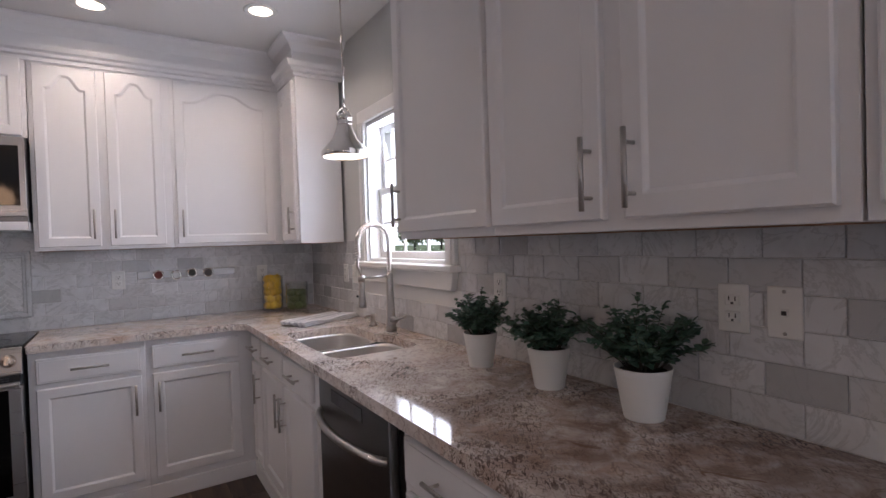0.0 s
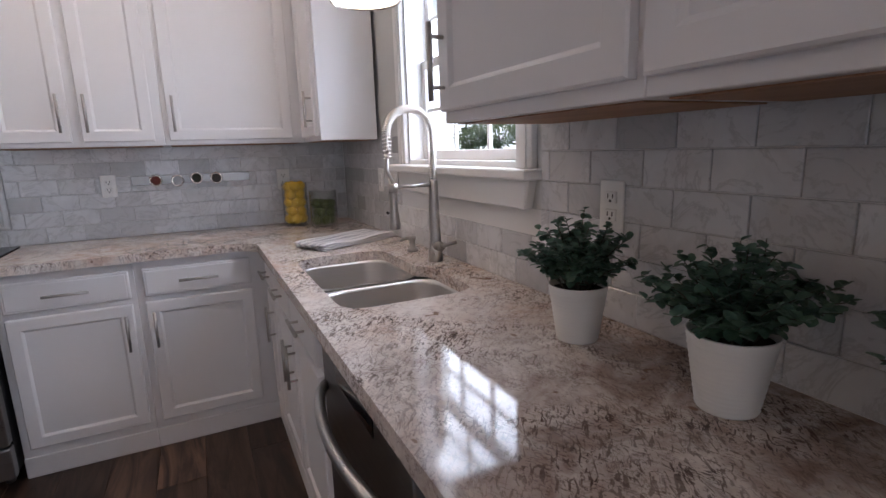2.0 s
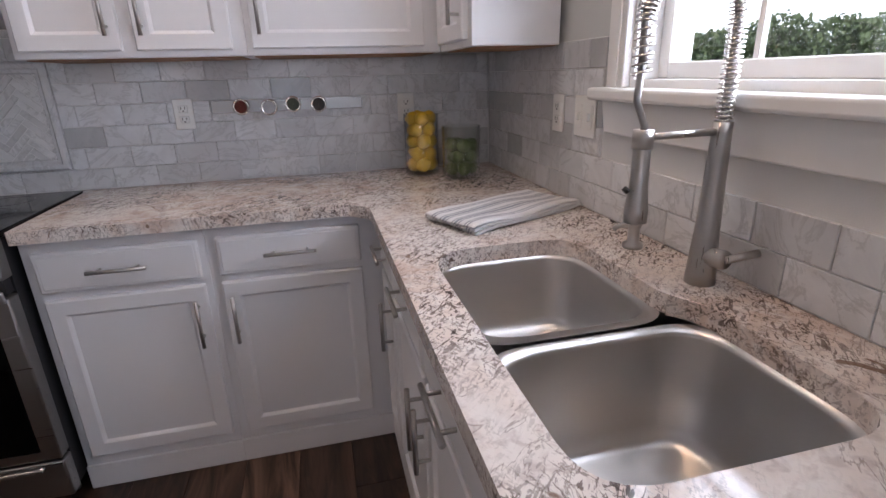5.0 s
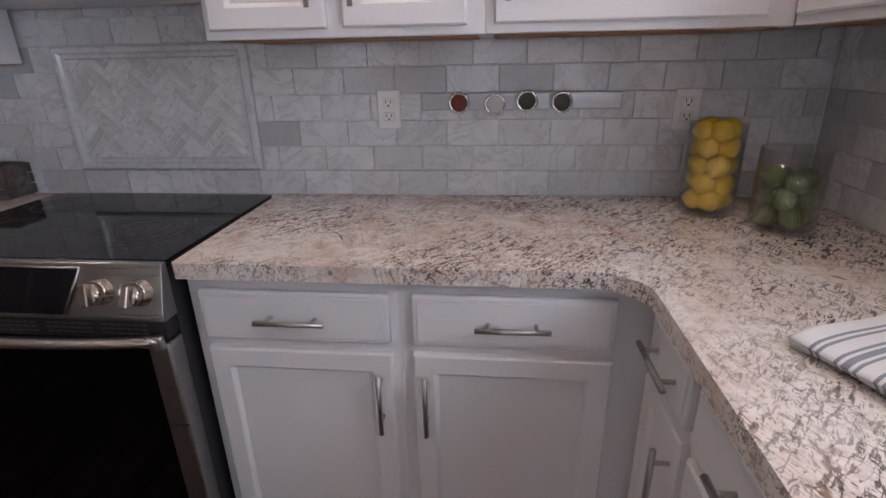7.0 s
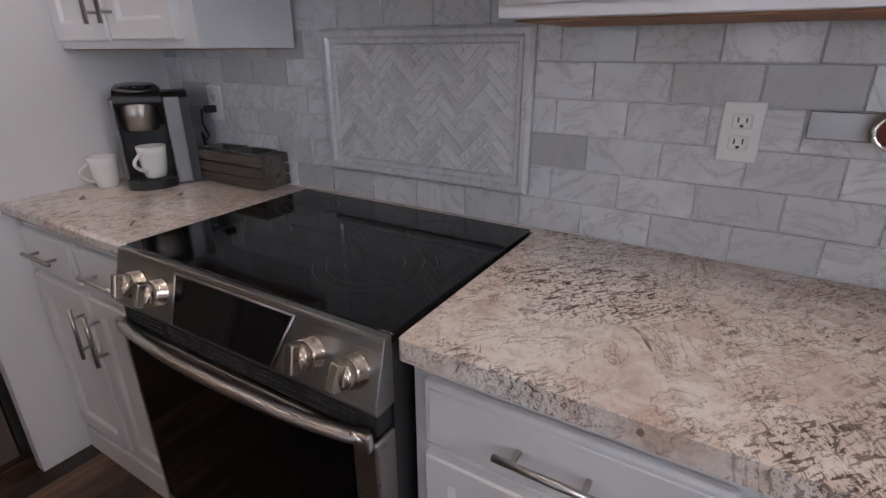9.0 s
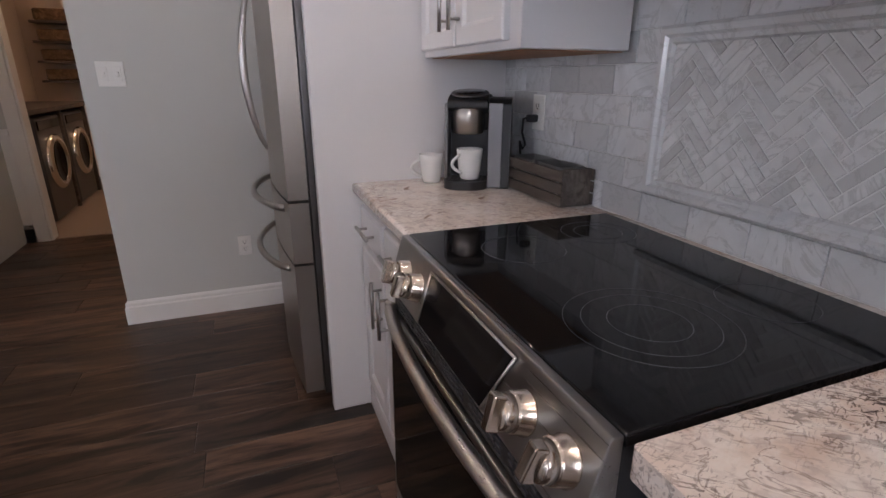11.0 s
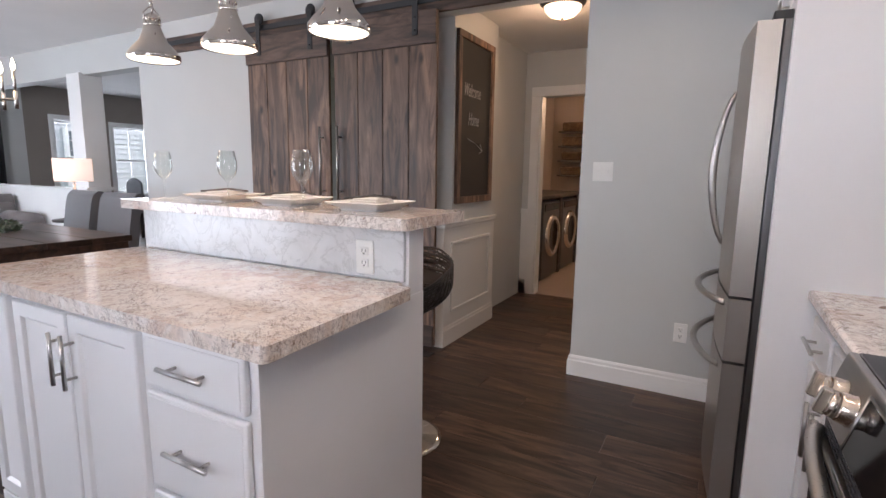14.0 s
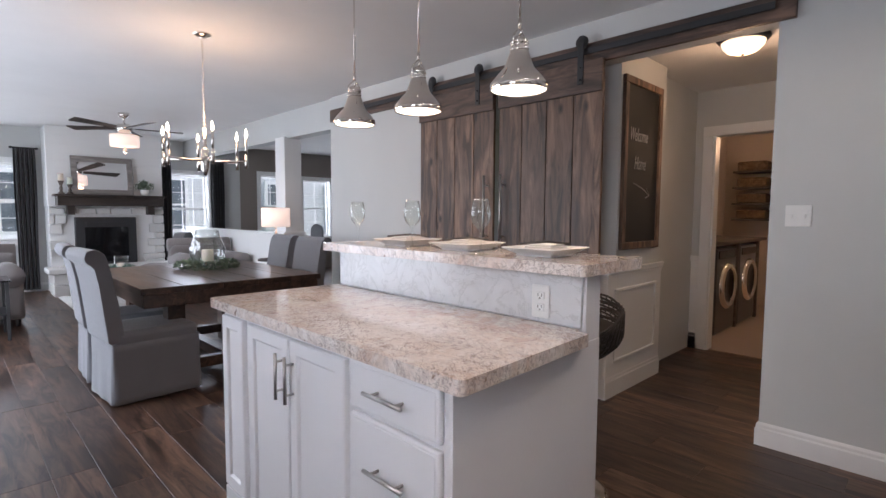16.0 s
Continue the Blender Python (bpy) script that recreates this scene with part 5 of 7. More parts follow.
root = thing("crate", pose(-1.345, 3.655, 0.914) @ Matrix.Diagonal((1.04, 0.63, 0.97, 1)), "weathered gray wooden crate with galvanized tins", "crate")
for sy in (-0.085, 0.078):
    for z in (0.004, 0.04, 0.076):
        g = Mesh()
        g.box((-0.16, sy, z), (0.16, sy + 0.008, z + 0.032), CRATEWOOD, 0.0015, 1)
        g.make("slat", root)
for sx in (-0.152, 0.140):
    g = Mesh()
    g.box((sx, -0.077, 0.002), (sx + 0.012, 0.078, 0.11), CRATEWOOD, 0.0015, 1)
    g.make("end_board", root)
g = Mesh()
g.box((-0.14, -0.077, 0.002), (0.14, 0.078, 0.01), CRATEWOOD)
g.make("bottom", root)
for x in (-0.07, 0.07):
    g = Mesh()
    q = rounded([(x - 0.062, -0.066), (x + 0.062, -0.066), (x + 0.062, 0.066), (x - 0.062, 0.066)], 0.012, 3)
    k = len(q)
    v = [(a, b, z) for z in (0.02, 0.114) for a, b in q] + [(x + (a - x) * 0.95, b * 0.95, 0.114) for a, b in q] + [(x + (a - x) * 0.93, b * 0.93, 0.022) for a, b in q]
    f = [(r * k + i, r * k + (i + 1) % k, (r + 1) * k + (i + 1) % k, (r + 1) * k + i) for r in range(3) for i in range(k)] + [tuple(3 * k + i for i in range(k))]
    g.add(v, f, STEEL)
    g.make("tin", root)


# ---------------- bar settings ----------------
def plate(y):
    root = thing("plate", pose(-1.30, y, 1.125, 0, 0, 2) @ Matrix.Diagonal((0.95, 0.88, 1.2, 1)), "square white plate with a folded napkin", "plate", "place settings")
    g = Mesh()
    for s0, z0, s1, z1 in ((0.085, 0.0, 0.09, 0.006), (0.09, 0.006, 0.135, 0.024), (0.135, 0.024, 0.132, 0.026), (0.132, 0.026, 0.088, 0.010), (0.088, 0.010, 0.02, 0.009)):
        a = rounded([(-s0, -s0), (s0, -s0), (s0, s0), (-s0, s0)], s0 * 0.15, 4)
        b = rounded([(-s1, -s1), (s1, -s1), (s1, s1), (-s1, s1)], s1 * 0.15, 4)
        k = len(a)
        g.add([(*p, z0) for p in a] + [(*p, z1) for p in b], [(i, (i + 1) % k, (i + 1) % k + k, i + k) for i in range(k)], CERAMIC, True)
    g.box((-0.084, -0.084, 0.001), (0.084, 0.084, 0.0075), CERAMIC)
    g.make("dish", root)
    g = Mesh()
    for i in range(4):
        g.box((-0.085 + 0.006 * i, -0.075 + 0.01 * i, 0.012 + 0.006 * i), (0.08 - 0.005 * i, 0.075 - 0.006 * i, 0.017 + 0.006 * i), NAPKIN, 0.0024, 2, Matrix.Rotation(radians(4 * i - 5), 4, "Z"))
    g.tube([(0.07, -0.08, 0.034), (-0.02, 0.0, 0.042), (-0.07, 0.075, 0.034)], 0.004, CRATEWOOD, 6)
    g.make("napkin", root)


for y in (0.97, 1.36, 1.755):
    plate(y)


def wine_glass(x, y):
    root = thing("wine_glass", pose(x, y, 1.125), "empty clear stemmed wine glass", "wine glass", "place settings")
    g = Mesh()
    out = [(0.036, 0.0), (0.035, 0.002), (0.012, 0.005), (0.004, 0.012), (0.0032, 0.05), (0.0045, 0.085), (0.016, 0.098), (0.031, 0.115), (0.038, 0.14), (0.037, 0.165), (0.029, 0.208)]
    inn = [(0.0283, 0.208), (0.0362, 0.165), (0.0372, 0.14), (0.030, 0.1165), (0.015, 0.101), (0.001, 0.096)]
    g.lathe([(0.001, 0.0)] + out + inn, GLASS, (0, 0, 0), 32)
    o = g.make("bowl", root)
    o.visible_shadow = False


wine_glass(-1.20, 0.70)
wine_glass(-1.19, 1.13)
wine_glass(-1.17, 1.55)

# bar stool
root = thing("bar_stool", pose(-1.70, 1.60, 0, 0, 0, 0), "dark wicker bar stool on a chrome pedestal", "stool")
g = Mesh()
g.lathe([(0.001, 0), (0.21, 0), (0.212, 0.006), (0.19, 0.012), (0.06, 0.03), (0.03, 0.05), (0.028, 0.32), (0.02, 0.33), (0.02, 0.60), (0.001, 0.60)], CHROME, (0, 0, 0), 40)
g.make("pedestal", root)
g = Mesh()
g.tube([(0.02, -0.05, 0.26)] + [(0.16 * math.cos(a), 0.16 * math.sin(a), 0.26) for a in [-1.2 + 2.4 * i / 16 for i in range(17)]] + [(0.02, 0.05, 0.26)], 0.01, CHROME, 10)
g.make("footrest", root)
g = Mesh()
sr = random.Random(9)
for i in range(26):
    t = i / 25
    r0 = 0.06 + 0.19 * math.sin(math.pi * 0.5 * min(1, t * 1.5))
    z0 = 0.60 + 0.22 * t
    pts = []
    for k in range(41):
        a = -math.pi * (1 - 0.0 * t) + 2 * math.pi * k / 40
        wob = 0.004 * math.sin(7 * a + i)
        pts.append(((r0 + wob) * math.cos(a), (r0 + wob) * math.sin(a) * 0.98, z0 + 0.07 * t * (-math.cos(a)) + 0.004 * math.sin(5 * a + 2 * i)))
    g.tube(pts[:-1], 0.0055, WICKER, 5, True)
for i in range(48):
    a = 2 * math.pi * i / 48
    pts = [((0.06 + 0.19 * math.sin(math.pi * 0.5 * min(1, t * 1.5)) + 0.002) * math.cos(a + 0.5 * t), (0.06 + 0.19 * math.sin(math.pi * 0.5 * min(1, t * 1.5)) + 0.002) * math.sin(a + 0.5 * t), 0.60 + 0.22 * t + 0.07 * t * (-math.cos(a + 0.5 * t))) for t in [k / 8 for k in range(9)]]
    g.tube(pts, 0.004, WICKER, 4)
g.lathe([(0.001, 0.595), (0.08, 0.60), (0.22, 0.70), (0.235, 0.78), (0.23, 0.78), (0.21, 0.70), (0.001, 0.66)], WICKER, (0, 0, 0), 24)
g.make("seat", root)


# ---------------- lamps ----------------
def pendant(x, y, z, watts, label, group):
    root = thing("pendant_lamp", pose(x, y, z), label, "lamp", group)
    g = Mesh()
    g.lathe([(0.108, 0.0), (0.110, 0.004), (0.110, 0.024), (0.107, 0.028), (0.085, 0.055), (0.058, 0.085), (0.044, 0.12), (0.036, 0.145), (0.035, 0.150), (0.030, 0.150), (0.04, 0.115), (0.054, 0.083), (0.082, 0.050), (0.104, 0.024), (0.106, 0.0), (0.108, 0.0)], CHROME, (0, 0, 0), 48)
    g.make("shade", root)
    g = Mesh()
    g.lathe([(0.001, 0.028), (0.1035, 0.004)], PENDIN, (0, 0, 0), 36)
    tagged(g.make("diffuser", root), "glowing white diffuser")
    g = Mesh()
    g.lathe([(0.035, 0.150), (0.037, 0.156), (0.030, 0.162), (0.030, 0.172), (0.036, 0.176), (0.034, 0.186), (0.022, 0.200), (0.010, 0.206), (0.001, 0.206)], CHROME, (0, 0, 0), 28)
    for i in range(8):
        a = 2 * math.pi * i / 8
        g.box((-0.003, 0.029, 0.158), (0.003, 0.034, 0.175), CHROME, 0.0, 1, Matrix.Rotation(a, 4, "Z"))
    g.make("socket", root)
    g = Mesh()
    g.tube([(-0.034, 0, 0.172), (-0.038, 0, 0.20), (-0.015, 0, 0.225), (0, 0, 0.235), (0.015, 0, 0.225), (0.038, 0, 0.20), (0.034, 0, 0.172)], 0.0035, CHROME, 8)
    g.tube([(0.0, 0, 0.205), (0.0, 0.012, 0.225), (0, 0, 0.24)], 0.004, CHROME, 8)
    g.tube([(0, 0, 0.235), (0, 0, 0.27)], 0.007, CHROME, 10)
    g.make("yoke", root)
    g = Mesh()
    g.tube([(0, 0, 0.26), (0, 0, CZ - z - 0.02)], 0.0042, CHROME, 8)
    g.make("rod", root)
    g = Mesh()
    g.lathe([(0.001, 0), (0.01, 0), (0.055, 0.016), (0.058, 0.022), (0.001, 0.022)], CHROME, (0, 0, CZ - z - 0.022), 28)
    g.make("canopy", root)
    point_light("pendant_glow", (x, y, z - 0.012), watts, WARM, 0.06, 140)
    return root


for y in (0.535, 1.045, 1.62):
    pendant(-1.30, y, 1.745, 5, "polished nickel dome pendant over the bar", "pendants over the bar")
pendant(0.975, 2.27, 1.76, 4, "polished nickel dome pendant over the sink", "")

# last two are unseen, added to brighten the island end and the floor
for x, y in ((0.73, 2.75), (-0.01, 3.07), (-0.75, 2.85), (-1.9, 2.45)):
    root = thing("recessed_light", pose(x, y, CZ), "round recessed ceiling light, lit warm, two of four added as fill", "ceiling light", "recessed lights")
    g = Mesh()
    g.lathe([(0.058, -0.001), (0.085, -0.001), (0.086, -0.004), (0.075, -0.008), (0.058, -0.006)], TRIM, (0, 0, 0), 36)
    g.make("ring", root)
    g = Mesh()
    g.lathe([(0.001, -0.003), (0.06, -0.003)], CANGLOW, (0, 0, 0), 28)
    g.make("lens", root)
    point_light("recessed_glow", (x, y, CZ - 0.02), CAN_WATTS, WARM_CAN, 0.06, 150)

root = thing("hall_light", pose(-3.42, 1.80, 2.42), "bronze and frosted glass flush ceiling light", "ceiling light")
g = Mesh()
g.lathe([(0.001, 0), (0.15, 0), (0.155, -0.015), (0.135, -0.035), (0.12, -0.035)], IRON, (0, 0, 0), 36)
g.make("rim", root)
g = Mesh()
g.lathe([(0.128, -0.03), (0.12, -0.06), (0.09, -0.09), (0.05, -0.105), (0.001, -0.11)], glow_mat("frosted_glow", (1.0, 0.78, 0.52), 1.6), (0, 0, 0), 32)
g.ball((0, 0, -0.112), 0.012, 0.012, 0.012, IRON)
g.make("bowl", root)
point_light("hall_glow", (-3.42, 1.80, 2.24), 7, WARM, 0.08)
point_light("laundry_glow", (-6.3, 1.75, 2.1), 22, WARM, 0.1)
root = thing("laundry_light", pose(-6.3, 1.75, CZ), "brass lantern ceiling light in the laundry", "ceiling light")
g = Mesh()
g.tube([(0, 0, 0), (0, 0, -0.25)], 0.008, NICKEL)
for z in (-0.3, -0.48):
    g.tube([(0.12 * math.cos(a), 0.12 * math.sin(a), z) for a in [2 * math.pi * i / 24 for i in range(24)]], 0.008, NICKEL, 6, True)
for i in range(4):
    a = math.pi * i / 2
    g.tube([(0, 0, -0.25), (0.12 * math.cos(a), 0.12 * math.sin(a), -0.30), (0.12 * math.cos(a), 0.12 * math.sin(a), -0.48)], 0.006, NICKEL, 6)
g.ball((0, 0, -0.38), 0.03, 0.03, 0.045, BULB)
g.make("cage", root)

# chandelier
root = thing("chandelier", pose(-1.12, -1.14, 0), "polished nickel candle chandelier, lit", "chandelier")
g = Mesh()
g.tube([(0, 0, 1.58), (0, 0, 1.90)], 0.014, CHROME, 12)
g.lathe([(0.001, 1.545), (0.012, 1.555), (0.022, 1.58), (0.03, 1.60), (0.03, 1.74), (0.018, 1.75)], CHROME, (0, 0, 0), 20)
g.make("stem", root)
g = Mesh()
g.lathe([(0.001, 0), (0.03, 0), (0.065, 0.016), (0.065, 0.024), (0.001, 0.024)], CHROME, (0, 0, CZ - 0.024), 28)
g.make("canopy", root)
g = Mesh()
n = 26
for i in range(n):
    z = 1.90 + (CZ - 0.03 - 1.90) * (i + 0.5) / n
    hl = (CZ - 0.03 - 1.90) / n * 0.72
    pts = [((0.008 * math.cos(a)) * (1 if i % 2 else 0), (0.008 * math.cos(a)) * (0 if i % 2 else 1), z + hl * math.sin(a)) for a in [2 * math.pi * k / 10 for k in range(10)]]
    g.tube(pts, 0.002, CHROME, 4, True)
tagged(g.make("chain", root), kind="stuff")
for i in range(6):
    a = 2 * math.pi * i / 6 + 0.35
    c, s = math.cos(a), math.sin(a)
    rad = 0.30
    g = Mesh()
    zz = 1.655 + 0.012 * (i % 2)
    g.tube([(0, 0, zz), (rad * c, rad * s, zz)], 0.008, CHROME, 8)
    g.tube([(rad * c, rad * s, zz - 0.055), (rad * c, rad * s, zz + 0.05)], 0.012, CHROME, 10)
    g.make("arm", root)
    g = Mesh()
    g.tube([(rad * c, rad * s, zz + 0.05), (rad * c, rad * s, zz + 0.175)], 0.009, CHROME, 10)
    g.make("candle_sleeve", root)
    g = Mesh()
    g.lathe([(0.001, 0), (0.008, 0.004), (0.012, 0.02), (0.009, 0.04), (0.003, 0.062), (0.001, 0.068)], BULB, (rad * c, rad * s, zz + 0.175), 14)
    g.make("bulb", root)
point_light("chandelier_glow", (-1.12, -1.14, 2.0), 14, WARM, 0.15)


# ---------------- dining area ----------------
root = thing("dining_table", pose(-1.30, -1.78, 0), "dark-stained plank dining table", "table")
for i in range(5):
    g = Mesh()
    g.box((-0.68 + 0.272 * i + 0.001, -0.82, 0.715), (-0.68 + 0.272 * (i + 1) - 0.001, 0.82, 0.76), TABLEWOOD, 0.004)
    g.make("plank", root)
g = Mesh()
for y in (-0.80, 0.77):
    g.box((-0.66, y, 0.62), (0.66, y + 0.03, 0.714), TABLEWOOD, 0.003)
for x in (-0.66, 0.63):
    g.box((x, -0.77, 0.62), (x + 0.03, 0.77, 0.714), TABLEWOOD, 0.003)
g.make("apron", root)
for x in (-0.40, 0.40):
    for y in (-0.55, 0.55):
        g = Mesh()
        g.box((x - 0.06, y - 0.06, 0.0), (x + 0.06, y + 0.06, 0.714), TABLEWOOD, 0.004)
        g.make("leg", root)
g = Mesh()
for y in (-0.55, 0.55):
    g.box((-0.34, y - 0.04, 0.08), (0.34, y + 0.04, 0.16), TABLEWOOD, 0.004)
g.box((-0.04, -0.51, 0.08), (0.04, 0.51, 0.16), TABLEWOOD, 0.004)
g.make("stretcher", root)


def dining_chair():
    root = thing("dining_chair", pose(0, 0, 0), "gray linen skirted chair with a rolled back", "chair", "chairs round the table")
    g = Mesh()
    g.box((-0.25, -0.24, 0.36), (0.27, 0.24, 0.49), CHAIRCLOTH, 0.04, 4)
    g.make("seat", root)
    g = Mesh()   # back with a rolled top
    prof = [(-0.19, 0.42), (-0.23, 0.70), (-0.27, 0.93), (-0.29, 1.0), (-0.33, 1.035), (-0.385, 1.03), (-0.405, 0.985), (-0.39, 0.945), (-0.355, 0.93), (-0.33, 0.80), (-0.29, 0.42)]
    g.prism([(x, z) for x, z in rounded(prof, 0.015, 3)], -0.235, 0.235, CHAIRCLOTH, 0.006)
    g.make("backrest", root)
    g = Mesh()   # skirt with corner pleats and soft waves
    n = 160
    per = []
    corner = [(0.27, -0.24), (0.27, 0.24), (-0.27, 0.24), (-0.27, -0.24)]
    for c in range(4):
        a, b = corner[c], corner[(c + 1) % 4]
        for i in range(n // 4):
            t = i / (n // 4)
            pl = 0.02 if t < 0.05 or t > 0.95 else 0.0
            per.append((a[0] + (b[0] - a[0]) * t, a[1] + (b[1] - a[1]) * t, t, pl))
    v = []
    rows = 8
    for r in range(rows + 1):
        u = r / rows
        z = 0.41 - 0.395 * u
        for x, y, t, pl in per:
            k = 1 + 0.045 * u + 0.012 * u * math.sin(t * 15) - pl * u * 2.0
            v.append((x * k, y * k, z))
    f = [(r * n + i, r * n + (i + 1) % n, (r + 1) * n + (i + 1) % n, (r + 1) * n + i) for r in range(rows) for i in range(n)]
    g.add(v, f, CHAIRCLOTH, True)
    thicken(g.make("skirt", root))
    g = Mesh()
    for x, y in ((0.2, -0.18), (0.2, 0.18), (-0.2, -0.18), (-0.2, 0.18)):
        g.box((x - 0.02, y - 0.02, 0), (x + 0.02, y + 0.02, 0.37), TABLEWOOD)
    g.make("leg", root)
    return root


ch = dining_chair()
ch.matrix_basis = pose(-0.70, -1.20, 0, 0, 0, 184)
copy_thing(ch, pose(-0.70, -1.82, 0, 0, 0, 178))
copy_thing(ch, pose(-2.02, -1.72, 0, 0, 0, 2))
copy_thing(ch, pose(-2.02, -2.34, 0, 0, 0, -2))

root = thing("centerpiece", pose(-1.43, -2.02, 0.76), "glass hurricane with a candle in a leafy wreath", "centerpiece")
g = Mesh()
g.lathe([(0.10, 0.0), (0.15, 0.10), (0.155, 0.17), (0.11, 0.28), (0.095, 0.34), (0.093, 0.34), (0.108, 0.28), (0.152, 0.17), (0.147, 0.10), (0.097, 0.0)], GLASS, (0, 0, 0.01), 36)
g.make("hurricane", root).visible_shadow = False
g = Mesh()
g.lathe([(0.001, 0), (0.05, 0), (0.05, 0.16), (0.046, 0.165), (0.001, 0.16)], CANDLE, (0, 0, 0.004), 24)
g.make("candle", root)
WREATH = mat("wreath_leaf", (0.11, 0.15, 0.10), 0.6)
g = Mesh()
wr = random.Random(5)
for i in range(900):
    a = wr.uniform(0, 2 * math.pi)
    b = wr.uniform(0, 2 * math.pi)
    p = ((0.20 + 0.06 * math.cos(b)) * math.cos(a), (0.20 + 0.06 * math.cos(b)) * math.sin(a), 0.035 + 0.03 * math.sin(b))
    m = Matrix.Translation(p) @ Euler((wr.uniform(0, 6), wr.uniform(0, 6), wr.uniform(0, 6))).to_matrix().to_4x4() @ Matrix.Scale(1.5, 4)
    g.add([(0, 0, 0), (0.006, 0.01, 0.002), (0, 0.024, 0), (-0.006, 0.01, 0.002)], [(0, 1, 2, 3)], WREATH, True, m)
tagged(g.make("wreath", root), "pale green leafy wreath", kind="stuff")


# ---------------- living room ----------------
root = thing("fireplace", pose(0, 0, 0), "white painted stone fireplace with a dark insert", "fireplace")
FX0, FX1, FF = -2.44, -0.83, -6.90
g = Mesh()
g.box((FX0 + 0.01, FY + 0.002, 1.35), (FX1 - 0.01, FF - 0.02, CZ), TRIM)
for i in range(9):
    g.box((FX0 + 0.01, FF - 0.02, 1.36 + i * 0.135), (FX1 - 0.01, FF - 0.012, 1.36 + i * 0.135 + 0.131), TRIM, 0.001, 1)
g.box((FX0 + 0.02, FY + 0.002, 0), (FX1 - 0.02, FF - 0.05, 1.35), GROUT)
g.make("chimney_breast", root)
sr = random.Random(21)
z = 0.0
while z < 1.34:
    h = min(sr.uniform(0.09, 0.16), 1.35 - z)
    x = FX0
    while x < FX1 - 0.02:
        w = min(sr.uniform(0.14, 0.36), FX1 - x)
        if not (z + h > 0.44 and z < 1.16 and x + w > -2.02 and x < -1.14):
            g = Mesh()
            d = sr.uniform(0.0, 0.03)
            g.box((x + 0.006, FF - 0.09, z + 0.006), (x + w - 0.006, FF + d, z + h - 0.004), STONE, 0.012, 2)
            g.make("stone", root)
        x += w
    z += h
g = Mesh()
g.box((FX0 - 0.08, FF + 0.01, 0.34), (FX1 + 0.08, -6.42, 0.42), STONE, 0.015)
g.make("hearth", root)
x = FX0 - 0.02
while x < FX1:
    w = min(sr.uniform(0.2, 0.4), FX1 + 0.02 - x)
    for z in (0.0, 0.17):
        g = Mesh()
        g.box((x + 0.005, FF + 0.02, z + 0.003), (x + w - 0.005, -6.46 + sr.uniform(-0.01, 0.01), z + 0.165), STONE, 0.012, 2)
        g.make("stone", root)
    x += w
g = Mesh()
g.box((-2.0, FF - 0.06, 0.42), (-1.16, FF + 0.045, 1.18), IRON, 0.004)
g.box((-1.88, FF + 0.04, 0.46), (-1.28, FF + 0.055, 1.02), BLACKGLASS, 0.004)
g.box((-1.86, FF + 0.045, 1.05), (-1.30, FF + 0.06, 1.10), BLACK, 0.003)
g.make("insert", root)

root = thing("mantel", pose(0, 0, 0), "dark wooden mantel shelf on brackets", "mantel")
g = Mesh()
g.box((-2.38, FF - 0.012, 1.36), (-0.93, -6.66, 1.50), MANTEL, 0.006)
g.box((-2.42, FF - 0.012, 1.50), (-0.89, -6.62, 1.535), MANTEL, 0.006)
g.make("shelf", root)
for x in (-2.2, -1.1):
    g = Mesh()
    g.box((x - 0.05, FF + 0.03, 1.22), (x + 0.05, -6.72, 1.36), MANTEL, 0.006)
    g.make("bracket", root)

root = thing("mirror", pose(-1.545, -6.79, 1.535, -6, 0, 180), "framed mirror leaning on the mantel", "mirror")
g = Mesh()
for a, b in (((-0.42, 0), (0.42, 0.085)), ((-0.42, 0.52), (0.42, 0.605)), ((-0.42, 0.085), (-0.335, 0.52)), ((0.335, 0.085), (0.42, 0.52))):
    g.box((a[0], -0.025, a[1]), (b[0], 0.0, b[1]), FRAMEWOOD, 0.008)
g.make("frame", root)
g = Mesh()
g.box((-0.34, -0.012, 0.08), (0.34, -0.004, 0.525), MIRROR)
g.make("glass", root)
for x, h in ((-0.99, 0.20), (-1.10, 0.15)):
    root = thing("candlestick", pose(x, -6.76, 1.535), "turned wooden candlestick with a white candle", "candlestick", "mantel candles")
    g = Mesh()
    g.lathe([(0.001, 0), (0.045, 0), (0.04, 0.02), (0.018, 0.04), (0.026, h * 0.4), (0.016, h * 0.6), (0.03, h * 0.85), (0.042, h), (0.001, h)], CRATEWOOD, (0, 0, 0), 20)
    g.make("stick", root)
    g = Mesh()
    g.lathe([(0.001, h), (0.036, h), (0.036, h + 0.11), (0.001, h + 0.105)], CANDLE, (0, 0, 0), 20)
    g.make("candle", root)
root = thing("mantel_plant", pose(-2.12, -6.76, 1.535), "small green plant in a white pot", "plant")
g = Mesh()
g.lathe([(0.001, 0), (0.05, 0), (0.065, 0.10), (0.058, 0.10), (0.001, 0.09)], POTTERY, (0, 0, 0), 20)
g.make("pot", root)
g = Mesh()
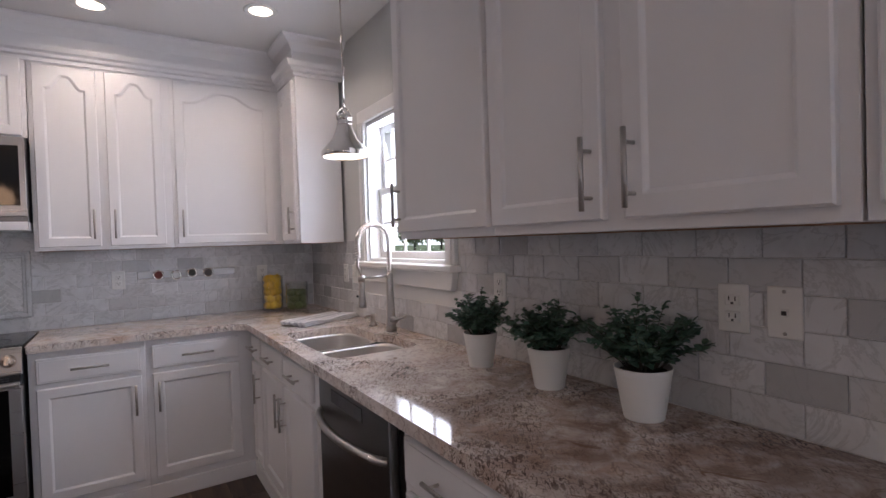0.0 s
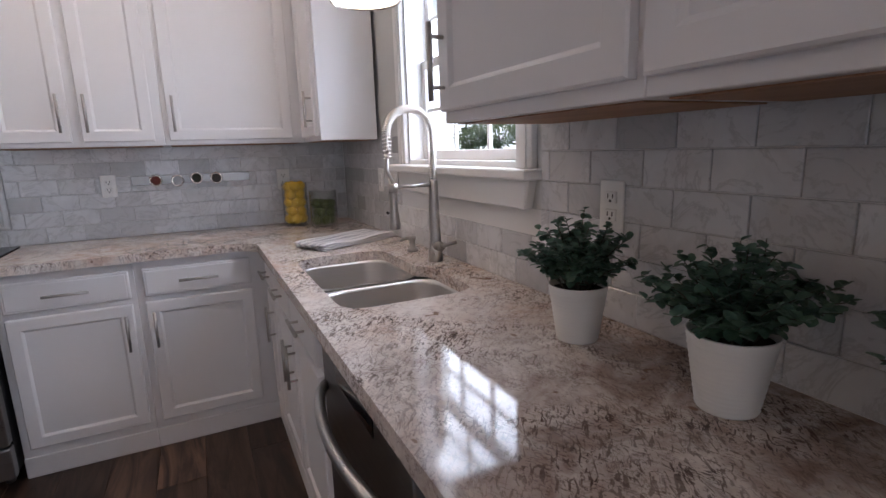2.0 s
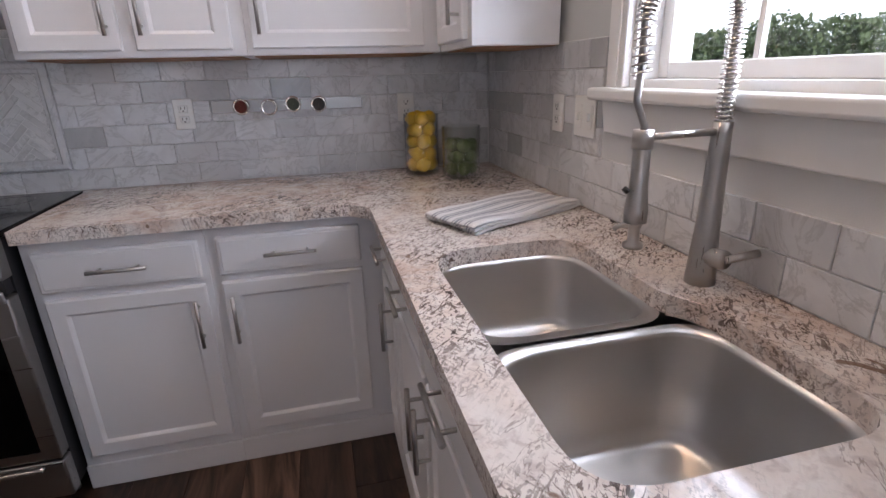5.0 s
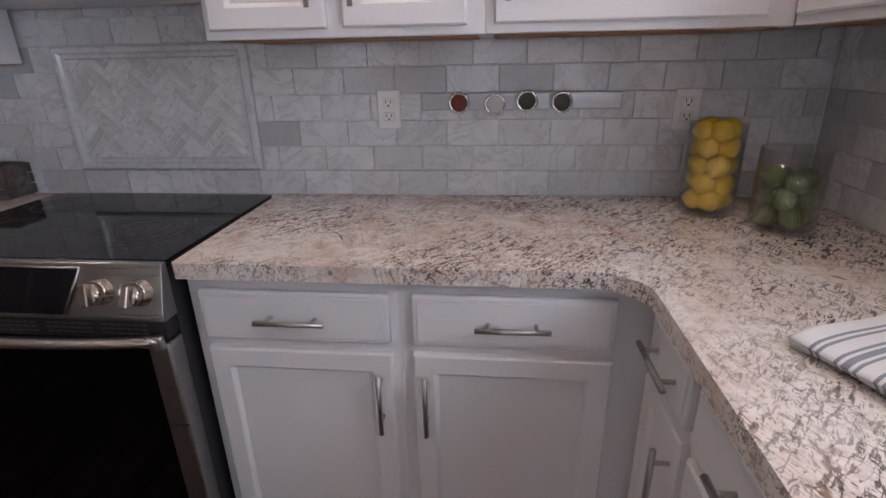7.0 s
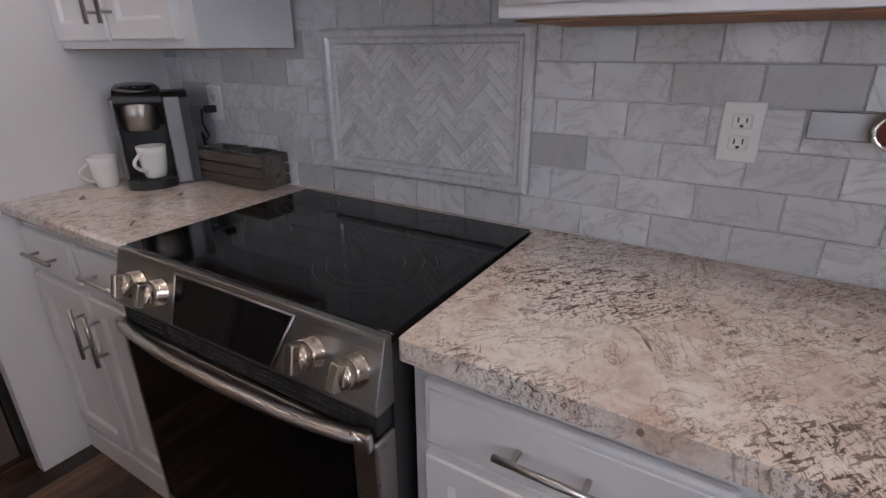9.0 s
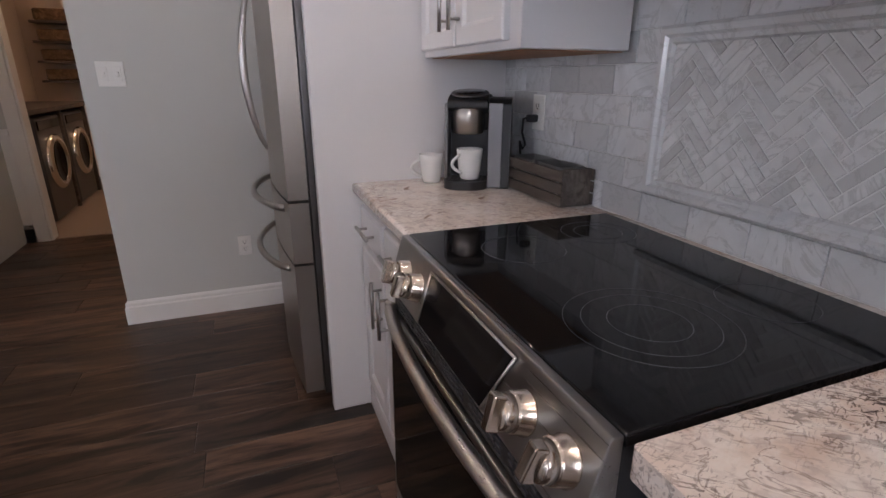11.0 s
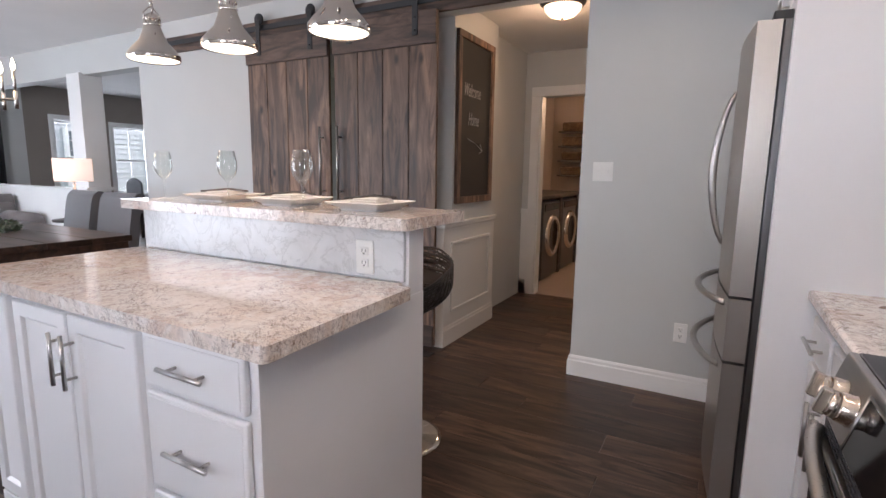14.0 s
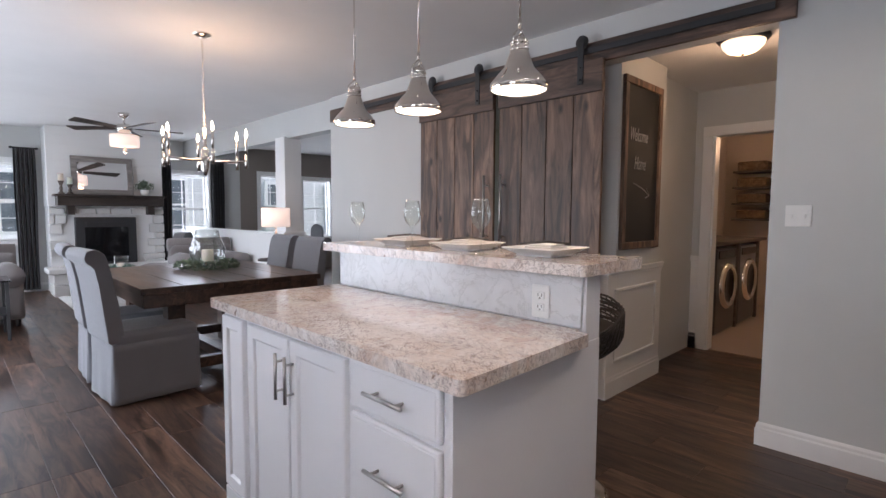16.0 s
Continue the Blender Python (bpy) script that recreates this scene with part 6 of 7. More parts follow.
for i in range(300):
    a, b, r = wr.uniform(0, 6.28), wr.uniform(0, 1.4), wr.uniform(0.05, 0.15)
    p = (r * 1.1 * math.cos(a) * math.sin(b), r * math.sin(a) * math.sin(b) * 0.8, 0.10 + r * math.cos(b))
    m = Matrix.Translation(p) @ Euler((wr.uniform(0, 6), wr.uniform(0, 6), wr.uniform(0, 6))).to_matrix().to_4x4() @ Matrix.Scale(1.6, 4)
    g.add([(0, 0, 0), (0.008, 0.01, 0.002), (0, 0.024, 0), (-0.008, 0.01, 0.002)], [(0, 1, 2, 3)], WREATH, True, m)
tagged(g.make("leaf", root), kind="stuff")


def curtain(x, w, seed):
    root = thing("curtain", pose(x, FY + 0.10, 0), "long black curtain panel on a rod", "curtain", "curtains")
    rr = random.Random(seed)
    g = Mesh()
    n = 60
    v = []
    for r in range(13):
        z = 2.24 - 2.2 * r / 12
        for i in range(n + 1):
            t = i / n
            v.append(((t - 0.5) * w * (1 + 0.06 * math.sin(r * 0.5)), 0.035 * math.sin(t * 2 * math.pi * 5 + 0.3 * math.sin(r * 0.4 + seed)), z))
    f = [(r * (n + 1) + i, r * (n + 1) + i + 1, (r + 1) * (n + 1) + i + 1, (r + 1) * (n + 1) + i) for r in range(12) for i in range(n)]
    g.add(v, f, CURTAIN, True)
    thicken(g.make("cloth", root))
    g = Mesh()
    g.tube([(-w * 0.6, 0, 2.24), (w * 0.6, 0, 2.24)], 0.012, IRON, 8)
    for sx in (-w * 0.6, w * 0.6):
        g.ball((sx, 0, 2.24), 0.02, 0.02, 0.02, IRON)
    g.tube([(0, 0, 2.24), (0, -0.1, 2.24)], 0.006, IRON, 6)
    g.make("rod", root)


curtain(-0.62, 0.26, 1)
curtain(-2.58, 0.22, 2)
curtain(-3.52, 0.24, 3)

root = thing("ceiling_fan", pose(-1.47, -5.03, 0), "dark-bladed ceiling fan with a drum lamp", "ceiling fan")
g = Mesh()
g.lathe([(0.001, CZ), (0.07, CZ), (0.05, CZ - 0.05), (0.015, CZ - 0.06), (0.015, CZ - 0.14), (0.08, CZ - 0.15), (0.10, CZ - 0.20), (0.07, CZ - 0.26), (0.001, CZ - 0.26)], CHROME, (0, 0, 0), 28)
g.make("motor", root)
g = Mesh()
g.lathe([(0.001, 2.29), (0.17, 2.29), (0.17, 2.14), (0.001, 2.14)], SHADE, (0, 0, 0), 36)
tagged(g.make("shade", root), "glowing pale fabric drum shade")
g = Mesh()
g.lathe([(0.001, 2.14), (0.012, 2.135), (0.008, 2.11), (0.03, 2.09), (0.03, 2.06), (0.001, 2.04)], CHROME, (0, 0, 0), 16)
g.make("finial", root)
for i in range(5):
    g = Mesh()
    xf = Matrix.Rotation(2 * math.pi * i / 5 + 0.5, 4, "Z") @ Matrix.Translation((0, 0, 2.38)) @ Matrix.Rotation(radians(12), 4, "X")
    q = rounded([(0.12, -0.04), (0.70, -0.075), (0.72, 0.075), (0.12, 0.04)], 0.02, 3)
    k = len(q)
    g.add([(*p, 0.0) for p in q] + [(*p, 0.008) for p in q], [tuple(range(k)), tuple(range(2 * k - 1, k - 1, -1))] + [(a, (a + 1) % k, (a + 1) % k + k, a + k) for a in range(k)], MANTEL, False, xf)
    g.make("blade", root)
point_light("fan_glow", (-1.47, -5.03, 2.0), 5, WARM, 0.12)


def sofa(m, w, label):
    root = thing("sofa", m, label, "sofa", "sofas")
    g = Mesh()
    g.box((0, 0, 0.08), (w, 0.85, 0.42), SOFACLOTH, 0.03, 3)
    g.make("base", root)
    g = Mesh()
    g.box((0, 0.63, 0.30), (w, 0.88, 0.78), SOFACLOTH, 0.06, 3)
    g.tube([(0.0, 0.80, 0.78), (w, 0.80, 0.78)], 0.10, SOFACLOTH, 16)
    g.make("backrest", root)
    for x in (0, w - 0.2):
        g = Mesh()
        g.box((x, -0.02, 0.1), (x + 0.2, 0.8, 0.56), SOFACLOTH, 0.05, 3)
        g.tube([(x + 0.1, -0.03, 0.56), (x + 0.1, 0.8, 0.56)], 0.12, SOFACLOTH, 16)
        g.make("arm", root)
    n = max(1, round((w - 0.4) / 0.6))
    for i in range(n):
        cw = (w - 0.4) / n
        g = Mesh()
        g.box((0.2 + i * cw + 0.005, 0.0, 0.40), (0.2 + (i + 1) * cw - 0.005, 0.64, 0.54), SOFACLOTH, 0.04, 3)
        g.make("cushion", root)
    g = Mesh()
    for x in (0.06, w - 0.06):
        for y in (0.06, 0.78):
            g.lathe([(0.001, 0), (0.02, 0), (0.03, 0.09), (0.001, 0.09)], MANTEL, (x, y, 0), 12)
    g.make("leg", root)
    return root


sofa(pose(-2.05, -4.55, 0, 0, 0, 180), 0.88, "small gray-brown loveseat with rolled arms")
sofa(pose(0.95, -4.35, 0, 0, 0, 180), 1.25, "long gray-brown sofa with rolled arms")
root = thing("armchair", pose(-2.1, -5.9, 0, 0, 0, 60), "gray upholstered armchair with curved back", "armchair")
g = Mesh()
g.box((-0.35, -0.3, 0.1), (0.35, 0.35, 0.45), SOFACLOTH, 0.05, 3)
g.make("seat", root)
g = Mesh()
g.prism(rounded([(-0.36, 0.3), (0.36, 0.3), (0.38, 0.85), (0.2, 0.95), (-0.2, 0.95), (-0.38, 0.85)], 0.06, 4), 0.25, 0.40, CHAIRCLOTH, 0.02)
g.make("backrest", root)

root = thing("end_table", pose(0.12, -3.9, 0), "black metal end table with a glass top", "table")
g = Mesh()
for x in (-0.25, 0.22):
    for y in (-0.25, 0.22):
        g.box((x, y, 0), (x + 0.03, y + 0.03, 0.58), IRON, 0.003)
g.box((-0.25, -0.25, 0.25), (0.25, 0.25, 0.27), IRON, 0.003)
g.make("frame", root)
g = Mesh()
g.box((-0.27, -0.27, 0.581), (0.27, 0.27, 0.595), BLACKGLASS, 0.003)
g.make("top", root)

root = thing("side_table", pose(-2.635, -3.1, 0), "small dark side table", "table")
g = Mesh()
g.lathe([(0.001, 0), (0.16, 0), (0.16, 0.02), (0.025, 0.04), (0.025, 0.66), (0.22, 0.68), (0.22, 0.70), (0.001, 0.70)], MANTEL, (0, 0, 0), 28)
g.make("pedestal", root)
root = thing("table_lamp", pose(-2.635, -3.1, 0.70), "glass table lamp with a pale drum shade", "lamp")
g = Mesh()
g.lathe([(0.001, 0), (0.06, 0), (0.06, 0.02), (0.03, 0.05), (0.055, 0.16), (0.05, 0.26), (0.015, 0.32), (0.01, 0.40), (0.001, 0.40)], CHROME, (0, 0, 0), 24)
g.make("base", root)
g = Mesh()
g.lathe([(0.165, 0.40), (0.17, 0.40), (0.17, 0.63), (0.165, 0.63), (0.165, 0.40)], SHADE, (0, 0, 0), 36)
g.make("shade", root)

g = Mesh()
rr = random.Random(8)
n = 60
v, f = [], []
for i in range(n + 1):
    for j in range(n + 1):
        v.append((-2.6 + 1.75 * i / n + rr.uniform(-0.01, 0.01), -6.35 + 1.4 * j / n + rr.uniform(-0.01, 0.01), 0.012 + rr.uniform(0, 0.022) * (0 < i < n and 0 < j < n)))
for i in range(n):
    for j in range(n):
        a = i * (n + 1) + j
        f.append((a, a + n + 1, a + n + 2, a + 1))
g.add(v, f, RUG, True)
g.box((-2.6, -6.35, 0.0005), (-0.85, -4.95, 0.011), RUG)
tagged(g.make("rug"), "white shaggy rug on the wood floor", "rug")
root = thing("coffee_table", pose(-1.45, -5.4, 0), "low coffee table with candle and greenery", "table")
g = Mesh()
g.box((-0.45, -0.25, 0.42), (0.45, 0.25, 0.45), MANTEL, 0.006)
for x in (-0.4, 0.36):
    for y in (-0.2, 0.16):
        g.box((x, y, 0.03), (x + 0.04, y + 0.04, 0.42), MANTEL)
g.make("frame", root)
root = thing("candle_jar", pose(-1.45, -5.4, 0.45), "glass candle cylinder ringed with greenery", "candle")
g = Mesh()
g.lathe([(0.085, 0), (0.085, 0.2), (0.08, 0.2), (0.08, 0.0)], GLASS, (0, 0, 0), 24)
g.make("cylinder", root).visible_shadow = False
g = Mesh()
g.lathe([(0.001, 0), (0.04, 0), (0.04, 0.1), (0.001, 0.1)], CANDLE, (0, 0, 0.001), 16)
g.make("candle", root)
g = Mesh()
for i in range(350):
    a = wr.uniform(0, 6.28)
    p = ((0.13 + wr.uniform(-0.05, 0.05)) * math.cos(a), (0.13 + wr.uniform(-0.05, 0.05)) * math.sin(a), wr.uniform(0.005, 0.07))
    m = Matrix.Translation(p) @ Euler((wr.uniform(0, 6), wr.uniform(0, 6), wr.uniform(0, 6))).to_matrix().to_4x4() @ Matrix.Scale(1.6, 4)
    g.add([(0, 0, 0), (0.006, 0.01, 0.002), (0, 0.024, 0), (-0.006, 0.01, 0.002)], [(0, 1, 2, 3)], LEAF, True, m)
tagged(g.make("greenery", root), kind="stuff")
root = thing("dining_chair", pose(-4.9, -6.3, 0, 0, 0, 90), "dark wooden dining chair with a pale back", "chair")
g = Mesh()
g.box((-0.22, -0.22, 0.44), (0.22, 0.22, 0.50), CHAIRCLOTH, 0.02)
g.make("seat", root)
g = Mesh()
g.prism(rounded([(-0.22, 0.5), (0.22, 0.5), (0.22, 0.98), (0, 1.06), (-0.22, 0.98)], 0.06, 4), 0.18, 0.22, CHAIRCLOTH, 0.01)
for x in (-0.2, 0.16):
    for y in (-0.2, 0.16):
        g.box((x, y, 0), (x + 0.04, y + 0.04, 0.44), MANTEL)
g.make("frame", root)


# ---------------- hall and laundry ----------------
root = thing("chalkboard", pose(0, 1.18, 0), "framed chalkboard with chalk lettering", "chalkboard")
g = Mesh()
X0, X1, Z0, Z1 = -3.66, -3.04, 1.03, 2.23
for a, b in (((X0, Z0), (X1, Z0 + 0.05)), ((X0, Z1 - 0.05), (X1, Z1)), ((X0, Z0 + 0.05), (X0 + 0.05, Z1 - 0.05)), ((X1 - 0.05, Z0 + 0.05), (X1, Z1 - 0.05))):
    g.box((a[0], 0.001, a[1]), (b[0], 0.03, b[1]), BARN, 0.004)
g.make("frame", root)
g = Mesh()
g.box((X0 + 0.045, 0.004, Z0 + 0.045), (X1 - 0.045, 0.014, Z1 - 0.045), BOARD)
g.make("board", root)
for word, xx, zz, size in (("Welcome", -3.14, 1.80, 0.12), ("Home", -3.22, 1.60, 0.12)):
    cu = bpy.data.curves.new("lettering", "FONT")
    cu.body, cu.size, cu.extrude, cu.shear = word, size, 0.0008, 0.35
    cu.materials.append(CHALK)
    o = new("lettering", cu)
    o.parent = root
    o.matrix_basis = pose(xx, 0.016, zz, 90, 0, 180) @ Matrix.Diagonal((0.6, 1.1, 1, 1))
g = Mesh()
g.tube([(-3.22, 0.016, 1.50), (-3.36, 0.016, 1.47), (-3.48, 0.016, 1.42), (-3.44, 0.016, 1.47), (-3.48, 0.016, 1.42), (-3.42, 0.016, 1.40)], 0.003, CHALK, 5)
g.make("flourish", root)


def washer(x, label):
    root = thing("washing_machine", pose(x, 1.12, 0, 0, 0, 180), label, "washing machine", "laundry machines")
    g = Mesh()
    g.box((0, 0, 0.02), (0.66, 0.66, 0.93), CHARCOAL, 0.02, 3)
    g.make("body", root)
    g = Mesh()
    xk = Matrix.Translation((0.33, 0, 0.52)) @ Matrix.Rotation(radians(90), 4, "X")
    g.lathe([(0.25, 0.0), (0.25, 0.03), (0.22, 0.05), (0.185, 0.045), (0.18, 0.02)], CHROME, (0, 0, 0), 40, xk)
    g.lathe([(0.001, 0.0), (0.12, 0.005), (0.182, 0.03)], BLACKGLASS, (0, 0, 0), 40, xk)
    g.make("door", root)
    g = Mesh()
    g.box((0.05, -0.01, 0.82), (0.61, 0.0, 0.90), BLACKGLASS, 0.003)
    g.make("control_panel", root)


washer(-5.35, "charcoal front-loading washer with a chrome door")
washer(-6.15, "charcoal front-loading dryer with a chrome door")
g = Mesh()
g.box((-7.2, 0.43, 0.96), (-5.0, 1.14, 1.0), SHELFWOOD, 0.004)
for x in (-5.28, -6.12, -6.95):
    g.box((x, 0.44, 0), (x + 0.05, 1.12, 0.96), SHELFWOOD, 0.003)
tagged(g.make("laundry_counter"), "dark wooden counter over the laundry machines", "counter")
root = thing("laundry_shelf", pose(-7.89, 0, 0), "wooden wall shelves holding baskets", "shelf")
g = Mesh()
for z in (1.2, 1.42, 1.64, 1.86):
    g.box((0, 0.6, z), (0.3, 1.5, z + 0.025), SHELFWOOD, 0.003)
g.box((0, 1.5, 1.1), (0.3, 1.53, 2.1), SHELFWOOD, 0.003)
g.make("board", root)
BASKET = wood_mat("basket", (0.1, 0.06, 0.03), (0.26, 0.17, 0.1), 0.8, 0, False, 0.3)
for z in (1.226, 1.446, 1.666, 1.886):
    for y in (0.65, 1.08):
        root = thing("basket", pose(-7.86, y, z), "woven brown storage basket on a shelf", "basket", "shelf baskets")
        g = Mesh()
        g.box((0, 0, 0), (0.25, 0.36, 0.13), BASKET, 0.02, 2)
        for k in range(4):
            g.box((-0.003, -0.003, 0.01 + 0.03 * k), (0.253, 0.363, 0.026 + 0.03 * k), BASKET, 0.006, 1)
        g.make("body", root)
root = tagged(new("door_1"), "white panel door at the back of the laundry", "door", kind="structure")
root.matrix_basis = pose(-7.89, 1.75, 0, 0, 0, 90)
for z0, hh in ((0.02, 0.95), (1.0, 1.0)):
    panel_front(root, "panel", 0.0, z0, 0.8, hh, 0.0, 0, 0.12, 0.035, True)
g = Mesh()
g.box((-0.09, -0.02, 0), (-0.005, 0, 2.1), TRIM, 0.004)
g.box((0.805, -0.02, 0), (0.89, 0, 2.1), TRIM, 0.004)
g.make("casing", root)
g = Mesh()
g.ball((0.07, -0.07, 1.0), 0.028, 0.028, 0.028, NICKEL)
g.tube([(0.07, -0.035, 1.0), (0.07, -0.07, 1.0)], 0.01, NICKEL)
g.make("knob", root)
root = thing("floor_vent", pose(-2.72, 1.05, 0.0), "dark metal floor vent grille", "vent")
g = Mesh()
g.box((-0.05, -0.15, 0.0005), (0.05, 0.15, 0.006), IRON, 0.001, 1)
for i in range(12):
    g.box((-0.04, -0.14 + i * 0.024, 0.006), (0.04, -0.128 + i * 0.024, 0.008), IRON)
g.make("grille", root)


# ---------------- outside ----------------
g = Mesh()
g.box((-300, -300, -0.6), (400, 300, -0.5), GRASS)
structure(g.make("ground"), "green lawn around the house", "ground")


def far_tree(x, y, h, r, seed):
    rr = random.Random(seed)
    root = thing("tree", pose(x, y, -0.5), "leafy green tree beyond the yard", "tree", "far trees")
    g = Mesh()
    g.tube([(0, 0, 0), (0.1, 0.1, h * 0.35), (0, 0.2, h * 0.7)], [0.25, 0.18, 0.08], STEM, 8)
    for i in range(5):
        a = rr.uniform(0, 6.28)
        g.tube([(0.05, 0.1, h * 0.4), (math.cos(a) * r * 0.6, math.sin(a) * r * 0.6, h * rr.uniform(0.55, 0.8))], [0.1, 0.03], STEM, 6)
    g.make("trunk", root)
    g = Mesh()
    for i in range(420):
        a, b, q = rr.uniform(0, 6.28), rr.uniform(-1, 1), rr.uniform(0.55, 1) ** 0.5
        c = math.sqrt(1 - b * b)
        lump = 1 + 0.25 * math.sin(3 * a + seed) * math.cos(4 * b)
        p = Vector((r * q * c * math.cos(a) * lump, r * q * c * math.sin(a) * lump, h * 0.62 + h * 0.38 * q * b))
        s = rr.uniform(0.35, 0.75)
        for k in range(3):
            m = Matrix.Translation(p + Vector((rr.uniform(-s, s), rr.uniform(-s, s), rr.uniform(-s, s)))) @ Euler((rr.uniform(0, 6), rr.uniform(0, 6), rr.uniform(0, 6))).to_matrix().to_4x4() @ Matrix.Scale(s, 4)
            g.add([(-0.5, 0, 0), (0, -0.4, 0.1), (0.5, 0, 0), (0, 0.4, 0.1)], [(0, 1, 2, 3)], FOLIAGE, False, m)
    tagged(g.make("crown", root), kind="stuff")
    return root


tr = random.Random(31)
for i in range(26):
    yy = 4 + i * 3.3 + tr.uniform(-1.5, 1.5)
    xx = 54 + tr.uniform(-6, 14)
    far_tree(xx, yy, tr.uniform(4.6, 7.6), tr.uniform(2.8, 4.4), 40 + i)
g = Mesh()
g.add([(110, -150, -1), (110, 250, -1), (110, 250, 120), (110, -150, 120)], [(0, 1, 2, 3)], SKYGLOW)
structure(g.make("backdrop"), "pale overcast sky beyond the trees", "sky")

root = thing("neighbor_house", pose(0, -12.5, -0.5), "pale sided neighboring house with windows", "house")
g = Mesh()
for i in range(36):
    z = i * 0.14
    g.add([(-14, 0.0, z), (8, 0.0, z), (8, 0.02, z), (-14, 0.02, z), (8, 0.004, z + 0.14), (-14, 0.004, z + 0.14)], [(0, 1, 2, 3), (3, 2, 4, 5)], SIDING)
g.box((-14, -6, 0), (8, -0.01, 5.1), SIDING)
g.make("wall", root)
g = Mesh()
g.prism([(-6.6, 5.1), (0.6, 5.1), (-3, 7.4)], -14.3, 8.3, CHARCOAL, 0.0, Matrix(((0, 1, 0, 0), (1, 0, 0, 0), (0, 0, 1, 0), (0, 0, 0, 1))))
g.make("roof", root)
for x in (-9.6, -7.4, -4.15, -0.6, 2.2):
    g = Mesh()
    g.box((x - 0.5, 0.005, 1.2), (x + 0.5, 0.06, 2.75), TRIM, 0.01)
    g.box((x - 0.4, 0.055, 1.3), (x + 0.4, 0.065, 2.65), FARGLASS)
    g.box((x - 0.4, 0.06, 1.95), (x + 0.4, 0.075, 2.0), TRIM)
    g.box((x - 0.02, 0.06, 1.3), (x + 0.02, 0.072, 2.65), TRIM)
    g.make("window", root)


# ---------------- wall tiles ----------------
def tile_mesh(w, h, t=0.0045):
    g = Mesh()
    e = 0.0015
    v = [(0, 0, 0), (w, 0, 0), (w, 0, h), (0, 0, h), (0, -t + e, 0), (w, -t + e, 0), (w, -t + e, h), (0, -t + e, h), (e, -t, e), (w - e, -t, e), (w - e, -t, h - e), (e, -t, h - e)]
    f = [(8, 9, 10, 11)] + [(i + 4, (i + 1) % 4 + 4, (i + 1) % 4 + 8, i + 8) for i in range(4)] + [(i, (i + 1) % 4, (i + 1) % 4 + 4, i + 4) for i in range(4)]
    g.add(v, f, MARBLE)
    ob = g.make("tile")
    me = ob.data
    bpy.data.objects.remove(ob)
    return me


TW, TH, GAP = 0.152, 0.076, 0.0018
tile_cache = {}


def lay(parent, u0, u1, z0, z1, place, holes=(), phase=0.0):
    """Running-bond tiles over u0..u1, z0..z1; place(u, z) gives the pose of a tile's lower left corner."""
    row = 0
    z = z0
    while z < z1 - 0.01:
        h = min(TH, z1 - z)
        u = u0 - (TW / 2 if row % 2 else 0) - phase
        while u < u1 - 0.004:
            a, b = max(u, u0), min(u + TW, u1)
            pieces = [(a, b)]
            for h0, hz0, h1, hz1 in holes:
                if z + h > hz0 + 0.01 and z < hz1 - 0.01:
                    nxt = []
                    for p, q in pieces:
                        if q <= h0 or p >= h1:
                            nxt.append((p, q))
                        else:
                            if p < h0:
                                nxt.append((p, h0))
                            if q > h1:
                                nxt.append((h1, q))
                    pieces = nxt
            for p, q in pieces:
                if q - p < 0.008:
                    continue
                key = (round(q - p - GAP, 3), round(h - GAP, 3))
                if key not in tile_cache:
                    tile_cache[key] = tile_mesh(*key)
                o = new("tile", tile_cache[key])
                o.parent = parent
                o.matrix_basis = place(p + GAP / 2, z + GAP / 2)
            u += TW
        z += TH
        row += 1


g = Mesh()
g.box((-1.754, BY - 0.003, 0.90), (RX, BY - 0.0005, 1.60), GROUT)
splash_back = structure(g.make("backsplash_back"), "pale gray marble subway tile backsplash", "backsplash")
PX0, PX1, PZ0, PZ1 = -0.985, -0.365, 0.995, 1.372
lay(splash_back, -1.754, RX - 0.009, 0.916, 1.372, lambda u, z: pose(u, BY - 0.003, z), [(PX0, PZ0, PX1, PZ1)])
lay(splash_back, -1.085, -0.32, 1.372, 1.475, lambda u, z: pose(u, BY - 0.003, z))
g = Mesh()
g.box((RX - 0.003, -0.25, 0.90), (RX - 0.0005, BY - 0.01, 1.14), GROUT)
g.box((RX - 0.003, -0.25, 1.14), (RX - 0.0005, 1.73, 1.372), GROUT)
g.box((RX - 0.003, 2.79, 1.14), (RX - 0.0005, BY - 0.01, 1.372), GROUT)
splash_sink = structure(g.make("backsplash_sink"), "pale gray marble subway tile backsplash", "backsplash")
lay(splash_sink, -(BY - 0.012), 0.25, 0.916, 1.372, lambda u, z: pose(RX - 0.003, -u, z, 0, 0, -90), [(-2.785, 1.13, -1.765, 2.3)])

# herringbone inset with a molded marble frame
inset = thing("tile_inset", pose(0, BY - 0.004, 0), "framed marble herringbone tile inset behind the range", "tile panel")
g = Mesh()
prof = [(0, 0), (0, -0.014), (0.008, -0.022), (0.02, -0.022), (0.026, -0.014), (0.036, -0.014), (0.040, -0.006), (0.040, 0)]
corners = [(PX0, PZ0, 1, 1), (PX1, PZ0, -1, 1), (PX1, PZ1, -1, -1), (PX0, PZ1, 1, -1)]
n = len(prof)
v = [(x + sx * o, y, z + sz * o) for x, z, sx, sz in corners for o, y in prof]
f = [(i * n + k, ((i + 1) % 4) * n + k, ((i + 1) % 4) * n + (k + 1) % n, i * n + (k + 1) % n) for i in range(4) for k in range(n)]
g.add(v, f, MARBLE_TRIM)
tagged(g.make("frame", inset), "carved marble frame molding")
g = Mesh()
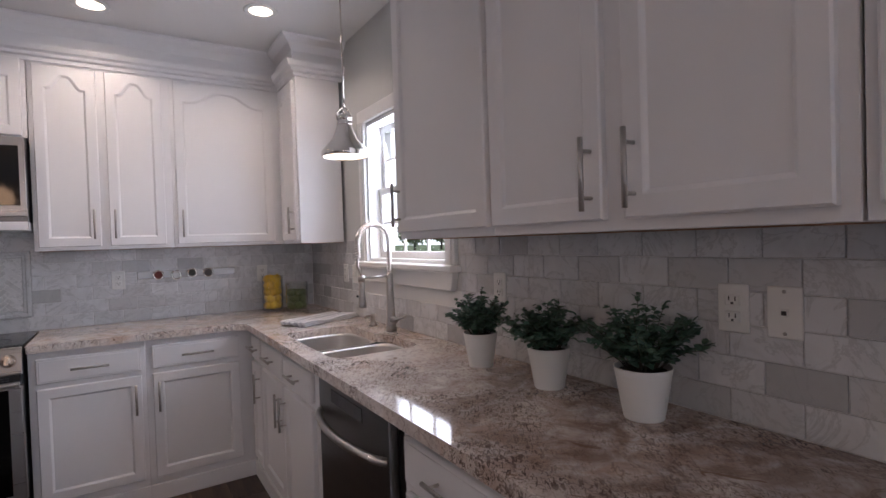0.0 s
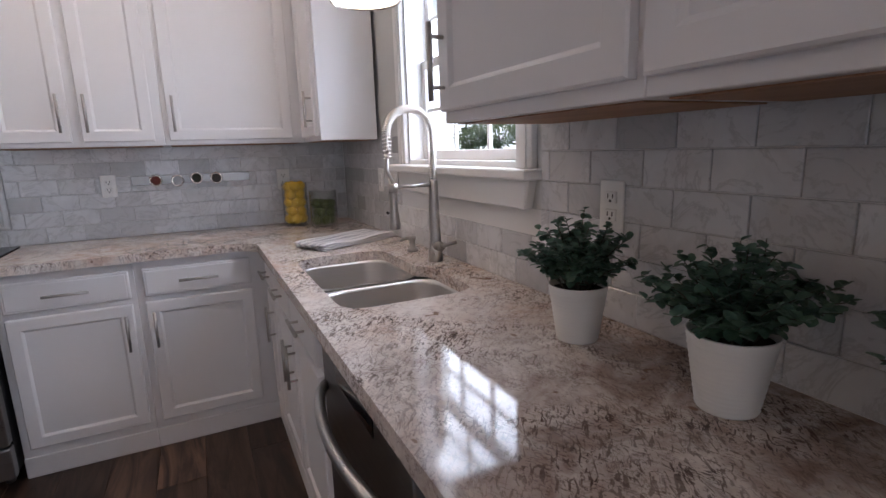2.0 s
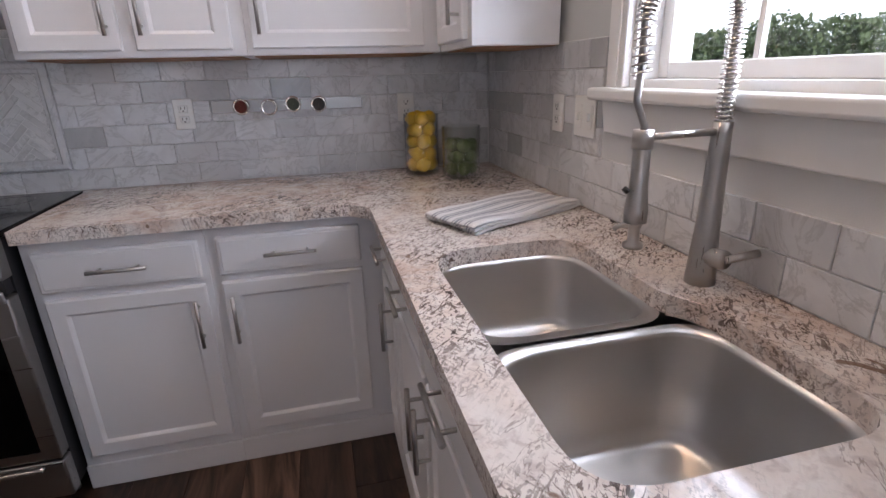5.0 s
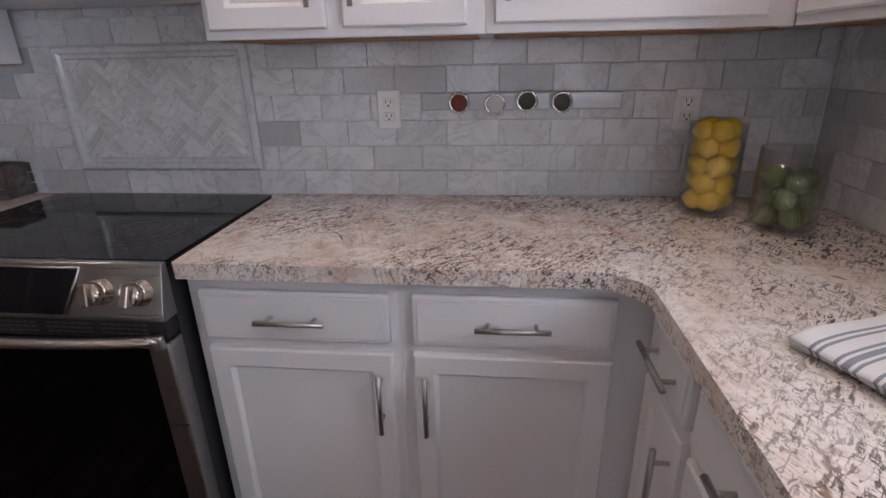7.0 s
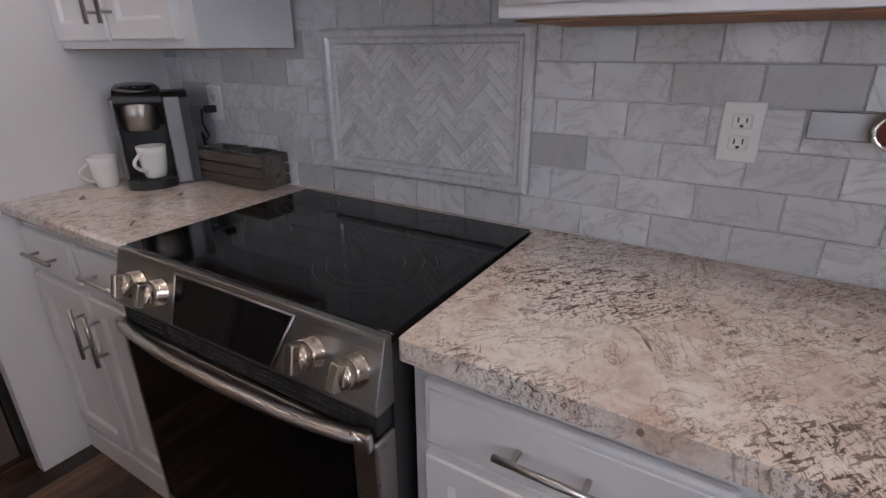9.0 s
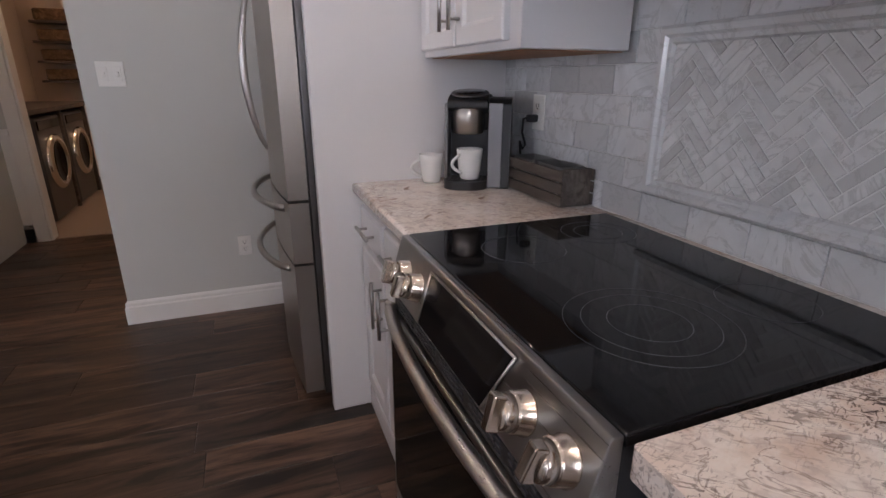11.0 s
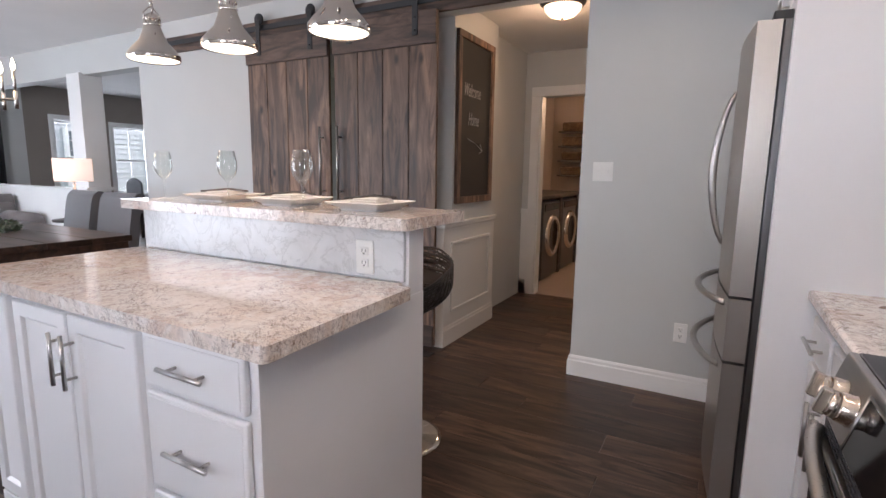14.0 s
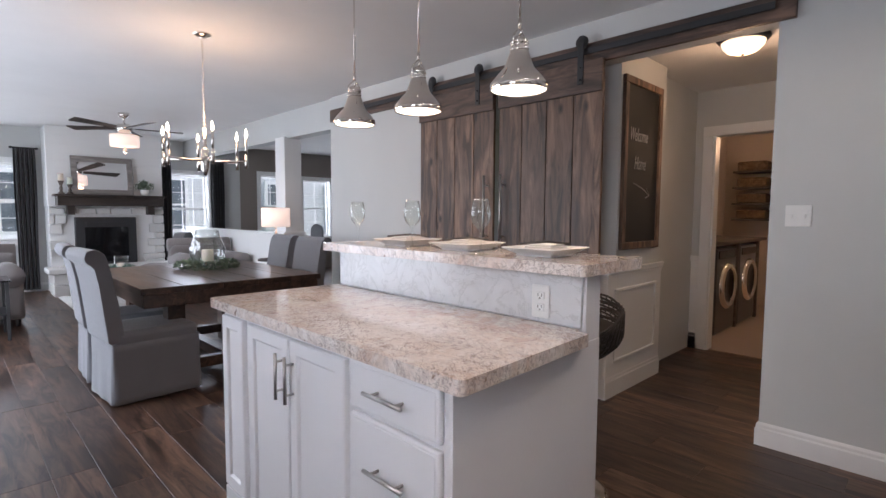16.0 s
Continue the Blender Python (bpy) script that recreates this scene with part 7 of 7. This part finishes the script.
g.box((PX0 + 0.03, -0.0035, PZ0 + 0.03), (PX1 - 0.03, -0.001, PZ1 - 0.03), GROUT)
g.make("bed", inset)
hx0, hx1, hz0, hz1 = PX0 + 0.04, PX1 - 0.04, PZ0 + 0.04, PZ1 - 0.04
LW, LL = 0.024, 0.096
rot = Matrix.Rotation(radians(45), 4, "Y")
cxm, czm = (hx0 + hx1) / 2, (hz0 + hz1) / 2


def clip_poly(p, x0, x1, z0, z1):
    for ax, lim, sgn in ((0, x0, 1), (0, x1, -1), (1, z0, 1), (1, z1, -1)):
        out = []
        for i in range(len(p)):
            a, b = p[i - 1], p[i]
            da, db = sgn * (a[ax] - lim), sgn * (b[ax] - lim)
            if (da >= 0) != (db >= 0):
                t = da / (da - db)
                out.append((a[0] + (b[0] - a[0]) * t, a[1] + (b[1] - a[1]) * t))
            if db >= 0:
                out.append(b)
        p = out
        if len(p) < 3:
            return []
    return p


c45 = math.sqrt(0.5)
for i in range(-16, 17):
    for j in range(-6, 7):
        for kind in (0, 1):
            # stair of blocks: four across, four up
            ox, oz = i * LW + j * LL, i * LW - j * LL
            if kind == 0:
                r = [(ox, oz), (ox + LL, oz), (ox + LL, oz + LW), (ox, oz + LW)]
            else:
                r = [(ox + LL, oz + LW - LL + 0.0), (ox + LL + LW, oz + LW - LL), (ox + LL + LW, oz + LW), (ox + LL, oz + LW)]
            mx, mz = sum(p[0] for p in r) / 4, sum(p[1] for p in r) / 4
            r = [(mx + (p[0] - mx) * (1 - 0.0018 / max(abs(p[0] - mx), 0.001)), mz + (p[1] - mz) * (1 - 0.0018 / max(abs(p[1] - mz), 0.001))) for p in r]
            r = [(cxm + (a - b) * c45, czm + (a + b) * c45) for a, b in r]
            r = clip_poly(r, hx0, hx1, hz0, hz1)
            if len(r) < 3:
                continue
            area = abs(sum(r[k - 1][0] * r[k][1] - r[k][0] * r[k - 1][1] for k in range(len(r)))) / 2
            if area < 1e-4:
                continue
            g = Mesh()
            g.prism(r, -0.0065, -0.003, MARBLE_PALE)
            g.make("tile", inset)


# ---------------- floor planks ----------------
PW, PL = 0.185, 1.22
fr = random.Random(4)
rest = Mesh()
plank_mesh = {}


def plank(w, l):
    key = (round(w, 3), round(l, 3))
    if key not in plank_mesh:
        g = Mesh()
        e = 0.002
        v = [(0, 0, -0.012), (w, 0, -0.012), (w, l, -0.012), (0, l, -0.012), (0, 0, -e), (w, 0, -e), (w, l, -e), (0, l, -e), (e, e, 0), (w - e, e, 0), (w - e, l - e, 0), (e, l - e, 0)]
        f = [(8, 9, 10, 11)] + [(i + 4, (i + 1) % 4 + 4, (i + 1) % 4 + 8, i + 8) for i in range(4)]
        g.add(v, f, FLOORWOOD)
        o = g.make("plank")
        plank_mesh[key] = o.data
        bpy.data.objects.remove(o)
    return plank_mesh[key]


ix = 0
x = -8.9
while x < RX:
    y = FY - fr.uniform(0, PL)
    while y < BY:
        a, b = max(y, FY), min(y + PL, BY)
        if b - a > 0.02 and not (x < -4.9 and b > -2.3):
            if x > -4.9 and a > -2.6:
                o = new("plank", plank(PW - 0.001, round(b - a, 2) - 0.001))
                o.parent = floor
                o.matrix_basis = pose(x, a, 0)
            else:
                w = PW - 0.001
                rest.add([(x, a, 0), (x + w, a, 0), (x + w, b - 0.001, 0), (x, b - 0.001, 0), (x, a, -0.005), (x + w, a, -0.005), (x + w, b, -0.005), (x, b, -0.005)],
                         [(0, 1, 2, 3), (0, 4, 5, 1), (1, 5, 6, 2), (2, 6, 7, 3), (3, 7, 4, 0)], FLOORWOOD)
        y += PL
    x += PW
far_planks = rest.make("far_planks", floor)
tagged(far_planks, kind="stuff")
